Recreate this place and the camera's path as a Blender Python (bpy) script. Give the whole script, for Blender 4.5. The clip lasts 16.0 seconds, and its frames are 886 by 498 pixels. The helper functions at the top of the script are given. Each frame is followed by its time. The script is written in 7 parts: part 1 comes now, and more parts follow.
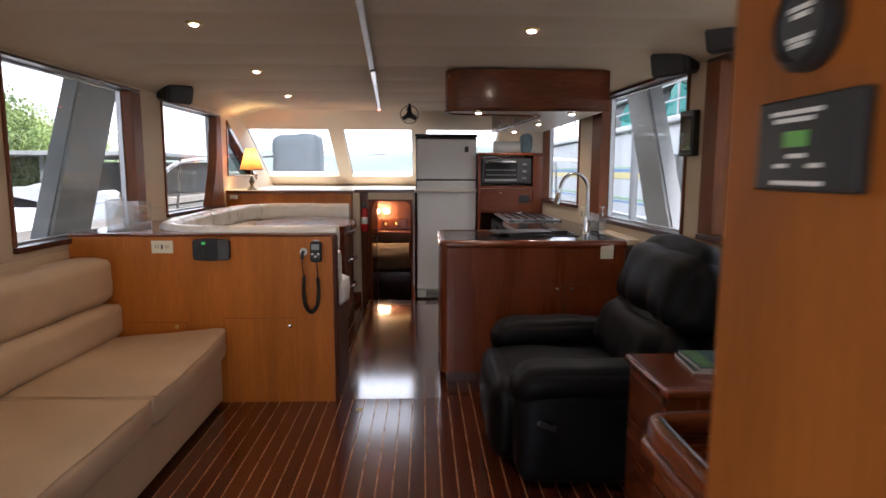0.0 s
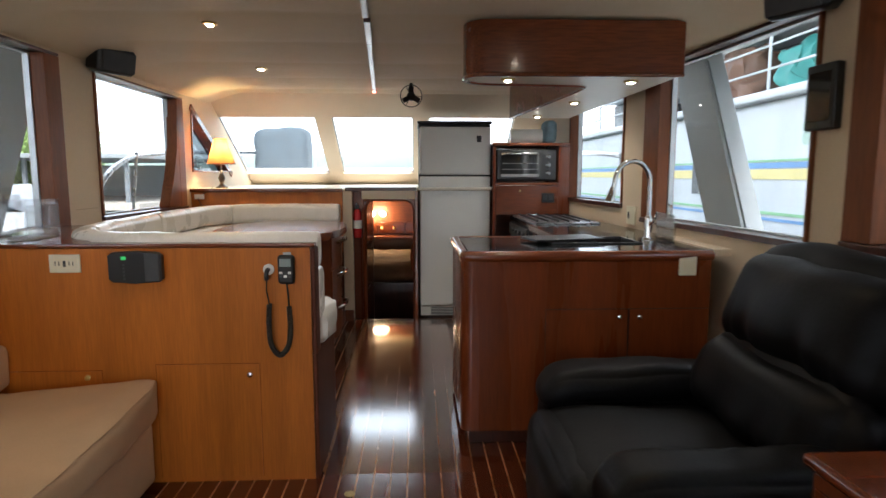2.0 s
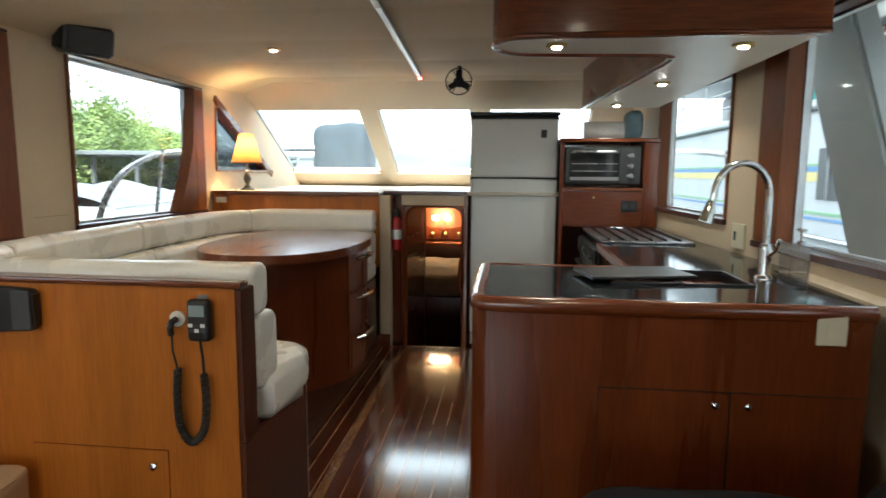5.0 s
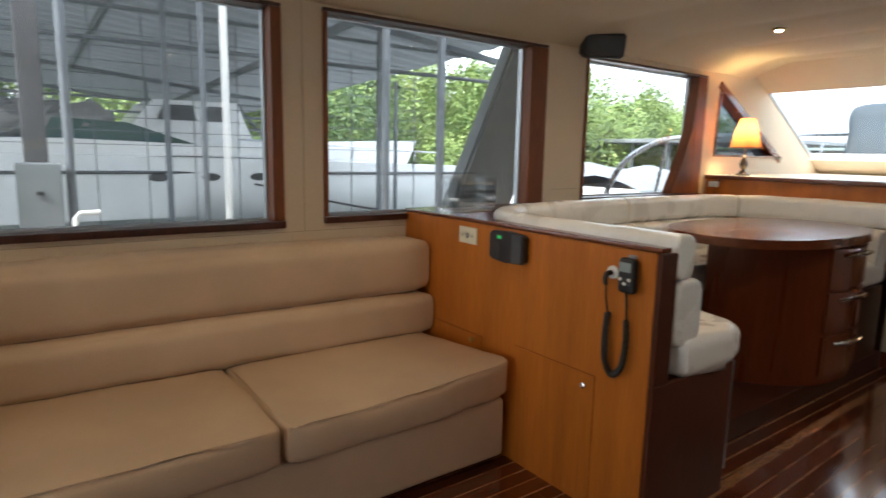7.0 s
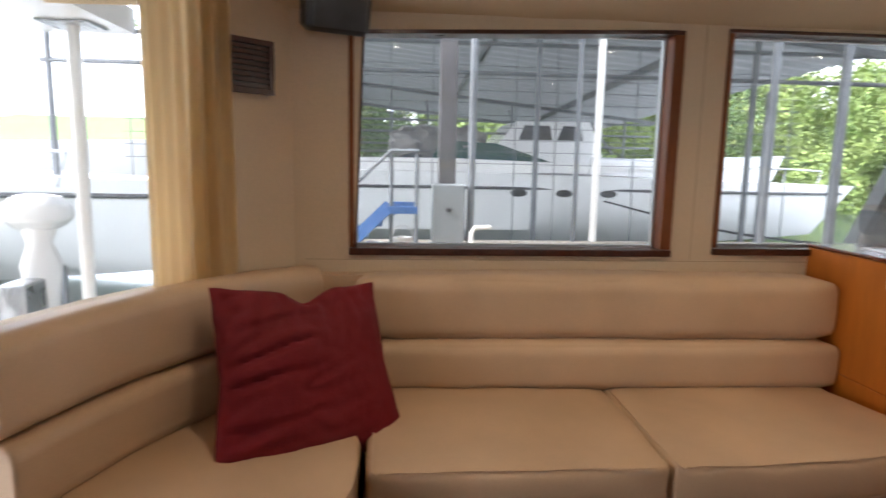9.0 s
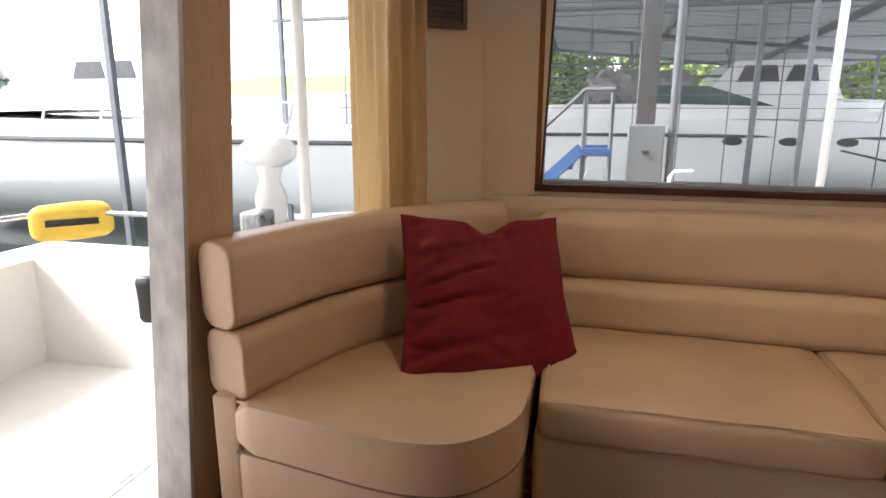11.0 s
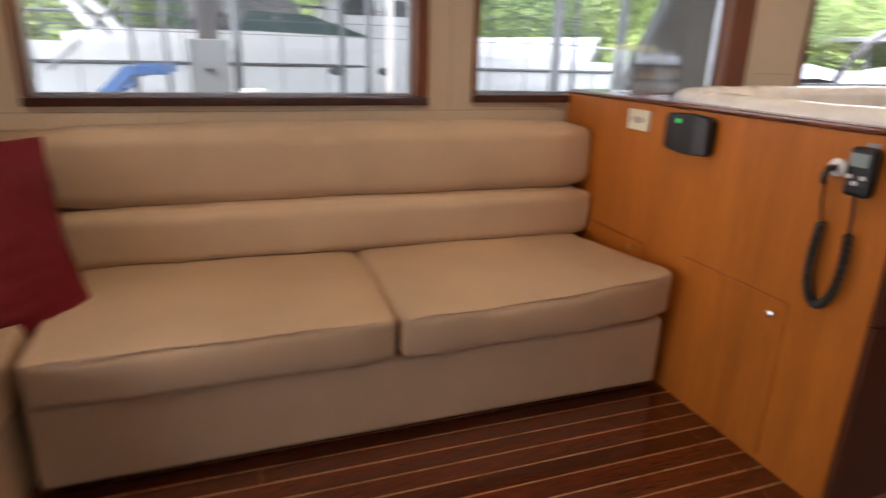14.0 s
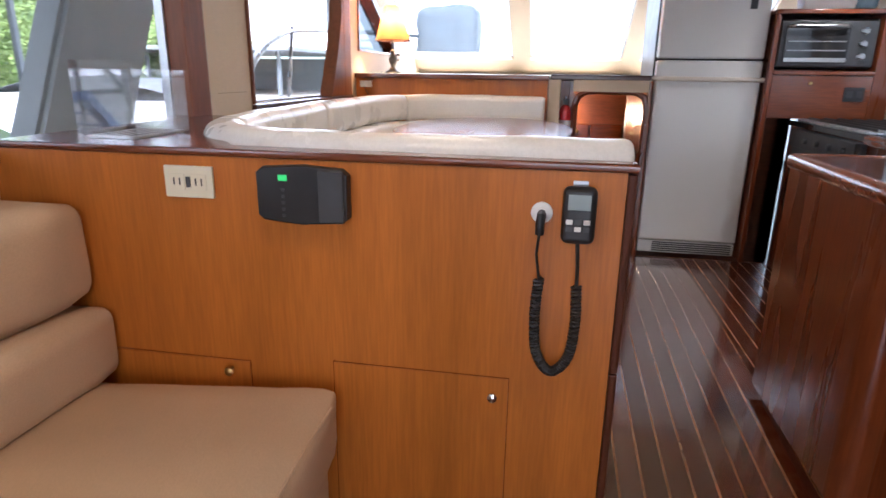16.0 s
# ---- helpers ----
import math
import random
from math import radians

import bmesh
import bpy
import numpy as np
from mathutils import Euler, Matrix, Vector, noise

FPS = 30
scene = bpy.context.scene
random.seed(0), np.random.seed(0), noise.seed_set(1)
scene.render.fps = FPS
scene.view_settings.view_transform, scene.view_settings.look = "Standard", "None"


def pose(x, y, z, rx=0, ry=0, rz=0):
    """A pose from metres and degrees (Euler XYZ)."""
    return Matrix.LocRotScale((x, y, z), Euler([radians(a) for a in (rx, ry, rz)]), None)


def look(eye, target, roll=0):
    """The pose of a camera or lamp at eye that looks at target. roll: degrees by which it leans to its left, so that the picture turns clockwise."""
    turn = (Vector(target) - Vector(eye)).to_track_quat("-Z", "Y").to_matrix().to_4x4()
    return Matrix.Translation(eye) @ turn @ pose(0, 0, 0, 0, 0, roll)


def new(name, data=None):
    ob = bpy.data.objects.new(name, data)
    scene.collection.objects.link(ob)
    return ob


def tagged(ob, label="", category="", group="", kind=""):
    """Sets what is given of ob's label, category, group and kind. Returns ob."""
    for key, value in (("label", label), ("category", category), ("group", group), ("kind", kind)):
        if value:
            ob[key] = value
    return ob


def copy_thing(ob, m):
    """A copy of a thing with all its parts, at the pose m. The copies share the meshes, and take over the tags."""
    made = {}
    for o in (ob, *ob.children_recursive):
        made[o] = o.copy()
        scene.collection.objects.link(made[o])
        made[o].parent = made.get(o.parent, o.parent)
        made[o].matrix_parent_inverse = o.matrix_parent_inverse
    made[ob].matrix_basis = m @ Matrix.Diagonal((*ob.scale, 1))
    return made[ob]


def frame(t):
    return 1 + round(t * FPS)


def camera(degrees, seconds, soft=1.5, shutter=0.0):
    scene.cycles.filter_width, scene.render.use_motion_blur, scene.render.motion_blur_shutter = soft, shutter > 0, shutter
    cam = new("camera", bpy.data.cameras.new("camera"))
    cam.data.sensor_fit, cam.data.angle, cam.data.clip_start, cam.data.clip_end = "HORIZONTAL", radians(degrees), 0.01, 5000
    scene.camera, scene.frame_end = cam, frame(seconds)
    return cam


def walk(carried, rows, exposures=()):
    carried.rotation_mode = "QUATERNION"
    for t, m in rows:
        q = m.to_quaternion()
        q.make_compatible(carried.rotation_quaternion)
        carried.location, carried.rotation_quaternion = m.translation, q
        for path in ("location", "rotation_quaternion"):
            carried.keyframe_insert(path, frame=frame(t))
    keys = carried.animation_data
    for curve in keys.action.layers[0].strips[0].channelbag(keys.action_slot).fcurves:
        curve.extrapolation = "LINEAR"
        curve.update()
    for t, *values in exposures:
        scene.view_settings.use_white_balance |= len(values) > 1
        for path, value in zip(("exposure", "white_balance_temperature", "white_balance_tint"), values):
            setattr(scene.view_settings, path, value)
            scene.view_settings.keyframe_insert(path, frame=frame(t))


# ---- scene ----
cam = camera(73.2, 16.0, shutter=0.5)
EXPOSURES = [
    (0.0, 2.45, 6100, 19), (0.5, 2.56, 6000, 13), (3.0, 2.65, 5900, 8), (5.5, 2.70, 5900, 0), (6.5, 2.66, 5900, 2), (7.5, 2.60, 6100, 14), (8.5, 2.68, 6150, 15), (9.0, 3.02, 6150, 15),
    (12.0, 2.99, 6650, 18), (12.5, 3.37, 6700, 17), (13.0, 3.48, 6700, 21), (13.5, 3.54, 6600, 22), (14.0, 3.16, 6200, 18), (14.5, 3.16, 5700, 18), (16.0, 3.26, 5500, 18)]
PATH = [
    (0, (0.486, 0.125, 1.331), (0.554, 2.107, 1.075), 0.2),
    (0.5, (0.444, 0.383, 1.303), (0.499, 2.366, 1.051), 0.2),
    (1, (0.454, 0.524, 1.282), (0.532, 2.507, 1.037), -0.0),
    (1.5, (0.454, 0.755, 1.261), (0.552, 2.738, 1.014), -0.0),
    (2, (0.402, 1.125, 1.251), (0.488, 3.109, 1.006), 0.0),
    (2.5, (0.37, 1.341, 1.232), (0.438, 3.326, 0.993), 0.1),
    (3, (0.442, 1.488, 1.241), (0.491, 3.474, 1.005), 0.1),
    (5.5, (0.788, 2.015, 1.284), (0.321, 3.941, 1.014), 0.7),
    (6, (0.888, 1.921, 1.276), (-0.158, 3.605, 1.006), 1.0),
    (6.5, (0.985, 1.867, 1.278), (-0.41, 3.27, 0.989), 1.2),
    (7, (1.063, 1.872, 1.262), (-0.534, 3.033, 0.945), 1.2),
    (7.5, (1.067, 1.812, 1.297), (-0.651, 2.784, 0.972), 1.2),
    (8, (1.034, 1.75, 1.31), (-0.803, 2.476, 0.997), 1.3),
    (8.5, (1.017, 1.705, 1.313), (-0.91, 2.146, 1.014), 1.2),
    (9, (1.019, 1.657, 1.315), (-0.954, 1.813, 1.024), 1.1),
    (9.5, (1.04, 1.631, 1.316), (-0.935, 1.478, 1.038), 1.0),
    (9.7, (1.057, 1.627, 1.33), (-0.906, 1.364, 1.053), 0.9),
    (11.8, (0.982, 1.782, 1.186), (-0.879, 1.278, 0.700), -0.1),
    (12, (0.974, 1.807, 1.182), (-0.884, 1.317, 0.675), 0.0),
    (12.5, (0.978, 1.874, 1.184), (-0.89, 1.474, 0.637), 0.1),
    (13, (0.993, 1.937, 1.173), (-0.894, 1.718, 0.599), 0.4),
    (13.5, (0.992, 1.982, 1.163), (-0.898, 2.126, 0.565), 1.3),
    (14, (0.856, 2.101, 1.125), (-0.929, 2.736, 0.498), 1.5),
    (14.5, (0.452, 2.153, 1.17), (-0.954, 3.417, 0.519), 1.6),
    (15, (0.203, 2.148, 1.175), (-0.830, 3.754, 0.578), 1.5),
    (15.5, (-0.006, 2.202, 1.145), (-0.600, 4.026, 0.580), 1.3),
    (16, (-0.172, 2.284, 1.152), (-0.513, 4.170, 0.585), 0.8),
]
walk(cam, [(t, look(eye, target, roll)) for t, eye, target, roll in PATH], EXPOSURES)

# ---------------------------------------------------------------- world, sun, lamps
world = bpy.data.worlds.new("world")
scene.world = world
world.use_nodes = True
wn, wl = world.node_tree.nodes, world.node_tree.links
wn.clear()
sky = wn.new("ShaderNodeTexSky")
sky.sky_type = "NISHITA"
sky.sun_disc = False
sky.sun_elevation, sky.sun_rotation = radians(42.7), radians(167.5)
sky.air_density, sky.dust_density, sky.ozone_density = 1.0, 3.0, 1.0
bg = wn.new("ShaderNodeBackground")
bg.inputs["Strength"].default_value = 0.15
wout = wn.new("ShaderNodeOutputWorld")
# high thin overcast over most of the sky
wtc = wn.new("ShaderNodeTexCoord")
wno = wn.new("ShaderNodeTexNoise")
wno.inputs["Scale"].default_value, wno.inputs["Detail"].default_value = 1.6, 5
wl.new(wtc.outputs["Generated"], wno.inputs["Vector"])
wmr = wn.new("ShaderNodeMapRange")
wmr.inputs["From Min"].default_value, wmr.inputs["From Max"].default_value = 0.25, 0.6
wmr.inputs["To Min"].default_value, wmr.inputs["To Max"].default_value = 0.55, 0.95
wl.new(wno.outputs["Fac"], wmr.inputs["Value"])
cloud = wn.new("ShaderNodeMix")
cloud.data_type = "RGBA"
cloud.inputs["B"].default_value = (4.4, 4.5, 4.6, 1)
wl.new(wmr.outputs[0], cloud.inputs["Factor"])
wl.new(sky.outputs[0], cloud.inputs["A"])
wl.new(cloud.outputs["Result"], bg.inputs[0])
wl.new(bg.outputs[0], wout.inputs[0])

sun = new("sun", bpy.data.lights.new("sun", "SUN"))
sun.data.energy, sun.data.angle, sun.data.color = 1.4, radians(12), (1.0, 0.97, 0.92)
sun.matrix_world = look((2, -9, 8.5), (0, 0, 0))


def spot(x, y, z, watts, colour=(1.0, 0.78, 0.52), size=150):
    lamp = new("downlight_beam", bpy.data.lights.new("downlight_beam", "SPOT"))
    lamp.data.energy, lamp.data.color, lamp.data.spot_size, lamp.data.spot_blend = watts, colour, radians(size), 0.9
    lamp.data.shadow_soft_size = 0.03
    lamp.matrix_world = look((x, y, z), (x, y + 0.001, 0))
    return lamp


# ---------------------------------------------------------------- small tools
origin = {}


def smooth(me, angle=40):
    me.shade_smooth()
    me.set_sharp_from_angle(angle=radians(angle))


def thing(name, at, label="", category="", group="", kind=""):
    ob = new(name)
    ob.empty_display_size = 0.05
    ob.location = at
    origin[ob] = Vector(at)
    return tagged(ob, label, category, group, kind)


def part(name, bm, material, parent=None, label="", category="", group="", kind="", angle=40):
    me = bpy.data.meshes.new(name)
    o = origin[parent] if parent else Vector((0, 0, 0))
    bmesh.ops.translate(bm, verts=bm.verts, vec=-o)
    bmesh.ops.recalc_face_normals(bm, faces=bm.faces)
    bm.to_mesh(me)
    bm.free()
    smooth(me, angle)
    me.materials.append(material)
    ob = new(name, me)
    if len(me.polygons) > 6:
        # broad faces keep their own direction, only the rounded edges turn
        wn_mod = ob.modifiers.new("face_weighted_normals", "WEIGHTED_NORMAL")
        wn_mod.keep_sharp = True
    if parent:
        ob.parent = parent
    origin[ob] = o
    return tagged(ob, label, category, group, kind)


def solo(name, bm, material, label="", category="", group="", kind="", angle=40):
    """A top-level thing of one mesh, with its origin at the middle of its base."""
    lo = [min(v.co[k] for v in bm.verts) for k in range(3)]
    hi = [max(v.co[k] for v in bm.verts) for k in range(3)]
    at = Vector(((lo[0] + hi[0]) / 2, (lo[1] + hi[1]) / 2, lo[2]))
    bmesh.ops.translate(bm, verts=bm.verts, vec=-at)
    ob = part(name, bm, material, None, label, category, group, kind, angle)
    ob.location = at
    origin[ob] = at
    return ob


def B():
    return bmesh.new()


def box(bm, x0, x1, y0, y1, z0, z1):
    vs = [bm.verts.new((x, y, z)) for z in (z0, z1) for y in (y0, y1) for x in (x0, x1)]
    for f in ((0, 2, 3, 1), (4, 5, 7, 6), (0, 1, 5, 4), (2, 6, 7, 3), (0, 4, 6, 2), (1, 3, 7, 5)):
        bm.faces.new([vs[i] for i in f])
    return bm


def rbox(x0, x1, y0, y1, z0, z1, r=0.006, seg=2):
    bm = box(B(), x0, x1, y0, y1, z0, z1)
    r = min(r, 0.49 * min(x1 - x0, y1 - y0, z1 - z0))
    bmesh.ops.bevel(bm, geom=bm.edges[:], offset=r, segments=seg, profile=0.5, affect="EDGES")
    return bm


def prism(pts, z0, z1, bm=None, r=0.0, seg=2):
    bm = bm or B()
    lo = [bm.verts.new((x, y, z0)) for x, y in pts]
    hi = [bm.verts.new((x, y, z1)) for x, y in pts]
    n = len(pts)
    bm.faces.new(lo[::-1])
    bm.faces.new(hi)
    for i in range(n):
        bm.faces.new((lo[i], lo[(i + 1) % n], hi[(i + 1) % n], hi[i]))
    if r:
        es = [e for e in bm.edges if abs(e.verts[0].co.z - e.verts[1].co.z) < 1e-6]
        bmesh.ops.bevel(bm, geom=es, offset=r, segments=seg, profile=0.5, affect="EDGES")
    return bm


def turned(bm, m):
    bmesh.ops.transform(bm, matrix=m, verts=bm.verts)
    return bm


def tube(points, r, n=10, bm=None, radii=None):
    bm = bm or B()
    pts = [Vector(p) for p in points]
    rings = []
    side = None
    for i, p in enumerate(pts):
        d = (pts[min(i + 1, len(pts) - 1)] - pts[max(i - 1, 0)]).normalized()
        if side is None:
            side = d.orthogonal().normalized()
        side = (side - d * side.dot(d)).normalized()
        up = d.cross(side)
        rr = radii[i] if radii else r
        rings.append([bm.verts.new(p + rr * (math.cos(2 * math.pi * k / n) * side + math.sin(2 * math.pi * k / n) * up)) for k in range(n)])
    for a, b in zip(rings, rings[1:]):
        for k in range(n):
            bm.faces.new((a[k], a[(k + 1) % n], b[(k + 1) % n], b[k]))
    bm.faces.new(rings[0][::-1])
    bm.faces.new(rings[-1])
    return bm


def lathe(profile, at, n=20, bm=None):
    """profile: (radius, z) from the bottom up."""
    bm = bm or B()
    x0, y0, z0 = at
    rings = []
    for r, z in profile:
        rings.append([bm.verts.new((x0 + r * math.cos(2 * math.pi * k / n), y0 + r * math.sin(2 * math.pi * k / n), z0 + z)) for k in range(n)])
    for a, b in zip(rings, rings[1:]):
        for k in range(n):
            bm.faces.new((a[k], a[(k + 1) % n], b[(k + 1) % n], b[k]))
    bm.faces.new(rings[0][::-1])
    bm.faces.new(rings[-1])
    return bm


def cushion(x0, x1, y0, y1, z0, z1, r=0.03, puff=0.012, n=10, wrinkle=0.004, seed=0.0):
    """A soft upholstered block with rounded edges, slightly domed and creased."""
    bm = B()
    bmesh.ops.create_cube(bm, size=2)
    bmesh.ops.subdivide_edges(bm, edges=bm.edges[:], cuts=n, use_grid_fill=True)
    c = Vector(((x0 + x1) / 2, (y0 + y1) / 2, (z0 + z1) / 2))
    h = Vector(((x1 - x0) / 2, (y1 - y0) / 2, (z1 - z0) / 2))
    r = min(r, 0.95 * min(h))
    for v in bm.verts:
        u = v.co.copy()
        s = Vector([math.copysign(abs(t) ** 0.8, t) for t in u])
        p = Vector([s[k] * h[k] for k in range(3)])
        q = Vector([max(-h[k] + r, min(h[k] - r, p[k])) for k in range(3)])
        d = p - q
        if d.length > 1e-6:
            p = q + d.normalized() * r
        for k in range(3):
            if abs(u[k]) > 0.999:
                others = [j for j in range(3) if j != k]
                dome = (1 - u[others[0]] ** 2) * (1 - u[others[1]] ** 2)
                p[k] += math.copysign(puff * dome, u[k])
        w = c + p
        w += wrinkle * Vector([noise.noise((w + Vector((seed, seed * 2, k * 7.0))) * 5.0) for k in range(3)])
        v.co = w
    return bm


def sweep(profile, path, bm=None, up=Vector((0, 0, 1)), cap=True, soft=0.0):
    """A closed profile of (out, z) carried along a path in plan; out lies to the left of the way."""
    bm = bm or B()
    pts = [Vector((p[0], p[1], p[2] if len(p) > 2 else 0.0)) for p in path]
    rings = []
    for i, p in enumerate(pts):
        d = pts[min(i + 1, len(pts) - 1)] - pts[max(i - 1, 0)]
        d.z = 0
        d.normalize()
        left = Vector((-d.y, d.x, 0))
        rings.append([bm.verts.new(p + left * o + up * z) for o, z in profile])
    n = len(profile)
    if soft:
        for end, other in ((0, 1), (-1, -2)):
            d = (pts[end] - pts[other]).normalized()
            mid = sum((v.co for v in rings[end]), Vector()) / n
            base = [v.co.copy() for v in rings[end]]
            extra = []
            for s, fwd in ((0.93, 0.55), (0.78, 0.85), (0.5, 1.0)):
                extra.append([bm.verts.new(mid + (c - mid) * (1 - (1 - s) * min(1, soft * 2.2 / max(0.02, (c - mid).length))) + d * soft * fwd) for c in base])
            if end == 0:
                rings = extra[::-1] + rings
            else:
                rings = rings + extra
    for a, b in zip(rings, rings[1:]):
        for k in range(n):
            bm.faces.new((a[k], a[(k + 1) % n], b[(k + 1) % n], b[k]))
    if cap:
        bm.faces.new(rings[0][::-1])
        bm.faces.new(rings[-1])
    return bm


def round_rect(o0, o1, z0, z1, r, n=5):
    out = []
    for cx, cz, a0 in ((o1 - r, z1 - r, 0), (o0 + r, z1 - r, 90), (o0 + r, z0 + r, 180), (o1 - r, z0 + r, 270)):
        for k in range(n + 1):
            a = radians(a0 + 90 * k / n)
            out.append((cx + r * math.cos(a), cz + r * math.sin(a)))
    return out


def curve(points, n=8):
    """Catmull-Rom through points in plan."""
    P = [Vector((*p, 0)) if len(p) == 2 else Vector(p) for p in points]
    P = [2 * P[0] - P[1]] + P + [2 * P[-1] - P[-2]]
    out = []
    for i in range(1, len(P) - 2):
        for k in range(n):
            t = k / n
            a, b, c, d = P[i - 1], P[i], P[i + 1], P[i + 2]
            out.append(0.5 * ((2 * b) + (c - a) * t + (2 * a - 5 * b + 4 * c - d) * t * t + (3 * b - a - 3 * c + d) * t ** 3))
    out.append(P[-2])
    return out


def holed(u0, u1, z0, z1, thick, holes, m):
    """A slab in u (along), z (up) and w (thickness), with rectangular holes; m places it."""
    us = sorted({u0, u1, *[h[0] for h in holes], *[h[1] for h in holes]})
    zs = sorted({z0, z1, *[h[2] for h in holes], *[h[3] for h in holes]})
    solid = {}
    for i in range(len(us) - 1):
        for j in range(len(zs) - 1):
            uc, zc = (us[i] + us[i + 1]) / 2, (zs[j] + zs[j + 1]) / 2
            solid[i, j] = not any(h[0] < uc < h[1] and h[2] < zc < h[3] for h in holes)
    bm = B()
    cache = {}

    def vert(i, j, k):
        if (i, j, k) not in cache:
            cache[i, j, k] = bm.verts.new(m @ Vector((us[i], thick * k, zs[j])))
        return cache[i, j, k]

    for (i, j), s in solid.items():
        if not s:
            continue
        for k in (0, 1):
            bm.faces.new([vert(a, b, k) for a, b in ((i, j), (i + 1, j), (i + 1, j + 1), (i, j + 1))])
        for di, dj, e in ((-1, 0, ((i, j), (i, j + 1))), (1, 0, ((i + 1, j), (i + 1, j + 1))), (0, -1, ((i, j), (i + 1, j))), (0, 1, ((i, j + 1), (i + 1, j + 1)))):
            if not solid.get((i + di, j + dj), False):
                (a, b), (c, d) = e
                bm.faces.new([vert(a, b, 0), vert(c, d, 0), vert(c, d, 1), vert(a, b, 1)])
    return bm


def along(p0, p1):
    """Matrix: u runs from p0 to p1 in plan, w to the left of it, z up."""
    d = Vector((p1[0] - p0[0], p1[1] - p0[1], 0)).normalized()
    return Matrix(((d.x, -d.y, 0, p0[0]), (d.y, d.x, 0, p0[1]), (0, 0, 1, 0), (0, 0, 0, 1)))


# ---------------------------------------------------------------- materials
def material(name, colour, rough=0.5, metal=0.0, vary=0.12, scale=4.0, bump=0.0, bump_scale=60.0, stretch=(1, 1, 1), coat=0.0,
             second=None, grain=0.0, spec=0.5, per_piece=0.0, sheen=0.0, coat_ior=1.5):
    """A principled surface with stains at a large scale and grain at a small one."""
    m = bpy.data.materials.new(name)
    m.use_nodes = True
    nt = m.node_tree
    nd, ln = nt.nodes, nt.links
    p = nd["Principled BSDF"]
    tc = nd.new("ShaderNodeTexCoord")
    mp = nd.new("ShaderNodeMapping")
    mp.inputs["Scale"].default_value = stretch
    ln.new(tc.outputs["Object"], mp.inputs[0])
    big = nd.new("ShaderNodeTexNoise")
    big.inputs["Scale"].default_value, big.inputs["Detail"].default_value = scale, 3
    ln.new(mp.outputs[0], big.inputs["Vector"])
    ramp = nd.new("ShaderNodeMapRange")
    ramp.inputs["From Min"].default_value, ramp.inputs["From Max"].default_value = 0.3, 0.7
    ln.new(big.outputs["Fac"], ramp.inputs["Value"])
    mix = nd.new("ShaderNodeMix")
    mix.data_type = "RGBA"
    dark = second or tuple(c * (1 - vary) for c in colour)
    light = tuple(min(1, c * (1 + vary * 0.6)) for c in colour)
    mix.inputs["A"].default_value, mix.inputs["B"].default_value = (*dark, 1), (*light, 1)
    ln.new(ramp.outputs[0], mix.inputs["Factor"])
    out = mix.outputs["Result"]
    fine = nd.new("ShaderNodeTexNoise")
    fine.inputs["Scale"].default_value, fine.inputs["Detail"].default_value = bump_scale, 4
    ln.new(mp.outputs[0], fine.inputs["Vector"])
    if grain:
        g = nd.new("ShaderNodeMapRange")
        g.inputs["From Min"].default_value, g.inputs["From Max"].default_value = 0.35, 0.65
        g.inputs["To Min"].default_value, g.inputs["To Max"].default_value = 1 - grain, 1 + grain * 0.4
        ln.new(fine.outputs["Fac"], g.inputs["Value"])
        mul = nd.new("ShaderNodeMix")
        mul.data_type, mul.blend_type = "RGBA", "MULTIPLY"
        mul.inputs["Factor"].default_value = 1
        ln.new(out, mul.inputs["A"])
        ln.new(g.outputs[0], mul.inputs["B"])
        out = mul.outputs["Result"]
    if per_piece:
        oi = nd.new("ShaderNodeObjectInfo")
        g = nd.new("ShaderNodeMapRange")
        g.inputs["To Min"].default_value, g.inputs["To Max"].default_value = 1 - per_piece, 1 + per_piece
        ln.new(oi.outputs["Random"], g.inputs["Value"])
        mul = nd.new("ShaderNodeMix")
        mul.data_type, mul.blend_type = "RGBA", "MULTIPLY"
        mul.inputs["Factor"].default_value = 1
        ln.new(out, mul.inputs["A"])
        ln.new(g.outputs[0], mul.inputs["B"])
        out = mul.outputs["Result"]
    ln.new(out, p.inputs["Base Color"])
    rr = nd.new("ShaderNodeMapRange")
    rr.inputs["To Min"].default_value, rr.inputs["To Max"].default_value = max(0.02, rough * 0.8), min(1, rough * 1.2)
    ln.new(big.outputs["Fac"], rr.inputs["Value"])
    ln.new(rr.outputs[0], p.inputs["Roughness"])
    p.inputs["Metallic"].default_value = metal
    p.inputs["Specular IOR Level"].default_value = spec
    p.inputs["Coat Weight"].default_value, p.inputs["Coat Roughness"].default_value = coat, 0.12
    p.inputs["Sheen Weight"].default_value = sheen
    p.inputs["Coat IOR"].default_value = coat_ior
    if bump:
        bp = nd.new("ShaderNodeBump")
        bp.inputs["Strength"].default_value, bp.inputs["Distance"].default_value = bump, 0.01
        ln.new(fine.outputs["Fac"], bp.inputs["Height"])
        ln.new(bp.outputs[0], p.inputs["Normal"])
    return m


def glowing(name, colour, strength):
    m = bpy.data.materials.new(name)
    m.use_nodes = True
    nd = m.node_tree.nodes
    p = nd["Principled BSDF"]
    p.inputs["Base Color"].default_value = (*colour, 1)
    p.inputs["Emission Color"].default_value = (*colour, 1)
    p.inputs["Emission Strength"].default_value = strength
    return m


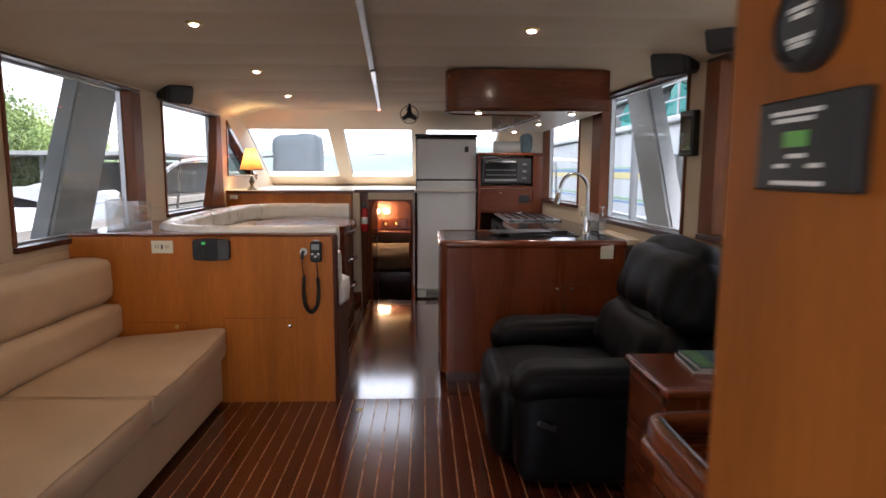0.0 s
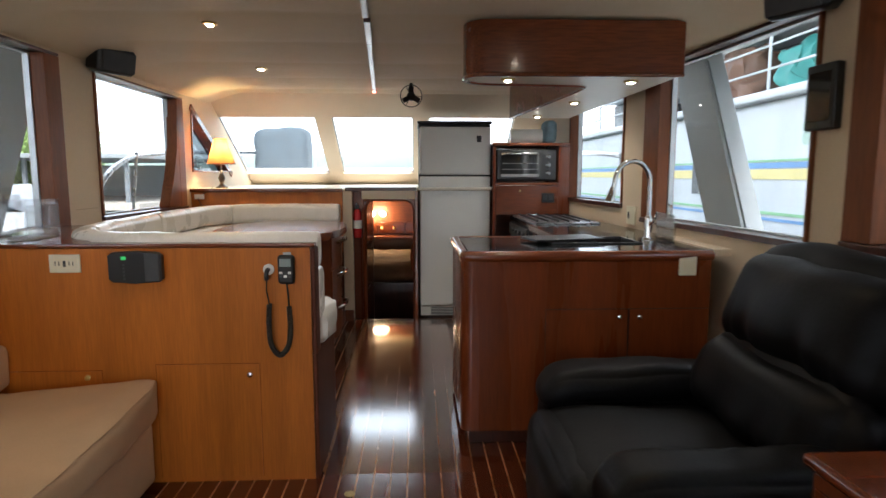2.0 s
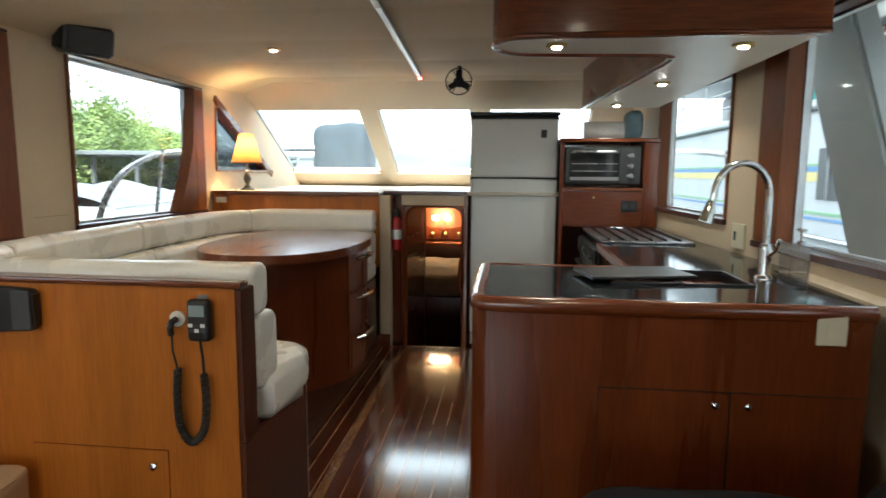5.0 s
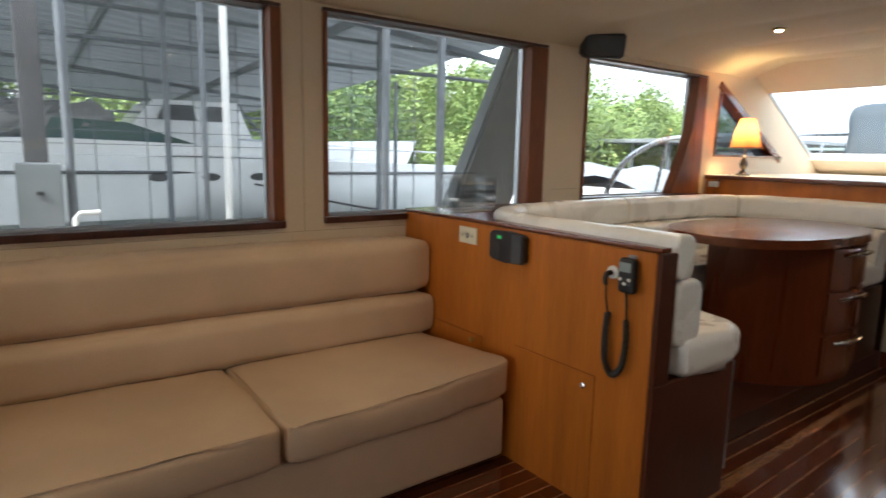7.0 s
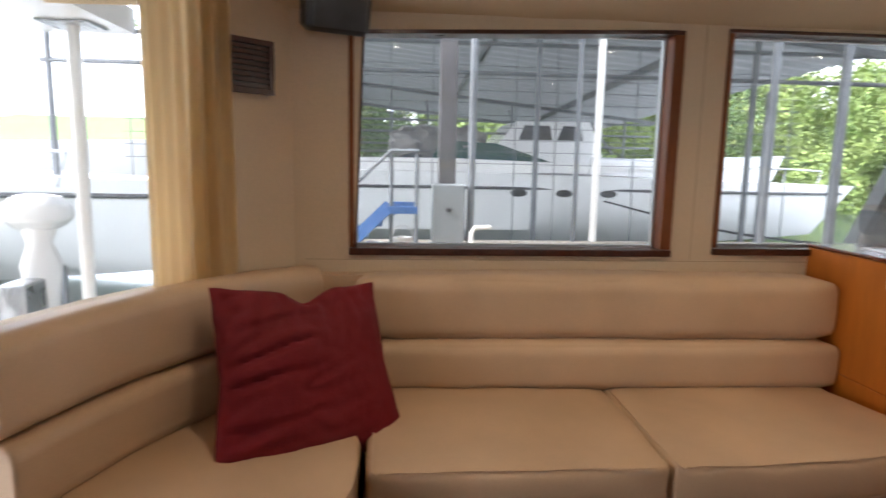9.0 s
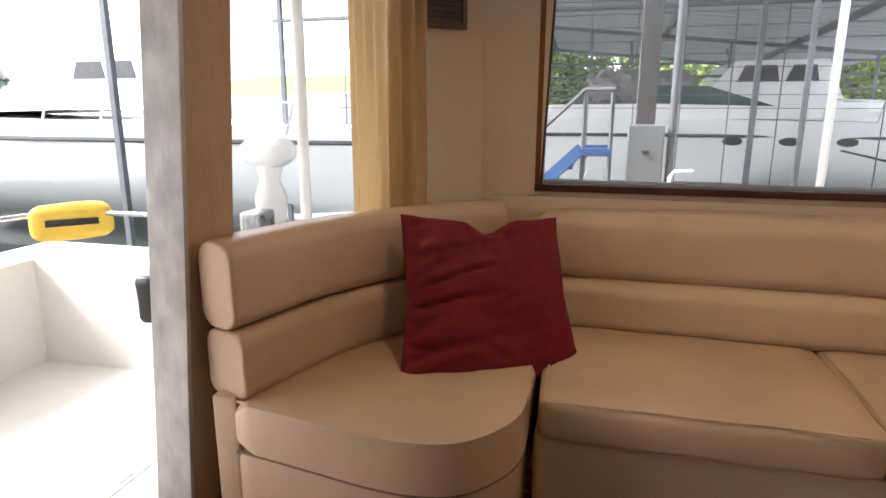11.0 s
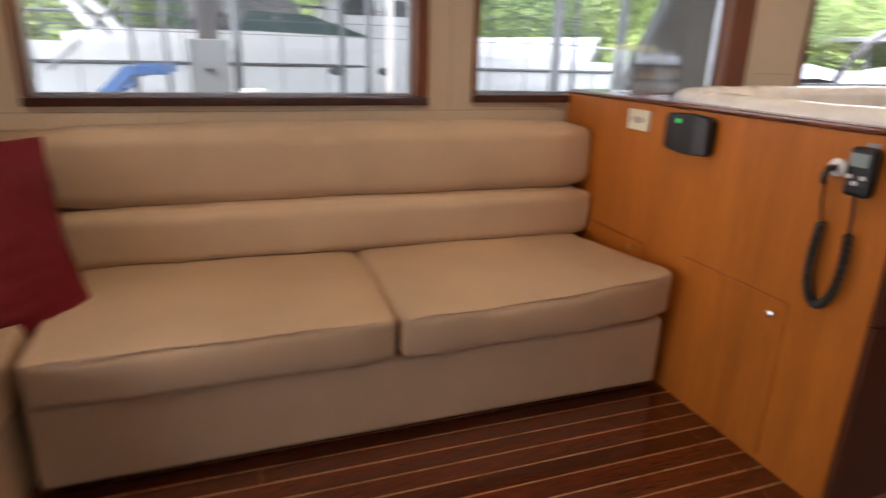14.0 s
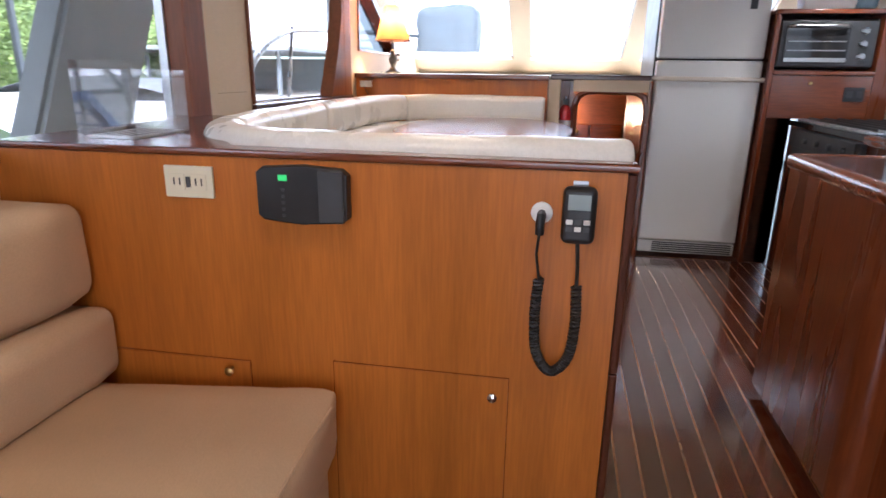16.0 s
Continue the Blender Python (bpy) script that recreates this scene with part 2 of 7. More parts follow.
def clear_glass(name, tint=(0.93, 0.96, 0.95), gloss=1.0, film=0.0):
    m = bpy.data.materials.new(name)
    m.use_nodes = True
    nd, ln = m.node_tree.nodes, m.node_tree.links
    nd.clear()
    o = nd.new("ShaderNodeOutputMaterial")
    mix = nd.new("ShaderNodeMixShader")
    t = nd.new("ShaderNodeBsdfTransparent")
    t.inputs[0].default_value = (*tint, 1)
    g = nd.new("ShaderNodeBsdfGlossy")
    g.inputs["Roughness"].default_value = 0.02
    f = nd.new("ShaderNodeLayerWeight")
    f.inputs[0].default_value = 0.5
    pw = nd.new("ShaderNodeMath")
    pw.operation = "POWER"
    pw.inputs[1].default_value = 4.0
    ln.new(f.outputs["Facing"], pw.inputs[0])
    sc = nd.new("ShaderNodeMath")
    sc.operation = "MULTIPLY_ADD"
    sc.inputs[1].default_value, sc.inputs[2].default_value = 0.5 * gloss, 0.035 * gloss
    ln.new(pw.outputs[0], sc.inputs[0])
    ln.new(sc.outputs[0], mix.inputs[0])
    body = t
    if film:
        # salt and dust on the outside scatter some daylight inwards, unevenly
        tr = nd.new("ShaderNodeBsdfTranslucent")
        tr.inputs[0].default_value = (0.9, 0.92, 0.92, 1)
        tc = nd.new("ShaderNodeTexCoord")
        no = nd.new("ShaderNodeTexNoise")
        no.inputs["Scale"].default_value, no.inputs["Detail"].default_value = 2.5, 5
        ln.new(tc.outputs["Object"], no.inputs["Vector"])
        fr = nd.new("ShaderNodeMapRange")
        fr.inputs["To Min"].default_value, fr.inputs["To Max"].default_value = film * 0.5, film * 1.5
        ln.new(no.outputs["Fac"], fr.inputs["Value"])
        body = nd.new("ShaderNodeMixShader")
        ln.new(fr.outputs[0], body.inputs[0])
        ln.new(t.outputs[0], body.inputs[1])
        ln.new(tr.outputs[0], body.inputs[2])
    ln.new(body.outputs[0], mix.inputs[1])
    ln.new(g.outputs[0], mix.inputs[2])
    ln.new(mix.outputs[0], o.inputs[0])
    return m


AMBER = material("amber_veneer", (0.50, 0.155, 0.019), 0.36, vary=0.18, scale=2.2, stretch=(6, 6, 0.35), grain=0.12, bump_scale=26, coat=0.12, bump=0.02, spec=0.3)
CHERRY = material("cherry_wood", (0.165, 0.036, 0.009), 0.28, vary=0.24, scale=2.0, stretch=(5, 5, 0.4), grain=0.17, bump_scale=24, coat=0.3, bump=0.02, spec=0.3)
JAMB = material("satin_window_wood", (0.20, 0.062, 0.019), 0.45, vary=0.25, scale=2.0, stretch=(5, 5, 0.4), grain=0.2, bump_scale=24, spec=0.3, bump=0.02)
CHERRY_Y = material("cherry_lengthwise", (0.185, 0.042, 0.011), 0.26, vary=0.28, scale=2.0, stretch=(5, 0.4, 5), grain=0.25, bump_scale=24, coat=0.5, bump=0.02)
CHERRY_X = material("cherry_crosswise", (0.185, 0.042, 0.011), 0.26, vary=0.28, scale=2.0, stretch=(0.4, 5, 5), grain=0.25, bump_scale=24, coat=0.5, bump=0.02)
DARKWOOD = material("dark_mahogany", (0.065, 0.018, 0.010), 0.3, vary=0.3, scale=3.0, stretch=(5, 5, 0.4), grain=0.3, bump_scale=24, coat=0.3)
PLANK = material("floor_mahogany", (0.11, 0.024, 0.009), 0.20, vary=0.3, scale=3.0, stretch=(6, 0.5, 6), grain=0.35, bump_scale=30, coat=0.8, per_piece=0.22, bump=0.015, coat_ior=1.5, spec=0.35)
PLANK_AISLE = material("floor_mahogany_varnished", (0.11, 0.024, 0.009), 0.14, vary=0.3, scale=3.0, stretch=(6, 0.5, 6), grain=0.35, bump_scale=30, coat=1.0, per_piece=0.22, bump=0.015, coat_ior=2.8)
PLANK_AISLE.node_tree.nodes["Principled BSDF"].inputs["Coat Roughness"].default_value = 0.12
HOLLY_AISLE = material("holly_strip_varnished", (0.36, 0.17, 0.07), 0.16, vary=0.25, scale=6, stretch=(4, 1, 4), grain=0.2, bump_scale=40, coat=1.0, coat_ior=2.8)
HOLLY = material("holly_strip", (0.44, 0.22, 0.09), 0.28, vary=0.25, scale=6, stretch=(4, 1, 4), grain=0.2, bump_scale=40, coat=0.4)
VINYL = material("cream_wall_vinyl", (0.66, 0.53, 0.37), 0.62, vary=0.07, scale=1.6, bump=0.12, bump_scale=160, grain=0.05)
HEADLINER = material("headliner_fabric", (0.56, 0.43, 0.26), 0.85, vary=0.10, scale=1.2, bump=0.2, bump_scale=220, grain=0.06, sheen=0.2)
TAN = material("tan_upholstery", (0.60, 0.43, 0.28), 0.46, vary=0.12, scale=3.0, bump=0.10, bump_scale=240, grain=0.05)
WHITELEATHER = material("white_leather", (0.87, 0.84, 0.78), 0.28, vary=0.07, scale=5.0, bump=0.10, bump_scale=120, grain=0.04)
BLACKLEATHER = material("black_leather", (0.005, 0.005, 0.006), 0.5, vary=0.4, scale=6.0, bump=0.08, bump_scale=90, grain=0.3, spec=0.17)
GRANITE = material("black_worktop", (0.012, 0.014, 0.015), 0.09, vary=0.5, scale=60, grain=0.5, bump_scale=240)
GELCOAT = material("white_gelcoat", (0.83, 0.83, 0.82), 0.25, vary=0.05, scale=2.0, coat=0.2)
DASHTOP = material("dash_cream_top", (0.74, 0.68, 0.57), 0.35, vary=0.06, scale=3.0, bump=0.03, bump_scale=90)
ENAMEL = material("fridge_enamel", (0.80, 0.81, 0.78), 0.35, vary=0.03, scale=2.0, bump=0.05, bump_scale=300)
BLACKPLASTIC = material("black_plastic", (0.015, 0.015, 0.016), 0.4, vary=0.3, scale=12, bump=0.04, bump_scale=300)
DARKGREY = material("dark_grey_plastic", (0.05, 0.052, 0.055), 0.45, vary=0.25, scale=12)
IVORY = material("ivory_plastic", (0.76, 0.70, 0.52), 0.4, vary=0.05, scale=10)
WHITEPLASTIC = material("white_plastic", (0.78, 0.77, 0.73), 0.4, vary=0.05, scale=10)
CHROME = material("chrome", (0.72, 0.72, 0.72), 0.10, metal=1.0, vary=0.08, scale=20)
STEEL = material("brushed_steel", (0.42, 0.43, 0.44), 0.28, metal=1.0, vary=0.15, scale=8, stretch=(1, 12, 1), grain=0.1, bump_scale=60)
BRASS = material("brass", (0.55, 0.40, 0.16), 0.3, metal=1.0, vary=0.15, scale=20)
ALU = material("anodised_aluminium", (0.48, 0.49, 0.50), 0.42, metal=0.9, vary=0.15, scale=9)
GALV = material("galvanised_steel", (0.13, 0.14, 0.15), 0.5, metal=0.1, vary=0.2, scale=6)
PEWTER = material("pewter_lamp_base", (0.16, 0.14, 0.12), 0.3, metal=0.9, vary=0.3, scale=20)
RED = material("red_extinguisher", (0.50, 0.02, 0.02), 0.25, vary=0.1, scale=8)
CRIMSON = material("crimson_cotton", (0.165, 0.002, 0.007), 0.85, vary=0.15, scale=3, bump=0.2, bump_scale=140, grain=0.10)
CURTAIN = material("striped_curtain", (0.90, 0.80, 0.58), 0.8, vary=0.16, scale=5, bump=0.2, bump_scale=250, second=(0.74, 0.58, 0.34), stretch=(3, 3, 0.3))
GLASS = clear_glass("window_glass", (0.98, 0.99, 0.99), 0.35, 0.025)
SIDEGLASS = clear_glass("tinted_side_glass", (0.96, 0.97, 0.97), 0.45, 0.036)
SCREENGLASS = clear_glass("hazed_windscreen_glass", (0.97, 0.99, 1.0), 0.35, 0.012)
ACRYLIC = clear_glass("acrylic", (0.965, 0.97, 0.975), 4.0)
OVENGLASS = material("oven_glass", (0.02, 0.022, 0.024), 0.06, vary=0.3, scale=6)
LAMPWHITE = glowing("halogen_lens", (1.0, 0.82, 0.58), 30.0)
SOFFITLAMP = glowing("soffit_lens", (1.0, 0.92, 0.80), 14.0)
GREENLED = glowing("green_led", (0.04, 0.45, 0.10), 0.12)
REDLED = glowing("red_led", (1.0, 0.12, 0.08), 4.0)

# ---------------------------------------------------------------- the saloon's shell
XL = -1.485
CEIL = 2.0


def XR(y):
    return 2.0 - 0.07 * (y - 2.4)


LEFT = along((XL, 0.0), (XL, 1.0))
RLEN = math.hypot(7.2 - 0.6, XR(7.2) - XR(0.6)) / (7.2 - 0.6)
RIGHT = along((XR(7.2), 7.2), (XR(0.6), 0.6))


def ru(y):
    return (7.2 - y) * RLEN


A_WIN, B_WIN, C_WIN = (1.46, 2.85, 0.92, 1.87), (3.04, 4.44, 0.93, 1.885), (4.78, 6.10, 0.975, 1.865)
RA, RB, RC = (1.55, 3.21, 0.985, 1.90), (3.38, 4.85, 0.96, 1.90), (5.16, 6.30, 1.03, 1.82)
part("wall_west", holed(1.20, 6.2, -0.1, CEIL + 0.05, 0.10, [A_WIN, B_WIN, C_WIN], LEFT), VINYL, kind="structure", label="cream vinyl-covered cabin side with window openings")
rholes = [(ru(w[1]), ru(w[0]), w[2], w[3]) for w in (RA, RB, RC)]
part("wall_east", holed(0, ru(0.6), -0.1, CEIL + 0.05, 0.10, rholes, RIGHT), VINYL, kind="structure", label="cream vinyl-covered cabin side with window openings")


def window(name, m, u0, u1, z0, z1, wide, forward_high=True, glass=None):
    """Wooden lining in an opening with its pane; wide: breadth of the jamb at the forward end."""
    w = thing(name, m @ Vector(((u0 + u1) / 2, 0.05, z0)), "varnished dark wood window lining with a clear pane", "window", kind="structure")
    d0, d1 = -0.012, 0.100
    a, b = (0.022, wide) if forward_high else (wide, 0.022)
    for nm, q in (("window_sill", (u0, u1, z0, z0 + 0.030, -0.022)), ("head", (u0, u1, z1 - 0.016, z1, d0)),
                  ("jamb", (u0, u0 + a, z0 + 0.031, z1 - 0.017, d0)), ("jamb", (u1 - b, u1, z0 + 0.031, z1 - 0.017, d0))):
        bm = rbox(q[0], q[1], q[4], d1, q[2], q[3], 0.004, 2)
        part(nm, turned(bm, m), JAMB if nm == "jamb" else DARKWOOD, w)
    pane = part("pane", turned(box(B(), u0 + a, u1 - b, 0.070, 0.076, z0 + 0.03, z1 - 0.016), m), glass or GLASS, w)
    pane.visible_shadow = False
    gasket = B()
    for q in ((u0 + a, u1 - b, z0 + 0.030, z0 + 0.040), (u0 + a, u1 - b, z1 - 0.026, z1 - 0.016), (u0 + a, u0 + a + 0.01, z0 + 0.04, z1 - 0.026), (u1 - b - 0.01, u1 - b, z0 + 0.04, z1 - 0.026)):
        box(gasket, q[0], q[1], 0.060, 0.090, q[2], q[3])
    part("gasket", turned(gasket, m), ALU, w)
    return w


window("window_1", LEFT, *A_WIN, 0.05, glass=SIDEGLASS)
# its head falls aft and its after jamb leans: tapered infill and battens
for q in ([(1.46, 1.87), (1.46, 1.825), (2.80, 1.868)], [(1.482, 0.95), (1.515, 1.828), (1.482, 1.828)]):
    bm = B()
    v0 = [bm.verts.new((XL + 0.0125, y, z)) for y, z in q]
    v1 = [bm.verts.new((XL - 0.099, y, z)) for y, z in q]
    bm.faces.new(v0)
    bm.faces.new(v1[::-1])
    for i in range(3):
        bm.faces.new((v0[i], v0[(i + 1) % 3], v1[(i + 1) % 3], v1[i]))
    part("wall_west_infill", bm, VINYL, kind="structure", label="tapered cream infill at the window")
bm = sweep([(0.0, -0.008), (0.10, -0.008), (0.10, 0.008), (0.0, 0.008)], [(XL + 0.014, 1.50, 1.820), (XL + 0.014, 2.82, 1.862)])
part("trim_window_head", bm, DARKWOOD, kind="structure", label="dark wood batten along the sloping window head")
bm = tube([(XL + 0.002, 1.482, 0.95), (XL + 0.002, 1.516, 1.822)], 0.013, 4)
part("trim_window_jamb", bm, DARKWOOD, kind="structure", label="dark wood batten along the leaning jamb")
window("window_2", LEFT, *B_WIN, 0.13, glass=SIDEGLASS)
window("window_3", LEFT, *C_WIN, 0.12)
for k, w in enumerate((RA, RB, RC)):
    window("window_%d" % (k + 4), RIGHT, ru(w[1]), ru(w[0]), w[2], w[3], (0.13, 0.20, 0.03)[k], False)

# forward part of the west side, with its three-cornered window
bm = B()
tri = [(6.27, 1.28), (7.34, 1.28), (6.29, 1.84)]
a, b, c = tri
for q in ([(6.2, -0.1), (8.4, -0.1), (8.4, 0.9), b, a], [(8.4, 0.9), (8.145, 1.14), (6.66, 2.0), c, b], [(6.2, -0.1), a, c, (6.2, 2.05)], [(6.2, 2.05), c, (6.66, 2.0)]):
    v0 = [bm.verts.new((XL, y, z)) for y, z in q]
    v1 = [bm.verts.new((XL - 0.1, y, z)) for y, z in q]
    bm.faces.new(v0)
    bm.faces.new(v1[::-1])
    for i in range(len(q)):
        bm.faces.new((v0[i], v0[(i + 1) % len(q)], v1[(i + 1) % len(q)], v1[i]))
part("wall_west_bow", bm, VINYL, kind="structure", label="cream vinyl-covered cabin side by the windscreen")
w = thing("window_7", (XL, 6.8, 1.28), "small three-cornered window with dark wood lining", "window", kind="structure")
for (p, q, wd) in ((a, b, 0.014), (b, c, 0.05), (c, a, 0.014)):
    d = Vector((0, q[0] - p[0], q[1] - p[1]))
    n = Vector((0, -d.z, d.y)).normalized() * wd
    bm = B()
    corners = [Vector((0, *p)), Vector((0, *q)), Vector((0, *q)) + n, Vector((0, *p)) + n]
    v0 = [bm.verts.new(Vector((XL + 0.012, 0, 0)) + k) for k in corners]
    v1 = [bm.verts.new(Vector((XL - 0.09, 0, 0)) + k) for k in corners]
    bm.faces.new(v0)
    bm.faces.new(v1[::-1])
    for i in range(4):
        bm.faces.new((v0[i], v0[(i + 1) % 4], v1[(i + 1) % 4], v1[i]))
    part("lining", bm, CHERRY_Y, w)
bm = B()
f = [bm.verts.new((XL - 0.07, y, z)) for y, z in tri]
bm.faces.new(f)
TINTED = clear_glass("tinted_glass", (0.10, 0.12, 0.13))
pane = part("pane", bm, TINTED, w, "dark tinted pane")

# windscreen on a raked plane
RAKE = math.atan2(2.0 - 1.14, 8.145 - 6.66)
WS = Matrix.Translation((0, 8.145, 1.14)) @ Matrix.Rotation(math.pi / 2 - RAKE, 4, "X")
WLEN = math.hypot(2.0 - 1.14, 8.145 - 6.66)
ws_holes = [(-1.50, -0.575, 0.26, 1.32), (-0.42, 0.37, 0.26, 1.32), (0.52, 1.36, 0.26, 1.32)]
part("wall_windscreen", holed(XL - 0.1, 1.95, 0, WLEN, 0.07, ws_holes, WS), VINYL, kind="structure", label="cream raked windscreen frame with three openings")
for k, h in enumerate(ws_holes):
    w = thing("window_%d" % (8 + k), WS @ Vector(((h[0] + h[1]) / 2, 0, h[2])), "raked windscreen pane in a cream frame", "window", kind="structure")
    pane = part("pane", turned(box(B(), h[0], h[1], 0.04, 0.046, h[2], h[3]), WS), SCREENGLASS, w)
    pane.visible_shadow = False
    bm = B()
    for q in ((h[0], h[1], h[2], h[2] + 0.012), (h[0], h[1], h[3] - 0.012, h[3]), (h[0], h[0] + 0.012, h[2] + 0.012, h[3] - 0.012), (h[1] - 0.012, h[1], h[2] + 0.012, h[3] - 0.012)):
        box(bm, q[0], q[1], 0.03, 0.06, q[2], q[3])
    part("window_frame", turned(bm, WS), ALU, w)

# headliner: one sheet with slack bays between its battens
bm = B()
nx, ny = 60, 200
grid = []
for j in range(ny + 1):
    y = 0.3 + (6.72 - 0.3) * j / ny
    row = []
    for i in range(nx + 1):
        s = i / nx
        x = (XL - 0.02) + (XR(y) + 0.04 - XL) * s
        edge = min(x - XL, XR(y) - x)
        z = CEIL - 0.10 * max(0, 1 - edge / 0.30) ** 1.3
        bay = (y - 0.3) / 0.62
        z -= 0.016 * abs(math.sin(math.pi * bay)) ** 0.6 * min(1, edge / 0.3) + 0.006 * noise.noise(Vector((x * 1.5, y * 3, 0))) + 0.0025 * noise.noise(Vector((x * 7, y * 4 + x * 2, 3)))
        row.append(bm.verts.new((x, y, z)))
    grid.append(row)
for j in range(ny):
    for i in range(nx):
        bm.faces.new((grid[j][i], grid[j][i + 1], grid[j + 1][i + 1], grid[j + 1][i]))
part("ceiling", bm, HEADLINER, kind="structure", label="tan fabric headliner with slack bays", angle=80)
part("roof", box(B(), XL - 0.12, 2.3, 0.2, 6.75, CEIL + 0.06, CEIL + 0.16), GELCOAT, kind="structure", label="white deckhouse roof")

# curved after bulkhead: jamb, window, blank corner
AFT = [(-0.385, 0.542), (-0.545, 0.586), (-0.90, 0.72), (-1.12, 0.86), (-1.31, 1.02), (-1.42, 1.15), (XL - 0.02, 1.27)]


def strip(pts, z0, z1, thick):
    """An upright slab along points in plan; thickness lies aft of them."""
    prof = [(0, z0), (thick, z0), (thick, z1), (0, z1)]
    return sweep(prof, pts)


aft_all = curve(AFT, 6)
LEANING = Matrix.Translation((0, 0, 0.15)) @ Matrix(((1, 0, -0.04, 0), (0, 1, 0.05, 0), (0, 0, 1, 0), (0, 0, 0, 1))) @ Matrix.Translation((0, 0, -0.15))
JAMBWOOD = material("tan_jamb_panel", (0.52, 0.35, 0.20), 0.5, vary=0.12, scale=3, stretch=(4, 4, 0.5), grain=0.08, bump_scale=50)
part("wall_aft_jamb", turned(strip(aft_all[:7], -0.05, CEIL, 0.07), LEANING), JAMBWOOD, kind="structure", label="tan door jamb panel of the after bulkhead")
part("wall_aft_low", turned(strip(aft_all[6:19], -0.05, 0.86, 0.07), LEANING), VINYL, kind="structure", label="cream after bulkhead under the window")
part("wall_aft_head", turned(strip(aft_all[6:19], 1.93, CEIL, 0.07), LEANING), VINYL, kind="structure", label="cream after bulkhead over the window")
part("wall_aft_corner", turned(strip(aft_all[18:], -0.05, CEIL, 0.07), LEANING), VINYL, kind="structure", label="cream blank corner of the after bulkhead")
w = thing("window_11", (-0.87, 0.62, 0.86), "large after window beside the cockpit door", "window", kind="structure")
pane = part("pane", turned(strip([p + Vector((0.01, -0.03, 0)) for p in aft_all[6:19]], 0.86, 1.93, 0.006), LEANING), GLASS, w)
pane.visible_shadow = False
part("window_frame", strip([p + Vector((0.005, -0.01, 0)) for p in aft_all[6:19]], 1.90, 1.93, 0.05), DARKWOOD, w)
TRACKM = material("worn_white_track", (0.55, 0.54, 0.53), 0.5, metal=0.2, vary=0.3, scale=14, stretch=(1, 1, 0.6))
door = thing("door_1", (-0.40, 0.45, 0), "aluminium sliding door frame with worn white paint", "door frame", kind="structure")
for x, y, wd in ((-0.425, 0.462, 0.055), (-0.383, 0.520, 0.020)):
    part("track", turned(rbox(x, x + wd, y - 0.04, y + 0.03, -0.05, CEIL, 0.004), LEANING), TRACKM, door)
part("threshold", rbox(-0.36, 0.80, 0.40, 0.52, -0.03, 0.025, 0.006), DARKWOOD, door, "dark wooden threshold")
part("head", rbox(-0.50, 0.80, 0.42, 0.50, 1.93, CEIL - 0.002, 0.004), ALU, door)

# wooden column on the other side of the door, with its gauges
PANELWOOD = material("orange_teak_panel", (0.34, 0.100, 0.013), 0.55, vary=0.16, scale=1.6, stretch=(5, 5, 0.4), grain=0.14, bump_scale=26, coat=0.0, spec=0.25)
part("wall_door_column", rbox(0.80, 1.35, 0.10, 0.745, -0.05, CEIL, 0.01), PANELWOOD, kind="structure", label="orange teak panel column beside the door")
part("wall_aft_east", box(B(), 1.35, 2.2, 0.70, 0.78, -0.05, CEIL + 0.02), VINYL, kind="structure", label="cream after bulkhead")

# floor slab under the planking, forward steps and platform
part("floor", box(B(), XL - 0.1, 2.2, 0.45, 6.27, -0.10, -0.0014), HOLLY, kind="structure", label="light strip underlay of the laid saloon floor")
part("floor_dinette_platform", rbox(XL, -0.22, 3.56, 6.2, -0.005, 0.10, 0.008), DARKWOOD, kind="structure", label="dark wooden dinette platform")

# ---------------------------------------------------------------- forward end: bulkhead, dash, companionway
part("wall_bow_post", rbox(-0.225, -0.148, 6.20, 6.30, 0.0, 1.119, 0.006), VINYL, kind="structure", label="cream post beside the companionway")
part("trim_bow_post", rbox(-0.228, -0.146, 6.192, 6.199, 0.0, 0.10, 0.003), CHERRY_X, kind="structure", label="wooden foot of the post")
dash = thing("dash_cabinet", (-0.85, 6.4, 0.6), "amber wood dash cabinet with a cream top", "cabinet")
part("body", rbox(XL + 0.004, -0.228, 6.20, 6.75, 0.60, 1.118, 0.006), AMBER, dash)
part("top", rbox(XL + 0.004, -0.222, 6.185, 8.16, 1.120, 1.144, 0.010, 3), DASHTOP, dash, "cream moulded top")
part("edge_trim", rbox(XL + 0.004, -0.222, 6.172, 6.184, 1.112, 1.142, 0.005), CHERRY_X, dash)
part("dash_shelf", rbox(-0.218, XR(6.9) + 0.05, 6.30, 8.16, 1.120, 1.148, 0.010, 3), DASHTOP, kind="structure", label="cream dash shelf over the companionway")
part("trim_dash_edge", rbox(-0.215, 0.40, 6.270, 6.299, 1.112, 1.150, 0.010, 3), DARKWOOD, kind="structure", label="dark rounded wooden edge of the dash")
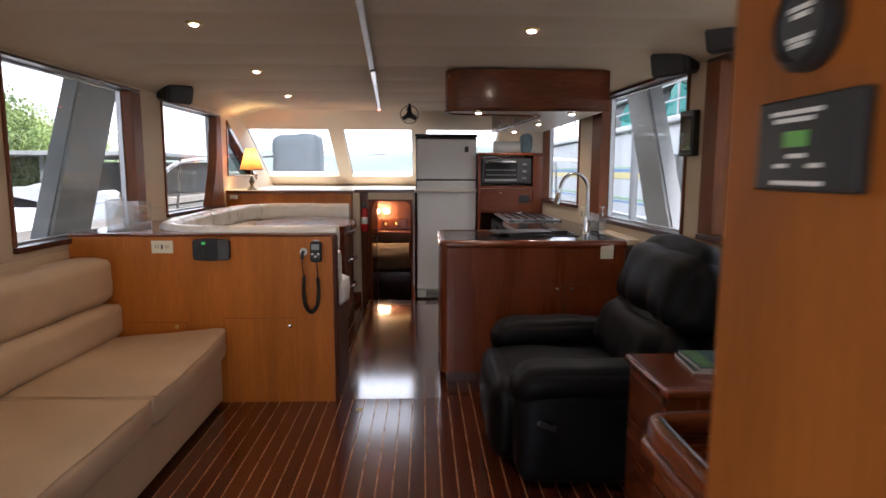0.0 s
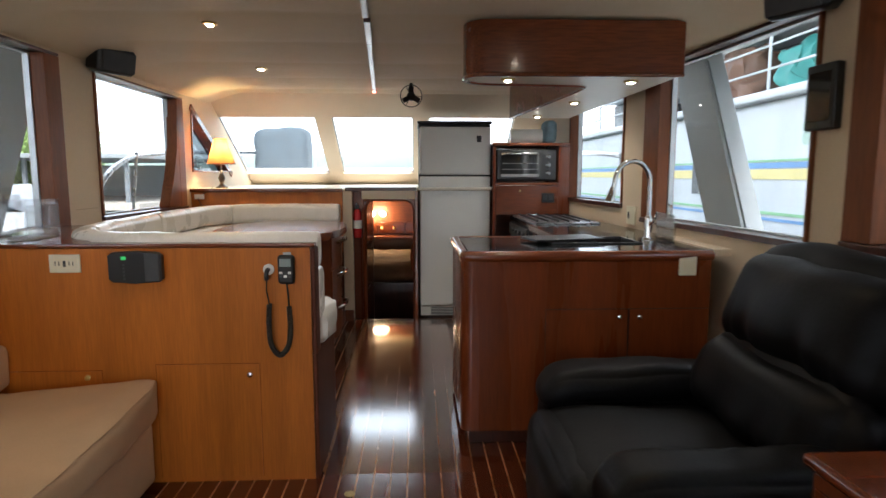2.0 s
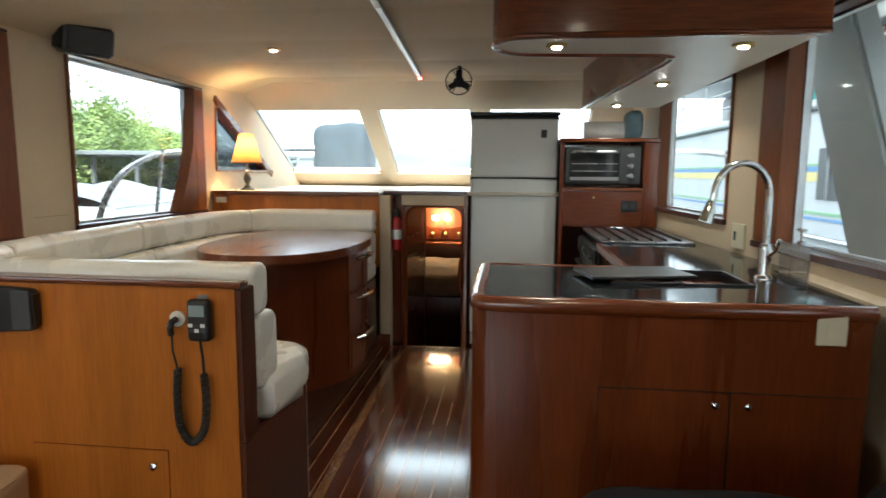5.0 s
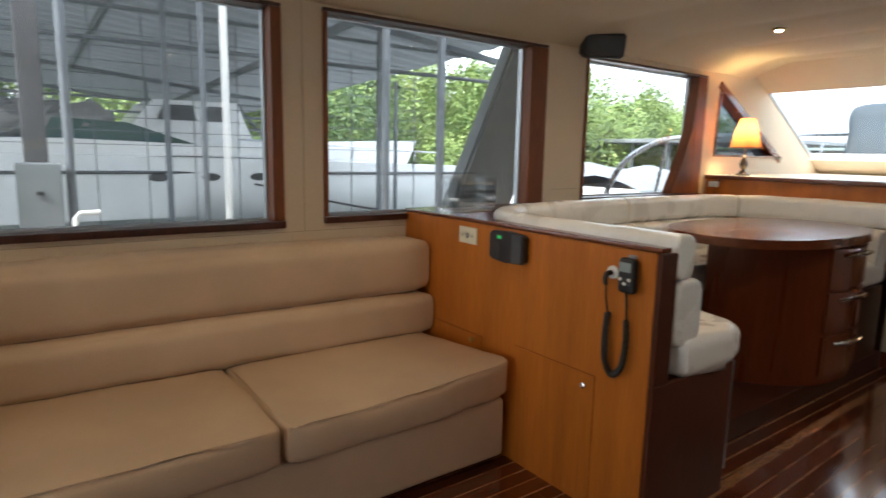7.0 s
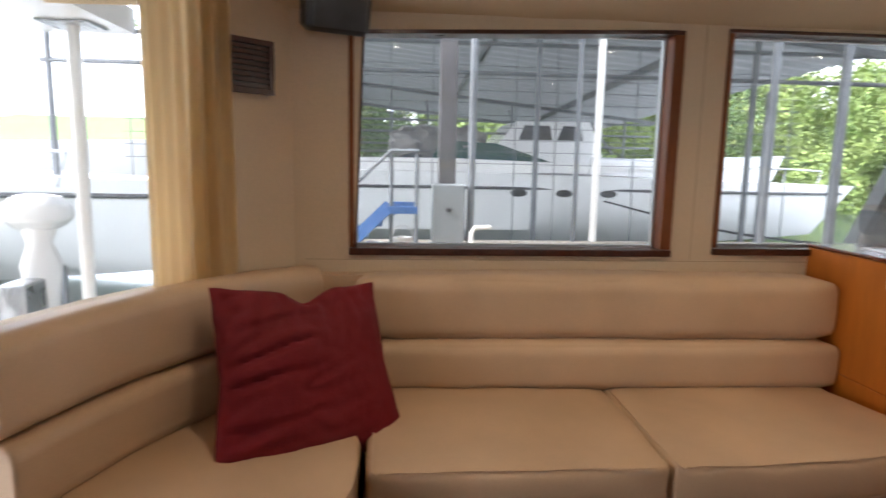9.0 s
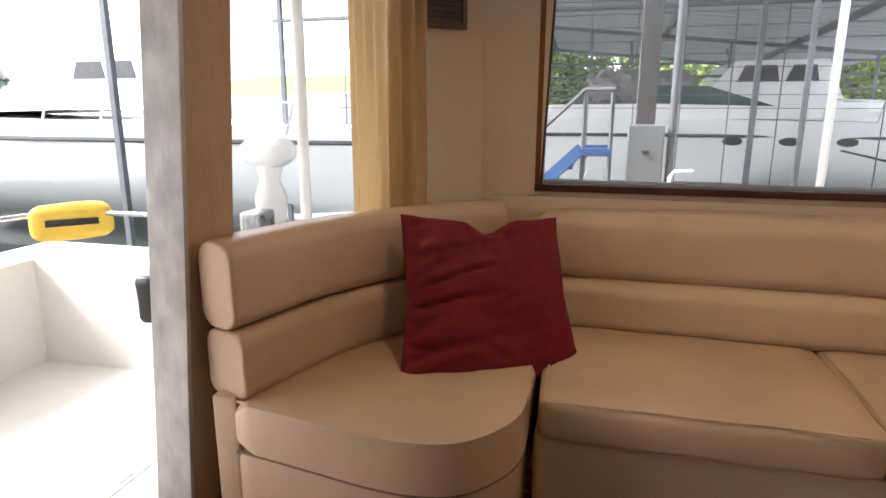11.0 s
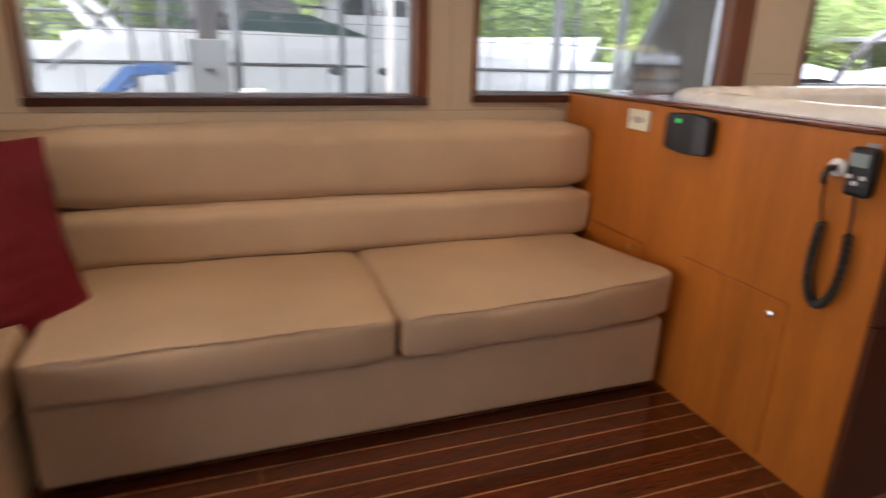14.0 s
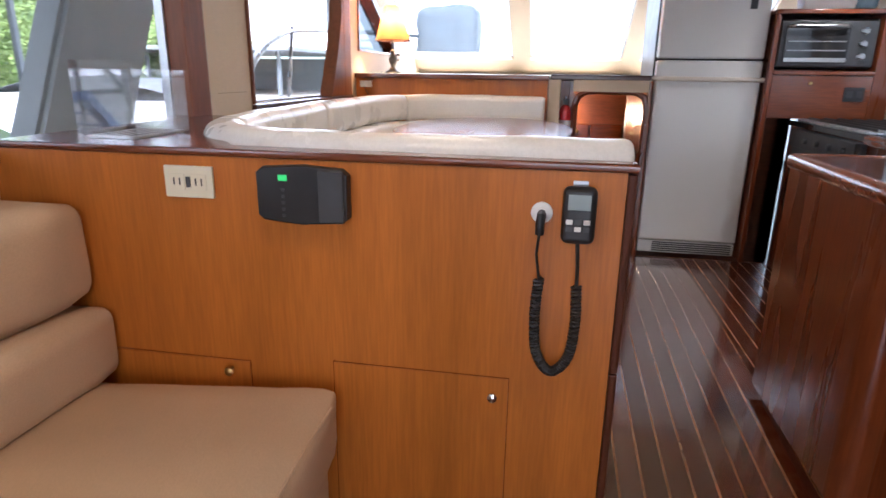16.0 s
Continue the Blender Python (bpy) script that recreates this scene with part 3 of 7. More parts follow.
# door frame with rounded upper corners
prof = [(-0.055, 0.0), (-0.055, 0.96), (-0.035, 1.02), (0.02, 1.05), (0.31, 1.05), (0.365, 1.02), (0.385, 0.96), (0.385, 0.0)]
bm = tube([(x, 6.28, z) for x, z in prof], 0.020, 8)
part("trim_companionway", bm, CHERRY, kind="structure", label="rounded cherry companionway frame")
bm = B()
for x0, x1, z0, z1 in ((-0.07, 0.41, 1.05, 1.12),):
    box(bm, x0, x1, 6.25, 6.30, z0, z1)
part("wall_over_companionway", bm, VINYL, kind="structure", label="cream panel over the companionway")
part("wall_companionway_west", rbox(-0.09, -0.06, 6.305, 7.35, -0.75, 1.118, 0.004), CHERRY_Y, kind="structure", label="cherry companionway side")
part("wall_companionway_east", rbox(0.385, 0.408, 6.24, 7.35, -0.75, 1.118, 0.004), CHERRY_Y, kind="structure", label="cherry companionway side")
pull = tube([(0.378, 6.26, 0.42), (0.36, 6.25, 0.44), (0.352, 6.25, 0.55), (0.36, 6.25, 0.66), (0.378, 6.26, 0.68)], 0.012, 8)
solo("grab_handle", pull, CHERRY, "dark cherry grab handle beside the companionway", "handle")
cabin = material("cabin_teak", (0.15, 0.042, 0.014), 0.35, vary=0.25, scale=3, stretch=(0.6, 4, 4), grain=0.2, bump_scale=24, coat=0.2)
bm = B()
box(bm, -1.2, 1.5, 9.6, 9.7, -0.8, 1.11)
box(bm, -1.3, -1.2, 7.35, 9.7, -0.8, 1.11)
box(bm, 1.5, 1.6, 7.35, 9.7, -0.8, 1.11)
box(bm, -1.3, -0.06, 7.35, 7.42, -0.8, 1.11)
box(bm, 0.385, 1.6, 7.35, 7.42, -0.8, 1.11)
part("wall_cabin", bm, cabin, kind="structure", label="teak-panelled forward cabin")
part("floor_cabin", box(B(), -1.3, 1.6, 6.3, 9.7, -0.85, -0.75), DARKWOOD, kind="structure", label="dark forward cabin floor")
part("ceiling_cabin", box(B(), -1.3, 1.6, 7.0, 9.7, 1.095, 1.112), HEADLINER, kind="structure", label="tan cabin headliner")
for k in range(3):
    part("stair_%d" % (k + 1), rbox(-0.058, 0.383, 6.31 + 0.26 * k, 6.31 + 0.26 * (k + 1), -0.74, -0.19 - 0.19 * k, 0.01), DARKWOOD, kind="structure", label="dark wooden companionway step")
bed = thing("bed", (0.2, 8.6, -0.75), "berth with a crumpled brown blanket on a dark base", "bed")
part("base", rbox(-0.9, 1.2, 7.95, 9.3, -0.75, 0.02, 0.02), DARKWOOD, bed)
BLANKET = material("brown_blanket", (0.30, 0.20, 0.13), 0.9, vary=0.3, scale=6, bump=0.3, bump_scale=60)
part("blanket", cushion(-0.9, 1.2, 7.93, 9.3, 0.02, 0.24, 0.06, 0.03, 18, 0.05, 3.0), BLANKET, bed)
shelf = thing("headboard_shelf", (0.2, 9.45, 0.36), "teak headboard with a lit shelf", "shelf")
part("shelf_board", rbox(-1.15, 1.45, 9.30, 9.59, 0.38, 0.42, 0.008), CHERRY_X, shelf)
for k in range(4):
    bf = part("box_front", rbox(-0.5 + 0.37 * k, -0.15 + 0.37 * k, 9.52, 9.59, 0.44, 0.60, 0.01), CHERRY_X, shelf)
    part("knob", lathe([(0.001, 0), (0.022, 0.008), (0.028, 0.028), (0.018, 0.048), (0.001, 0.054)], (-0.43 + 0.17 * k, 9.50, 0.49), 12), BRASS, bf, "round brass knob")
BULB = glowing("bulb", (1.0, 0.72, 0.38), 30.0)
for x, z in ((-0.23, 0.68), (-0.08, 0.68)):
    lt = thing("reading_light", (x, 9.52, z), "lit round brass cabin lamp", "lamp", group="cabin lamps")
    part("globe", lathe([(0.001, 0), (0.028, 0.008), (0.042, 0.034), (0.028, 0.06), (0.001, 0.07)], (x, 9.52, z), 16), BULB, lt)
    part("backplate", rbox(x - 0.03, x + 0.03, 9.572, 9.598, z, z + 0.07, 0.01), BRASS, lt)
cl = new("cabin_lamp_light", bpy.data.lights.new("cabin_lamp_light", "POINT"))
cl.data.energy, cl.data.color, cl.data.shadow_soft_size = 1.6, (1.0, 0.72, 0.42), 0.06
cl.location = (-0.15, 9.30, 0.74)

part("wall_recess", box(B(), -0.148, -0.0905, 6.325, 6.35, 0.0, 1.118), CHERRY, kind="structure", label="cherry recess beside the companionway")
ext = thing("fire_extinguisher", (-0.112, 6.27, 0.72), "red fire extinguisher with a white label on a bracket", "extinguisher")
part("cylinder", lathe([(0.030, 0), (0.036, 0.01), (0.036, 0.20), (0.024, 0.235), (0.012, 0.245)], (-0.112, 6.27, 0.72), 16), RED, ext)
part("label_band", lathe([(0.0368, 0), (0.0368, 0.07)], (-0.112, 6.27, 0.80), 16), WHITEPLASTIC, ext, "white paper label")
part("valve", rbox(-0.127, -0.097, 6.245, 6.295, 0.966, 1.0, 0.005), BLACKPLASTIC, ext)
part("lever", tube([(-0.112, 6.28, 1.0), (-0.112, 6.24, 1.015), (-0.112, 6.21, 1.01)], 0.006, 6), STEEL, ext)

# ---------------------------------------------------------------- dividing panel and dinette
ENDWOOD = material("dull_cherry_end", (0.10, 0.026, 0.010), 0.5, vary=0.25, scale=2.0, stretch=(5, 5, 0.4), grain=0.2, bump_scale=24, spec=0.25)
divider = thing("dinette_divider", (-0.75, 3.52, 0), "amber veneer half-height divider with a locker door", "divider")
part("front_panel", box(B(), XL + 0.002, -0.024, 3.488, 3.508, 0.0, 0.968), AMBER, divider)
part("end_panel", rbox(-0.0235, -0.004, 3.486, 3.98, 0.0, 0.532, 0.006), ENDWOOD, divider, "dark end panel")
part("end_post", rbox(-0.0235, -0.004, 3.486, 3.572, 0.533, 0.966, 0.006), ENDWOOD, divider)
part("top_cap", prism([(XL + 0.002, 3.482), (-0.004, 3.482), (-0.004, 3.53), (-0.9, 3.55), (-1.02, 3.70), (-1.10, 3.95), (-1.16, 4.40), (XL + 0.002, 4.40)], 0.969, 0.986, r=0.005), CHERRY_X, divider, "varnished wooden top")
locker = part("locker_door", rbox(-0.646, -0.237, 3.4845, 3.4878, 0.02, 0.497, 0.001), AMBER, divider)
part("knob", lathe([(0.004, 0), (0.004, 0.010), (0.011, 0.014), (0.011, 0.020), (0.004, 0.024)], (0, 0, 0), 12), CHROME, locker, "chrome push knob").matrix_basis = Matrix.Translation(Vector((-0.27, 3.482, 0.459)) - origin[divider]) @ Matrix.Rotation(math.pi / 2, 4, "X") @ Matrix.Translation(origin[divider])
part("drawer_front", rbox(-1.30, -0.86, 3.4845, 3.4878, 0.30, 0.475, 0.001), AMBER, divider)

bm = B()
for q in ((-0.648, -0.235, 0.4975, 0.4995), (-0.648, -0.6465, 0.02, 0.4975), (-0.2365, -0.235, 0.02, 0.4975), (-1.302, -0.858, 0.4755, 0.4775), (-0.8595, -0.858, 0.30, 0.4755)):
    box(bm, q[0], q[1], 3.4868, 3.4885, q[2], q[3])
part("door_reveal", bm, CHERRY_X, divider, "dark gap round the locker doors")
kb = part("drawer_knob", lathe([(0.004, 0), (0.004, 0.010), (0.011, 0.014), (0.011, 0.020), (0.004, 0.024)], (0, 0, 0), 12), BRASS, divider, "small brass push knob")
kb.matrix_basis = Matrix.Translation(Vector((-0.905, 3.482, 0.455)) - origin[divider]) @ Matrix.Rotation(math.pi / 2, 4, "X") @ Matrix.Translation(origin[divider])

bench = thing("dinette_bench", (-0.9, 4.8, 0.1), "U-shaped dinette bench in white leather", "bench")
backline = curve([(0.0, 3.616), (-0.45, 3.606), (-0.80, 3.615), (-1.02, 3.74), (-1.14, 4.02), (-1.20, 4.5), (-1.23, 5.2), (-1.20, 5.72), (-1.03, 6.02), (-0.70, 6.115), (-0.235, 6.12)], 6)
cutsb = [0, 22, 33, 46, len(backline) - 1]
for ia, ib in zip(cutsb, cutsb[1:]):
    run = [p.copy() for p in backline[ia:ib + 1]]
    for e, o in ((0, 1), (-1, -2)):
        run[e] = run[e] + (run[o] - run[e]).normalized() * 0.022
    for q in run:
        q.z = 0.004 * noise.noise(q * 6)
    part("back_upper", sweep(round_rect(-0.060, 0.050, 0.868, 1.020, 0.040), run, soft=0.018), WHITELEATHER, bench, "white rolled backrest cushion", angle=70)
    part("back_lower", sweep(round_rect(-0.125, 0.036, 0.64, 0.866, 0.045), run, soft=0.018), WHITELEATHER, bench, angle=70)
outer = [(p.x, p.y) for p in backline]
inner = [(-0.235, 5.66), (-0.58, 5.62), (-0.74, 5.42), (-0.77, 4.9), (-0.74, 4.30), (-0.58, 4.10), (-0.10, 4.06), (-0.045, 4.045), (-0.005, 4.01), (0.016, 3.95), (0.020, 3.88), (0.016, 3.645)]
part("seat", prism(outer[1:] + inner, 0.525, 0.672, r=0.050, seg=5), WHITELEATHER, bench, "white leather seat cushion", angle=60)
base = [(-0.24, 5.72), (-0.60, 5.68), (-0.80, 5.46), (-0.83, 4.9), (-0.80, 4.26), (-0.62, 4.03), (-0.03, 3.98), (-0.03, 3.62)]
part("base", prism(outer[1:] + base, 0.10, 0.534), DARKWOOD, bench)
part("corner_strip", rbox(-0.028, -0.006, 3.981, 3.995, 0.10, 0.53, 0.004), ALU, bench)

table = thing("dinette_table", (-0.50, 5.22, 0.1), "glossy oval cherry table on a drawer pedestal", "table")
oval = [(-0.50 + 0.41 * math.copysign(abs(math.cos(a)) ** 0.85, math.cos(a)), 5.20 + 0.65 * math.copysign(abs(math.sin(a)) ** 0.85, math.sin(a))) for a in [2 * math.pi * k / 56 for k in range(56)]]
part("tabletop", prism(oval, 0.858, 0.902, r=0.018, seg=4), CHERRY_Y, table, "oval tabletop with a rounded edge", angle=50)
ped = [(-0.66, 4.88), (-0.48, 4.90), (-0.32, 5.02), (-0.20, 5.20), (-0.165, 5.36), (-0.165, 5.50), (-0.20, 5.66), (-0.28, 5.74), (-0.66, 5.74)]
part("pedestal", prism(ped, 0.10, 0.858), CHERRY, table)
for k, z in enumerate((0.15, 0.385, 0.615)):
    pts = [(-0.196, 5.22), (-0.163, 5.36), (-0.163, 5.50), (-0.196, 5.65), (-0.183, 5.655), (-0.148, 5.50), (-0.148, 5.36), (-0.183, 5.215)]
    dr = part("drawer", prism(pts, z, z + 0.21, r=0.003), CHERRY, table, "curved drawer front")
    part("pull", tube([(-0.165, 5.30, z + 0.17), (-0.125, 5.33, z + 0.18), (-0.115, 5.43, z + 0.18), (-0.125, 5.53, z + 0.18), (-0.165, 5.56, z + 0.17)], 0.012, 8), CHROME, dr, "chrome bow pull")

# ---------------------------------------------------------------- sofa
sofa = thing("sofa", (-1.0, 2.4, 0), "long tan upholstered settee with two seat cushions", "sofa")
part("base", rbox(XL + 0.01, -0.655, 1.56, 3.455, 0.024, 0.275, 0.02, 3), TAN, sofa)
part("toe_board", box(B(), XL + 0.02, -0.70, 1.60, 3.44, 0.0, 0.023), DARKWOOD, sofa)
for y0, y1, sd in ((1.575, 2.497, 1.0), (2.507, 3.435, 5.0)):
    bm = cushion(-1.30, -0.612, y0, y1, 0.278, 0.418, 0.028, 0.014, 14, 0.006, sd)
    if sd == 5.0:
        # the cushion by the divider rides up towards its free corner
        for v in bm.verts:
            s = max(0, min(1, (v.co.y - 2.75) / 0.68)) ** 1.5 * max(0, min(1, (v.co.x + 1.20) / 0.5))
            v.co.z += s * (0.022 + 0.022 * (v.co.z > 0.34))
            v.co.z += 0.006 * math.sin(26 * v.co.y) * max(0, (v.co.x + 0.75) / 0.14) * (v.co.z > 0.3)
    part("seat_cushion", bm, TAN, sofa)
for y0, y1 in ((1.60, 2.475), (2.53, 3.41)):
    lift = 0.040 if y0 > 2 else 0.0
    run = [(-1.22, y0 - 0.012, 0.414), (-0.66, y0 - 0.012, 0.413), (-0.622, y0 + 0.02, 0.405)]
    run += [(-0.612 + 0.003 * math.sin(19 * y), y, 0.404 + 0.008 + lift * max(0, (y - 2.75) / 0.68) ** 1.5) for y in [y0 + 0.06 + (y1 - y0 - 0.1) * k / 9 for k in range(10)]]
    part("welt", tube(curve(run, 4), 0.0035, 6), TAN, sofa)
SPLAY = Matrix(((1, 0.022, 0, -0.022 * 1.5), (0, 1, 0, 0), (0, 0, 1, 0), (0, 0, 0, 1)))
part("back_lower", turned(cushion(XL + 0.02, -1.235, 1.50, 3.483, 0.41, 0.604, 0.045, 0.012, 18, 0.006, 2.0), SPLAY), TAN, sofa)
part("back_upper", turned(cushion(XL + 0.01, -1.275, 1.50, 3.483, 0.608, 0.862, 0.055, 0.012, 18, 0.006, 4.0), SPLAY), TAN, sofa)
part("back_board", box(B(), XL + 0.002, XL + 0.075, 1.35, 3.47, 0.30, 0.845), TAN, sofa)

corner = thing("corner_seat", (-0.8, 1.1, 0), "rounded tan upholstered corner end of the settee", "sofa")
aft_in = [p for p in curve([(-0.430, 0.632), (-0.66, 0.704), (-0.87, 0.79), (-1.09, 0.925), (-1.27, 1.07), (-1.37, 1.19), (-1.43, 1.31)], 6)]
part("back_lower", sweep(round_rect(-0.135, 0.03, 0.41, 0.620, 0.045), aft_in, soft=0.014), TAN, corner)
part("back_upper", sweep(round_rect(-0.110, 0.035, 0.622, 0.885, 0.055), aft_in, soft=0.014), TAN, corner)
seatline = [(-0.358, 0.725), (-0.322, 0.95), (-0.288, 1.15), (-0.282, 1.29), (-0.312, 1.40), (-0.39, 1.48), (-0.50, 1.535), (-0.66, 1.545), (-1.30, 1.545), (-1.40, 1.30), (-1.25, 1.06), (-1.05, 0.95), (-0.82, 0.83), (-0.62, 0.75), (-0.42, 0.705)]
part("seat_cushion", prism([tuple(p)[:2] for p in curve(seatline[:8], 4)] + seatline[8:], 0.270, 0.421, r=0.045, seg=6), TAN, corner, angle=60)
piping = [Vector((p.x - 0.024, p.y - 0.008, 0.4150)) for p in curve(seatline[:8], 6)]
part("piping", tube(piping, 0.0045, 6), TAN, corner)
# added dark cord: the shade in the cushion crease, put into colour
CREASE_SHADE = material("tan_crease_shade", (0.17, 0.11, 0.065), 0.7, vary=0.2, scale=20)
part("seam", tube([Vector((p.x - 0.004, p.y - 0.003, 0.266)) for p in curve(seatline[:8], 6)], 0.0055, 6), CREASE_SHADE, corner, "dark cord drawn as the crease's shade under the cushion")
baseline = [(x - (0.018 if x > -0.7 else 0), y - 0.014) for x, y in seatline]
part("base", prism([tuple(p)[:2] for p in curve(baseline[:8], 4)] + baseline[8:], 0.005, 0.260, r=0.03, seg=3), TAN, corner, angle=60)
part("end_upright", rbox(-0.425, -0.372, 0.640, 0.722, 0.02, 0.43, 0.012), TAN, corner)

# red pillow: a square pad with pinched corners
bm = B()
n = 56
hw = 0.308
verts = {}


def pillow_fold(u, v, s):
    """Creases that run in from the seams, and a slack middle."""
    q = noise.noise(Vector((u * 1.6, v * 1.6, s * 3.0)))
    side = abs(noise.noise(Vector((u * 1.1 + 0.5 * q, v * 4.6 + 1.3 * u, s * 3.0 + 1))))
    top = abs(noise.noise(Vector((u * 4.6 + v, v * 1.3 + 0.4 * q, s * 3.0 + 8))))
    left = max(0, u + 0.15) ** 0.7
    high = max(0, v - 0.1)
    fine = noise.noise(Vector((u * 14 + 3 * v, v * 9, s)))
    return 0.024 * q - 0.085 * (0.35 - side) * (0.25 + left) * (side < 0.35) - 0.070 * (0.35 - top) * high * (top < 0.35) + 0.004 * fine


for s in (1, -1):
    for i in range(n + 1):
        for j in range(n + 1):
            u, v = 2 * i / n - 1, 2 * j / n - 1
            edge = i in (0, n) or j in (0, n)
            if edge and s == -1:
                continue
            pinch = 1 - 0.12 * (1 - abs(u * v)) * (abs(u) ** 4 + abs(v) ** 4) / 1.2
            wave = 1 + 0.018 * noise.noise(Vector((u * 5, v * 5, 2))) * max(abs(u), abs(v)) ** 4
            thick = 0.100 * ((1 - abs(u) ** 3) * (1 - abs(v) ** 3)) ** 0.55
            inside = 1 - max(abs(u), abs(v)) ** 8
            sag = -0.045 * math.exp(-((u + 0.05) ** 2) / 0.05) * max(0, v) ** 3
            wide = 1.02 - 0.06 * v
            verts[s, i, j] = bm.verts.new((u * hw * pinch * wave * wide, s * thick + pillow_fold(u, v, s) * inside, v * hw * pinch * wave + sag))
for s in (1, -1):
    for i in range(n):
        for j in range(n):
            q = [verts.get((s, a, b)) or verts[1, a, b] for a, b in ((i, j), (i + 1, j), (i + 1, j + 1), (i, j + 1))]
            bm.faces.new(q if s == 1 else q[::-1])
PILLOW = pose(-0.940, 1.362, 0.604, 28, 0, -60) @ Matrix.Rotation(radians(-4), 4, "Y")
turned(bm, PILLOW)
solo("throw_pillow", bm, CRIMSON, "crimson cotton throw pillow in the settee corner", "pillow", angle=70)

# ---------------------------------------------------------------- galley
galley = thing("galley_counter", (1.15, 4.1, 0), "cherry galley peninsula cabinet with two low doors", "cabinet")
corner_arc = [(0.645 - 0.045 * math.cos(radians(a)), 3.80 - 0.045 * math.sin(radians(a))) for a in range(0, 91, 15)]
part("body", prism([(0.60, 3.803)] + corner_arc + [(0.648, 3.755), (1.74, 3.755), (1.74, 4.42), (0.60, 4.42)], 0.075, 0.875), CHERRY, galley, angle=40)
bm = box(B(), 0.982, 1.738, 3.7535, 3.7548, 0.6455, 0.6485)
for gx0 in (0.982, 1.3625):
    box(bm, gx0, gx0 + 0.0025 if gx0 < 1 else gx0 + 0.005, 3.7535, 3.7548, 0.085, 0.6455)
part("door_reveal", bm, BLACKPLASTIC, galley, "dark gap round the doors")
part("toe_kick", box(B(), 0.64, 1.73, 3.80, 4.40, 0.0, 0.074), DARKWOOD, galley)
for x0, x1, kx in ((0.985, 1.362, 1.317), (1.368, 1.735, 1.410)):
    d = part("door", rbox(x0, x1, 3.7525, 3.7546, 0.085, 0.645, 0.0008), CHERRY, galley)
    kn = part("knob", lathe([(0.004, 0), (0.004, 0.010), (0.010, 0.014), (0.010, 0.020), (0.003, 0.024)], (0, 0, 0), 12), CHROME, d, "small chrome knob")
    kn.matrix_basis = Matrix.Translation(Vector((kx, 3.7525, 0.613)) - origin[galley]) @ Matrix.Rotation(math.pi / 2, 4, "X") @ Matrix.Translation(origin[galley])
side = thing("galley_side_cabinet", (1.5, 5.3, 0), "cherry galley cabinet run along the cabin side", "cabinet")
part("body", prism([(1.22, 4.425), (XR(4.42) - 0.02, 4.425), (XR(6.25) - 0.02, 6.24), (1.22, 6.24)], 0.0, 0.875), CHERRY, side)
worktop = thing("galley_worktop", (1.3, 4.6, 0.88), "glossy black L-shaped galley worktop with cherry nosing", "worktop")
SINKS = [(1.07, 1.29, 4.07, 4.36), (1.31, 1.53, 4.07, 4.36)]
topm = Matrix(((1, 0, 0, 0), (0, 0, 1, 0), (0, 1, 0, 0), (0, 0, 0, 1)))
bm = holed(0.635, 1.745, 3.795, 4.44, 0.028, [(s[0], s[1], s[2], s[3]) for s in SINKS], Matrix.Translation((0, 0, 0.880)) @ topm)
part("slab", bm, GRANITE, worktop)
part("side_slab", prism([(1.20, 4.441), (XR(4.44) - 0.015, 4.441), (XR(6.24) - 0.015, 6.24), (1.20, 6.24)], 0.880, 0.908), GRANITE, worktop)
part("side_ledge", box(B(), 1.768, XR(4.44) - 0.003, 3.80, 4.44, 0.880, 0.912), VINYL, worktop, "cream ledge along the cabin side")
nose = curve([(0.615, 4.43), (0.613, 4.1), (0.613, 3.86), (0.625, 3.79), (0.68, 3.772), (1.0, 3.770), (1.4, 3.770), (1.75, 3.775)], 5)
part("nosing", sweep(round_rect(-0.026, 0.026, 0.862, 0.914, 0.024, 5), nose), CHERRY_X, worktop, "rounded cherry nosing")
part("inner_nosing", rbox(0.625, 1.20, 4.441, 4.462, 0.868, 0.912, 0.008, 3), CHERRY_X, worktop)
part("side_nosing", rbox(1.176, 1.199, 4.463, 5.25, 0.868, 0.912, 0.008, 3), CHERRY_Y, worktop)
sink = thing("double_sink", (1.3, 4.22, 0.74), "dark double galley sink let into the worktop", "sink")
for s in SINKS:
    bm = B()
    t = 0.008
    box(bm, s[0], s[1], s[2], s[3], 0.735, 0.745)
    for q in ((s[0], s[0] + t, s[2], s[3]), (s[1] - t, s[1], s[2], s[3]), (s[0] + t, s[1] - t, s[2], s[2] + t), (s[0] + t, s[1] - t, s[3] - t, s[3])):
        box(bm, q[0], q[1], q[2], q[3], 0.745, 0.906)
    part("bowl", bm, BLACKPLASTIC, sink)
    part("rim", sweep(round_rect(-0.008, 0.008, 0.905, 0.916, 0.004, 2), [(s[0], s[2]), (s[1], s[2]), (s[1], s[3]), (s[0], s[3]), (s[0], s[2])]), BLACKPLASTIC, sink)
board = solo("cutting_board", turned(rbox(-0.19, 0.19, -0.11, 0.11, 0, 0.014, 0.005), pose(1.16, 4.20, 0.918, 0, 0, 12)), BLACKPLASTIC, "black board lying across the sink", "board")

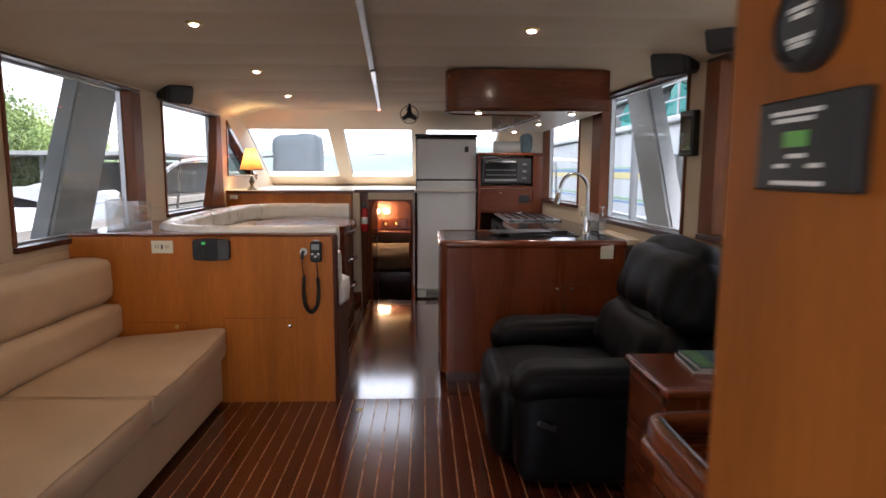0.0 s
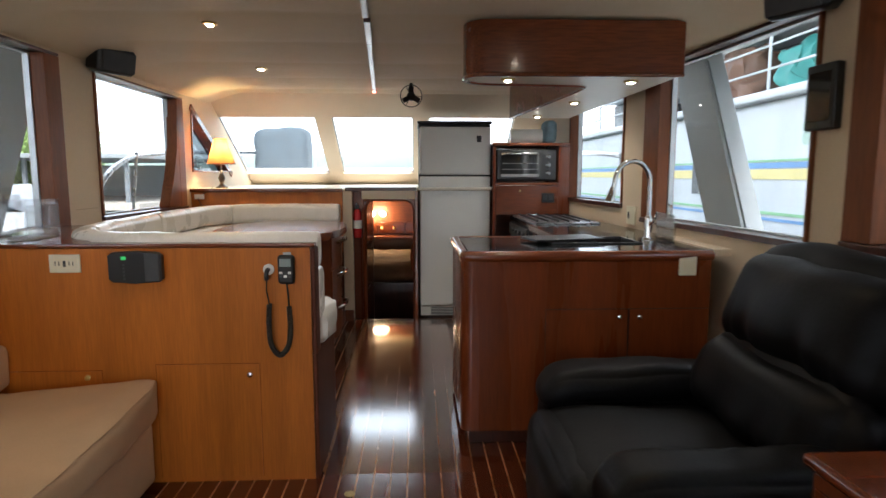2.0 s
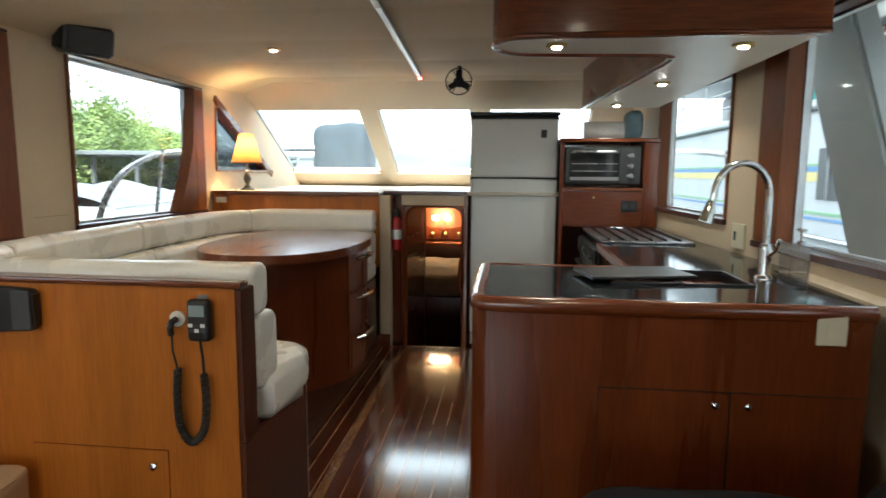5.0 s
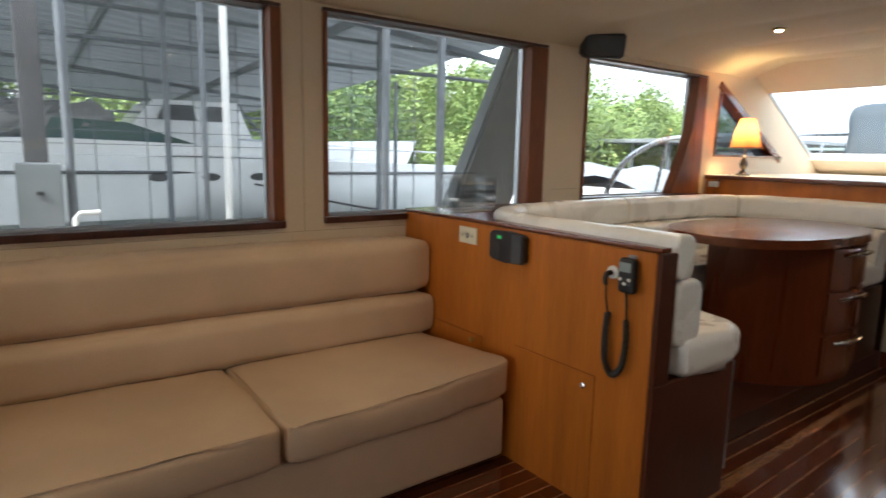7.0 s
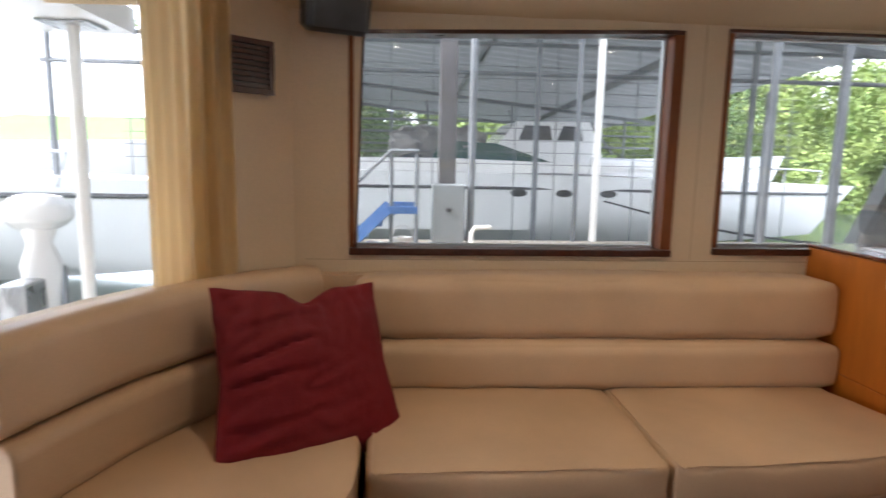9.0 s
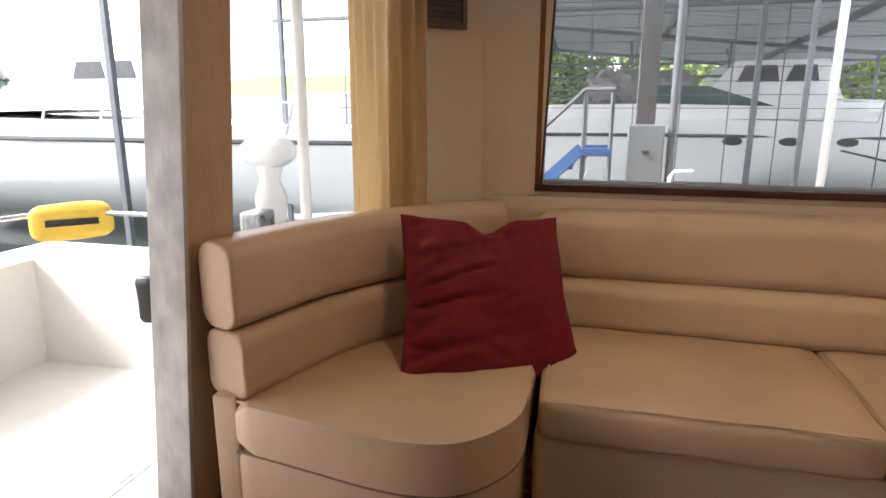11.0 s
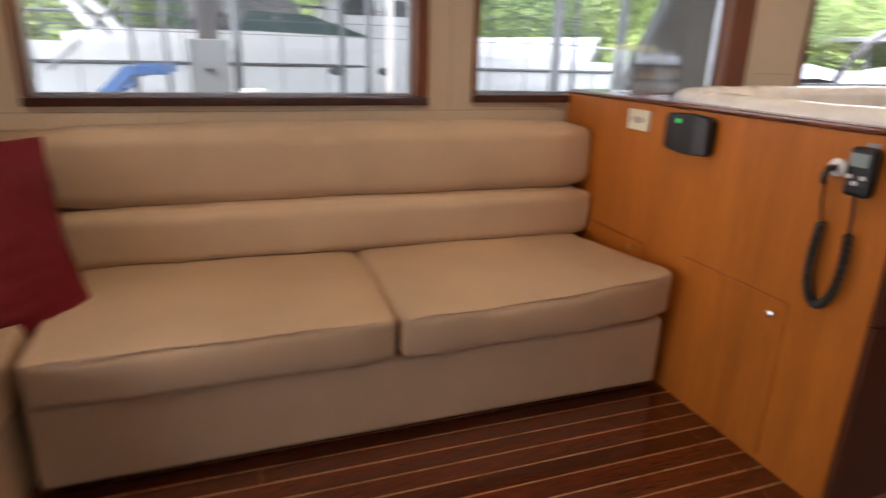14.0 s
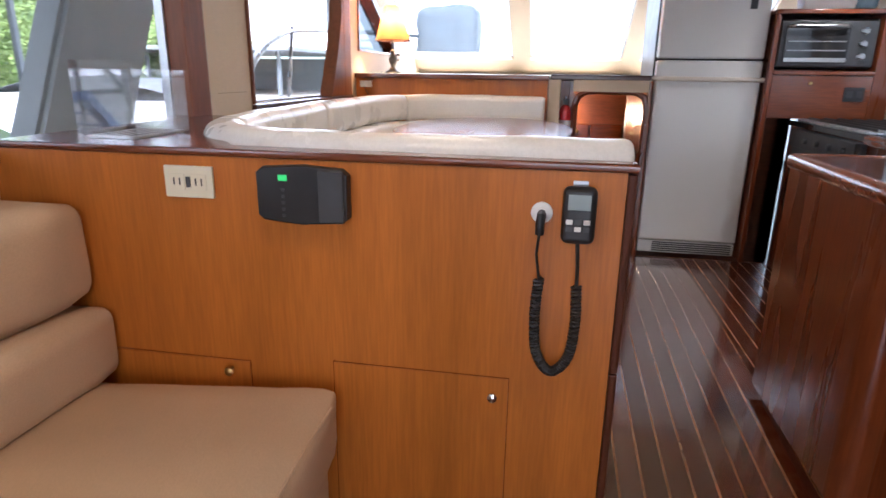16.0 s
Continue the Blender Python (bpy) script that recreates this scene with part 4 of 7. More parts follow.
tap = thing("kitchen_tap", (1.63, 4.24, 0.908), "chrome gooseneck kitchen tap with a pull-down head", "tap")
part("base", lathe([(0.030, 0), (0.030, 0.008), (0.022, 0.02), (0.022, 0.11), (0.016, 0.13)], (1.63, 4.24, 0.908), 18), CHROME, tap)
arc = [(1.63, 4.24, 1.03), (1.63, 4.24, 1.19)] + [(1.53 + 0.10 * math.cos(radians(a)), 4.24 - 0.03 * (1 - math.cos(radians(a))) / 2, 1.21 + 0.115 * math.sin(radians(a))) for a in range(0, 181, 15)] + [(1.425, 4.21, 1.18)]
part("spout", tube(arc, 0.0125, 12), CHROME, tap)
part("spray_head", tube([(1.424, 4.21, 1.19), (1.415, 4.207, 1.15), (1.404, 4.204, 1.115)], 0.018, 12, radii=[0.014, 0.021, 0.024]), CHROME, tap)
part("lever", tube([(1.632, 4.225, 0.99), (1.64, 4.18, 1.02), (1.645, 4.16, 1.06)], 0.008, 8), CHROME, tap)
soap = thing("soap_bottle", (1.70, 4.13, 0.908), "clear plastic soap dispenser with a pump", "bottle")
part("bottle", lathe([(0.028, 0), (0.030, 0.01), (0.030, 0.10), (0.014, 0.12), (0.014, 0.13)], (1.70, 4.13, 0.908), 14), ACRYLIC, soap)
part("pump", lathe([(0.012, 0), (0.012, 0.02), (0.004, 0.025), (0.004, 0.05), (0.016, 0.055), (0.016, 0.065)], (1.70, 4.13, 1.039), 12), CHROME, soap)

stove = thing("stove", (1.45, 5.65, 0.3), "built-in dark cooker with a steel hob", "cooker")
part("front", rbox(1.190, 1.216, 5.28, 6.10, 0.70, 0.872, 0.004), DARKGREY, stove)
part("oven_door", rbox(1.192, 1.216, 5.30, 6.08, 0.32, 0.695, 0.006), OVENGLASS, stove)
part("control_panel", rbox(1.172, 1.184, 5.30, 6.08, 0.775, 0.868, 0.004), BLACKPLASTIC, stove)
for k in range(4):
    kn = part("knob", lathe([(0.018, 0), (0.016, 0.016), (0.004, 0.018)], (0, 0, 0), 12), DARKGREY, stove)
    kn.matrix_basis = Matrix.Translation(Vector((1.172, 5.40 + 0.15 * k, 0.822)) - origin[stove]) @ Matrix.Rotation(-math.pi / 2, 4, "Y") @ Matrix.Translation(origin[stove])
part("door_handle", tube([(1.185, 5.36, 0.72), (1.155, 5.38, 0.72), (1.155, 6.0, 0.72), (1.185, 6.02, 0.72)], 0.010, 8), STEEL, stove)
part("hob", rbox(1.205, 1.70, 5.28, 6.12, 0.9085, 0.922, 0.004), STEEL, stove)
for k in range(6):
    part("grate_bar", rbox(1.25 + 0.075 * k, 1.262 + 0.075 * k, 5.32, 6.08, 0.9225, 0.935, 0.003), BLACKPLASTIC, stove)

# tall oven cabinet
oc = thing("oven_cabinet", (1.34, 6.5, 0.91), "cherry wall cabinet with an oven niche over a drawer", "cabinet")
x0, x1, y0, y1 = 1.052, XR(6.25) - 0.012, 6.25, 6.85
part("side_panel", rbox(x0, x0 + 0.025, y0, y1, 0.0, 1.50, 0.003), CHERRY, oc)
part("side_panel", rbox(x1 - 0.10, x1, y0, y1, 0.909, 1.50, 0.003), CHERRY, oc)
part("top_board", rbox(x0 - 0.006, x1, y0 - 0.012, y1, 1.501, 1.528, 0.006), CHERRY_X, oc)
part("niche_floor", rbox(x0 + 0.026, x1 - 0.101, y0 - 0.006, y1, 1.165, 1.190, 0.006), CHERRY_X, oc)
part("back_panel", box(B(), x0 + 0.026, x1 - 0.101, y1 - 0.02, y1 - 0.002, 1.191, 1.50), DARKWOOD, oc)
dr = part("drawer", rbox(x0 + 0.026, x1 - 0.101, y0, y0 + 0.02, 0.915, 1.164, 0.003), CHERRY_X, oc)
kn = part("knob", lathe([(0.004, 0), (0.004, 0.008), (0.009, 0.012), (0.009, 0.018), (0.003, 0.021)], (0, 0, 0), 12), BRASS, dr)
kn.matrix_basis = Matrix.Translation(Vector((1.285, y0, 1.12)) - origin[oc]) @ Matrix.Rotation(math.pi / 2, 4, "X") @ Matrix.Translation(origin[oc])
so = thing("socket_plate", (1.53, 6.243, 1.05), "black double socket plate", "socket")
part("plate", rbox(1.475, 1.585, 6.243, 6.2495, 1.02, 1.10, 0.003), BLACKPLASTIC, so)
for dx in (-0.025, 0.025):
    part("socket_face", rbox(1.53 + dx - 0.016, 1.53 + dx + 0.016, 6.239, 6.2425, 1.04, 1.08, 0.002), DARKGREY, so)

oven = thing("toaster_oven", (1.33, 6.45, 1.20), "steel and black glass countertop oven", "oven")
part("case", rbox(1.085, 1.605, 6.275, 6.70, 1.205, 1.475, 0.012, 3), BLACKPLASTIC, oven)
part("fascia", rbox(1.09, 1.60, 6.262, 6.274, 1.215, 1.465, 0.006), DARKGREY, oven)
dg = part("glass_door", rbox(1.115, 1.455, 6.250, 6.261, 1.235, 1.445, 0.006), OVENGLASS, oven)
part("handle", tube([(1.13, 6.252, 1.432), (1.15, 6.222, 1.436), (1.42, 6.222, 1.436), (1.44, 6.252, 1.432)], 0.009, 8), STEEL, dg)
part("lower_trim", rbox(1.12, 1.45, 6.246, 6.2495, 1.238, 1.262, 0.002), STEEL, dg)
for k in range(2):
    part("rack", rbox(1.13, 1.44, 6.247, 6.2495, 1.30 + 0.05 * k, 1.306 + 0.05 * k, 0.001), STEEL, dg)
for k in range(3):
    kn = part("knob", lathe([(0.022, 0), (0.020, 0.016), (0.004, 0.018)], (0, 0, 0), 14), STEEL, oven)
    kn.matrix_basis = Matrix.Translation(Vector((1.53, 6.262, 1.27 + 0.07 * k)) - origin[oven]) @ Matrix.Rotation(math.pi / 2, 4, "X") @ Matrix.Translation(origin[oven])

# paper roll and jug on the cabinet
roll = lathe([(0.018, 0), (0.062, 0.002), (0.062, 0.28), (0.018, 0.282)], (0, 0, 0), 24)
turned(roll, pose(1.22, 6.42, 1.592, 0, 90, 0))
solo("paper_towel_roll", roll, WHITEPLASTIC, "white paper towel roll lying on the cabinet", "paper roll")
BLUECLOTH = material("blue_grey_cloth", (0.22, 0.34, 0.40), 0.8, vary=0.2, scale=12)
solo("folded_towel", cushion(1.52, 1.62, 6.36, 6.56, 1.529, 1.72, 0.03, 0.01, 8, 0.012, 7.0), BLUECLOTH, "blue-grey folded towel on the cabinet", "towel")

# fridge
fr = thing("fridge", (0.73, 6.65, 0), "white two-door fridge with a black top trim", "fridge")
part("case", rbox(0.415, 1.045, 6.385, 6.98, 0.0, 1.690, 0.01), BLACKPLASTIC, fr)
for z0, z1 in ((0.10, 1.243), (1.255, 1.665)):
    d = part("door", rbox(0.425, 1.040, 6.322, 6.380, z0, z1, 0.014, 3), ENAMEL, fr, "white enamelled door")
    part("handle", rbox(0.427, 0.444, 6.304, 6.3215, max(z0, z1 - 0.32) + 0.02 if z0 < 1 else z0 + 0.02, (z1 - 0.02) if z0 < 1 else z0 + 0.26, 0.006), WHITEPLASTIC, d)
    if z0 > 1:
        part("badge", rbox(0.918, 0.958, 6.319, 6.3215, 1.535, 1.59, 0.002), BLACKPLASTIC, d, "small black badge")
part("top_trim", rbox(0.408, 1.052, 6.330, 6.98, 1.691, 1.716, 0.008), BLACKPLASTIC, fr, "black top trim")
gr = part("grille", rbox(0.43, 1.035, 6.335, 6.38, 0.012, 0.094, 0.004), WHITEPLASTIC, fr)
for k in range(5):
    part("slat", rbox(0.52, 1.02, 6.331, 6.3345, 0.022 + 0.014 * k, 0.030 + 0.014 * k, 0.001), DARKGREY, gr)

# overhead soffit
sof = thing("overhead_soffit", (1.3, 4.8, 1.73), "cherry galley soffit with a cream underside and downlights", "soffit")
aftedge = [(1.690, 4.03), (1.2, 4.035), (0.80, 4.04), (0.70, 4.06), (0.65, 4.12), (0.64, 4.20), (0.66, 4.27), (0.72, 4.33), (0.86, 4.36), (1.20, 4.39), (1.29, 4.42), (1.315, 4.50), (1.29, 4.9), (1.24, 5.6), (1.19, 6.24)]
rim = curve(aftedge, 4)
out = [(p.x, p.y) for p in rim] + [(1.690, 6.24)]
part("underside", prism(out, 1.732, 1.745), DASHTOP, sof, "cream underside panel")
part("fascia", sweep([(-0.004, 1.735), (0.016, 1.735), (0.016, 1.985), (-0.004, 1.985)], list(reversed(rim))), CHERRY_X, sof, "glossy cherry fascia", angle=60)
part("inboard_fascia", box(B(), 1.676, 1.690, 4.05, 6.24, 1.746, 1.985), CHERRY_Y, sof)
part("bead", sweep(round_rect(-0.010, 0.020, 1.722, 1.742, 0.009, 3), list(reversed(rim))), CHERRY_X, sof)


def downlight(x, y, z, lens, label, watts, colour):
    d = thing("downlight", (x, y, z), label, "downlight", group="ceiling downlights")
    part("bezel", lathe([(0.034, -0.006), (0.038, -0.003), (0.038, 0.006), (0.024, 0.006), (0.024, -0.005)], (x, y, z), 20), BRASS, d)
    part("lens", lathe([(0.001, -0.013), (0.012, -0.011), (0.020, -0.005), (0.022, 0.004), (0.001, 0.004)], (x, y, z), 16), lens, d)
    spot(x, y, z - 0.02, watts, colour)


for x, y in ((-0.53, 2.92), (0.99, 2.97), (-0.60, 4.18), (-0.67, 5.42), (-0.50, 1.65)):
    downlight(x, y, CEIL - 0.018, LAMPWHITE, "lit recessed halogen ceiling light", 1.7, (1.0, 0.76, 0.48))
for x, y in ((0.86, 4.18), (1.50, 4.22), (1.44, 5.10), (1.38, 6.02)):
    downlight(x, y, 1.727, SOFFITLAMP, "small bright downlight in the soffit", 1.6, (1.0, 0.90, 0.76))

# ---------------------------------------------------------------- armchair, side tables
chair = thing("recliner_armchair", (1.3, 2.92, 0), "worn black leather recliner with padded arms", "armchair")
part("base", rbox(0.90, 1.62, 2.50, 3.34, 0.02, 0.30, 0.03, 3), BLACKLEATHER, chair)
part("footrest", cushion(0.80, 0.93, 2.62, 3.22, 0.05, 0.40, 0.05, 0.02, 10, 0.012, 1.5), BLACKLEATHER, chair)
part("seat", cushion(0.82, 1.52, 2.60, 3.24, 0.24, 0.41, 0.07, 0.03, 12, 0.012, 2.5), BLACKLEATHER, chair)
for y0, y1, sd in ((2.43, 2.63, 3.3), (3.21, 3.41, 6.1)):
    part("armrest", cushion(0.88, 1.58, y0 + 0.015, y1 - 0.015, 0.04, 0.46, 0.05, 0.012, 14, 0.012, sd), BLACKLEATHER, chair, "scuffed leather arm")
    pad = cushion(0.87, 1.56, y0 - 0.012, y1 + 0.012, 0.405, 0.532, 0.062, 0.012, 22, 0.010, sd + 2)
    for v in pad.verts:
        # the pad droops over the front and is gathered along its seams
        v.co.z -= 0.05 * max(0, (1.00 - v.co.x) / 0.15) ** 2
        v.co.z += 0.006 * math.sin(55 * v.co.x + 3 * math.sin(9 * v.co.x)) * (0.5 - abs(v.co.y - (y0 + y1) / 2) / 0.2)
    part("arm_pad", pad, BLACKLEATHER, chair, "puffy worn leather arm pad")
tilt = Matrix.Translation((1.46, 2.92, 0.42)) @ Matrix.Rotation(radians(20), 4, "Y") @ Matrix.Translation((-1.46, -2.92, -0.42))
for z0, z1, x0, x1, sd in ((0.38, 0.70, 1.40, 1.64, 8.0), (0.64, 1.05, 1.42, 1.68, 9.0)):
    bm = cushion(x0, x1, 2.53, 3.31, z0, z1, 0.13, 0.045, 24, 0.016, sd)
    for v in bm.verts:
        # gathers fan out from the seam under each roll
        low = max(0, 1 - (v.co.z - z0) / (0.55 * (z1 - z0)))
        v.co.x += 0.012 * low * math.sin(38 * v.co.y + 2.2 * math.sin(11 * v.co.y + sd))
    part("back_cushion", turned(bm, tilt), BLACKLEATHER, chair, "puffy leather back cushion")
part("back_frame", turned(rbox(1.56, 1.70, 2.58, 3.26, 0.20, 0.96, 0.05, 3), tilt), BLACKLEATHER, chair)
part("lever", tube([(1.02, 2.425, 0.30), (1.02, 2.405, 0.30), (0.95, 2.400, 0.33)], 0.012, 8), BLACKPLASTIC, chair)


def side_table(name, x0, x1, y0, y1, h, drawers, label):
    t = thing(name, ((x0 + x1) / 2, (y0 + y1) / 2, 0), label, "cabinet")
    part("body", rbox(x0 + 0.02, x1, y0 + 0.02, y1 - 0.02, 0.0, h - 0.036, 0.006), CHERRY, t)
    part("top", rbox(x0, x1, y0, y1, h - 0.035, h, 0.015, 4), CHERRY_X, t, "glossy cherry top with rounded edges")
    for k in range(drawers):
        z = 0.06 + k * (h - 0.12) / drawers
        part("drawer", rbox(x0 + 0.012, x0 + 0.019, y0 + 0.04, y1 - 0.04, z, z + (h - 0.12) / drawers - 0.012, 0.002), CHERRY_Y, t)
    return t


side_table("end_table", 1.285, XR(2.2) - 0.01, 1.985, 2.40, 0.62, 3, "glossy cherry end table with three drawers beside the chair")
desk = side_table("door_cabinet", 0.835, 1.90, 0.785, 1.035, 0.915, 3, "cherry cabinet by the door with a raised rounded rim")
part("rim", sweep(round_rect(-0.014, 0.014, 0.9155, 0.955, 0.013, 4), curve([(1.88, 1.018), (1.4, 1.018), (1.0, 1.018), (0.87, 1.012), (0.852, 0.99), (0.850, 0.92), (0.850, 0.80)], 5)), CHERRY_X, desk, "raised rounded rim")

MAGPAPER = material("magazine_pages", (0.70, 0.68, 0.62), 0.6, vary=0.08, scale=30, stretch=(1, 1, 30))
COVER_A = material("magazine_cover", (0.06, 0.10, 0.10), 0.3, vary=0.6, scale=14, second=(0.02, 0.03, 0.07))
for k, (dx, dy, rot, cm) in enumerate(((0, 0, -6, COVER_A), (0.012, -0.01, -3, COVER_A))):
    mg = thing("magazine", (1.60 + dx, 2.235 + dy, 0.62 + 0.014 * k), "glossy magazine lying on the end table", "magazine", group="magazines")
    mm = pose(1.60 + dx, 2.235 + dy, 0.6205 + 0.0145 * k, 0, 0, rot)
    part("page_block", turned(box(B(), -0.14, 0.14, -0.105, 0.105, 0, 0.012), mm), MAGPAPER, mg)
    part("cover", turned(box(B(), -0.142, 0.142, -0.107, 0.107, 0.0121, 0.0138), mm), cm, mg)
    if k == 1:
        part("title_bar", turned(box(B(), 0.0, 0.12, -0.09, -0.055, 0.0139, 0.0143), mm), material("orange_print", (0.6, 0.22, 0.03), 0.3), mg, "orange title lettering block")
        part("picture_block", turned(box(B(), -0.13, -0.075, -0.10, 0.10, 0.0139, 0.0143), mm), material("green_print", (0.12, 0.24, 0.10), 0.3, vary=0.5, scale=20), mg)

# ---------------------------------------------------------------- fittings on the divider
out1 = thing("outlet_plate", (-0.968, 3.486, 0.91), "ivory double outlet plate on the divider", "outlet")
part("plate", rbox(-1.028, -0.909, 3.480, 3.4875, 0.874, 0.946, 0.003), IVORY, out1)
for x in (-0.995, -0.942):
    f = part("socket_face", rbox(x - 0.018, x + 0.018, 3.4775, 3.4798, 0.892, 0.928, 0.002), IVORY, out1)
    for dx in (-0.007, 0.007):
        part("slot", box(B(), x + dx - 0.0015, x + dx + 0.0015, 3.4765, 3.4774, 0.903, 0.919), BLACKPLASTIC, f)
part("middle_button", rbox(-0.974, -0.963, 3.4775, 3.4798, 0.898, 0.922, 0.001), DARKGREY, out1)
out2 = thing("switch_plate", (1.626, 3.75, 0.84), "ivory blank switch plate on the galley front", "outlet")
part("plate", rbox(1.586, 1.668, 3.7475, 3.7548, 0.800, 0.890, 0.003), IVORY, out2)
part("rocker", rbox(1.612, 1.642, 3.7445, 3.7474, 0.822, 0.868, 0.002), IVORY, out2)

ctl = thing("control_unit", (-0.692, 3.48, 0.835), "black control unit with a green display on the divider", "control panel")
hull = [(-0.795, 0.85), (-0.780, 0.838), (-0.69, 0.833), (-0.605, 0.838), (-0.590, 0.85), (-0.590, 0.943), (-0.605, 0.955), (-0.69, 0.960), (-0.780, 0.955), (-0.795, 0.943)]
bm = prism(hull, 0, 0.030, r=0.006)
part("case", turned(bm, Matrix(((1, 0, 0, 0), (0, 0, -1, 3.487), (0, 1, 0, 0), (0, 0, 0, 1)))), BLACKPLASTIC, ctl)
part("side_cover", rbox(-0.652, -0.596, 3.449, 3.4565, 0.842, 0.952, 0.003), DARKGREY, ctl)
part("display", rbox(-0.742, -0.722, 3.4545, 3.4565, 0.927, 0.940, 0.001), GREENLED, ctl, "lit green display")
for k in range(5):
    part("button", rbox(-0.737, -0.729, 3.4548, 3.4566, 0.848 + 0.014 * k, 0.855 + 0.014 * k, 0.001), DARKGREY, ctl)

mic = thing("radio_handset", (-0.112, 3.47, 0.824), "black marine radio handset on a clip with a coiled cord", "radio")
part("body", rbox(-0.146, -0.080, 3.452, 3.484, 0.826, 0.942, 0.014, 4), BLACKPLASTIC, mic)
part("screen", rbox(-0.136, -0.092, 3.4495, 3.4518, 0.897, 0.928, 0.002), material("lcd_grey", (0.30, 0.36, 0.36), 0.2), mic, "grey display")
for i in range(3):
    for j in range(2):
        part("key", rbox(-0.138 + 0.017 * i, -0.125 + 0.017 * i, 3.4495, 3.4518, 0.868 - 0.014 * j, 0.878 - 0.014 * j, 0.002), DARKGREY if (i + j) % 2 else WHITEPLASTIC, mic)
part("jack_socket", turned(lathe([(0.022, 0), (0.022, 0.006), (0.012, 0.008), (0.012, 0.012)], (0, 0, 0), 18), Matrix.Translation((-0.186, 3.487, 0.882)) @ Matrix.Rotation(math.pi / 2, 4, "X")), WHITEPLASTIC, mic, "white round jack socket")
part("plug", tube([(-0.186, 3.475, 0.882), (-0.186, 3.455, 0.880), (-0.188, 3.448, 0.865), (-0.188, 3.452, 0.845)], 0.009, 8), BLACKPLASTIC, mic)
thin = [(-0.188, 3.455, 0.85), (-0.192, 3.462, 0.80), (-0.184, 3.468, 0.745)]
part("cord", tube(thin, 0.003, 6), BLACKPLASTIC, mic)
part("cord", tube([(-0.112, 3.462, 0.828), (-0.108, 3.464, 0.78), (-0.107, 3.466, 0.735)], 0.004, 6), BLACKPLASTIC, mic)
loop = curve([(-0.184, 3.468, 0.745), (-0.188, 3.466, 0.66), (-0.180, 3.464, 0.58), (-0.148, 3.462, 0.540), (-0.114, 3.464, 0.575), (-0.104, 3.466, 0.65), (-0.107, 3.466, 0.735)], 30)
coil = []
L = len(loop)
for i, p in enumerate(loop):
    d = (loop[min(i + 1, L - 1)] - loop[max(i - 1, 0)]).normalized()
    s1 = Vector((0, 1, 0))
    s2 = d.cross(s1).normalized()
    for k in range(3):
        a = 2 * math.pi * (i * 3 + k) / 8
        coil.append(p + 0.0085 * (math.cos(a) * s1 + math.sin(a) * s2))
part("coiled_cord", tube(coil, 0.0036, 5), BLACKPLASTIC, mic, "coiled black cord")
part("hang_clip", rbox(-0.128, -0.098, 3.484, 3.487, 0.90, 0.95, 0.001), STEEL, mic)

acr = thing("acrylic_holder", (-1.24, 3.72, 0.986), "clear acrylic brochure holder standing on the divider", "holder")
ax0, ax1, ay0, ay1 = -1.32, -1.16, 3.58, 3.80
for q in ((ax0, ax0 + 0.004, ay0, ay1, 0.986, 1.17), (ax1 - 0.004, ax1, ay0, ay1, 0.986, 1.13), (ax0, ax1, ay0, ay0 + 0.004, 0.986, 1.15), (ax0, ax1, ay1 - 0.004, ay1, 0.986, 1.15)):
    part("wall", box(B(), *q), ACRYLIC, acr)
part("paper", rbox(ax0 + 0.01, ax1 - 0.01, ay0 + 0.01, ay1 - 0.01, 0.9865, 0.992, 0.001), WHITEPLASTIC, acr, "white printed cards")
for k in range(4):
    part("print_bar", box(B(), ax0 + 0.03 + 0.028 * k, ax0 + 0.042 + 0.028 * k, ay0 + 0.02, ay1 - 0.03, 0.9921, 0.9925), DARKGREY, acr)

# ---------------------------------------------------------------- lamp on the dash, fan, rails, speakers, vent
lx, ly, lz = -1.25, 6.29, 1.144
lamp = thing("table_lamp", (lx, ly, lz), "small lit table lamp with a tan shade on a pewter foot", "lamp")
part("base", lathe([(0.050, 0), (0.050, 0.010), (0.030, 0.020), (0.014, 0.040), (0.022, 0.060), (0.030, 0.085), (0.018, 0.115), (0.012, 0.13), (0.018, 0.14), (0.008, 0.15), (0.007, 0.23)], (lx, ly, lz), 20), PEWTER, lamp)
bm = B()
n = 24
ra, rb = [], []
for k in range(n):
    a = 2 * math.pi * k / n
    w = 1 + 0.05 * math.cos(6 * a)
    ra.append(bm.verts.new((lx + 0.112 * w * math.cos(a), ly + 0.112 * w * math.sin(a), lz + 0.205)))
    rb.append(bm.verts.new((lx + 0.050 * math.cos(a), ly + 0.050 * math.sin(a), lz + 0.415)))
for k in range(n):
    bm.faces.new((ra[k], ra[(k + 1) % n], rb[(k + 1) % n], rb[k]))
sm = bpy.data.materials.new("lit_shade")
sm.use_nodes = True
nd, ln = sm.node_tree.nodes, sm.node_tree.links
nd.clear()
o = nd.new("ShaderNodeOutputMaterial")
tl = nd.new("ShaderNodeBsdfTranslucent")
tl.inputs[0].default_value = (0.26, 0.095, 0.032, 1)
df = nd.new("ShaderNodeBsdfDiffuse")
df.inputs[0].default_value = (0.42, 0.22, 0.11, 1)
mx = nd.new("ShaderNodeMixShader")
mx.inputs[0].default_value = 0.4
ln.new(tl.outputs[0], mx.inputs[1])
ln.new(df.outputs[0], mx.inputs[2])
ln.new(mx.outputs[0], o.inputs[0])
part("shade", bm, sm, lamp, "pleated tan cloth shade")
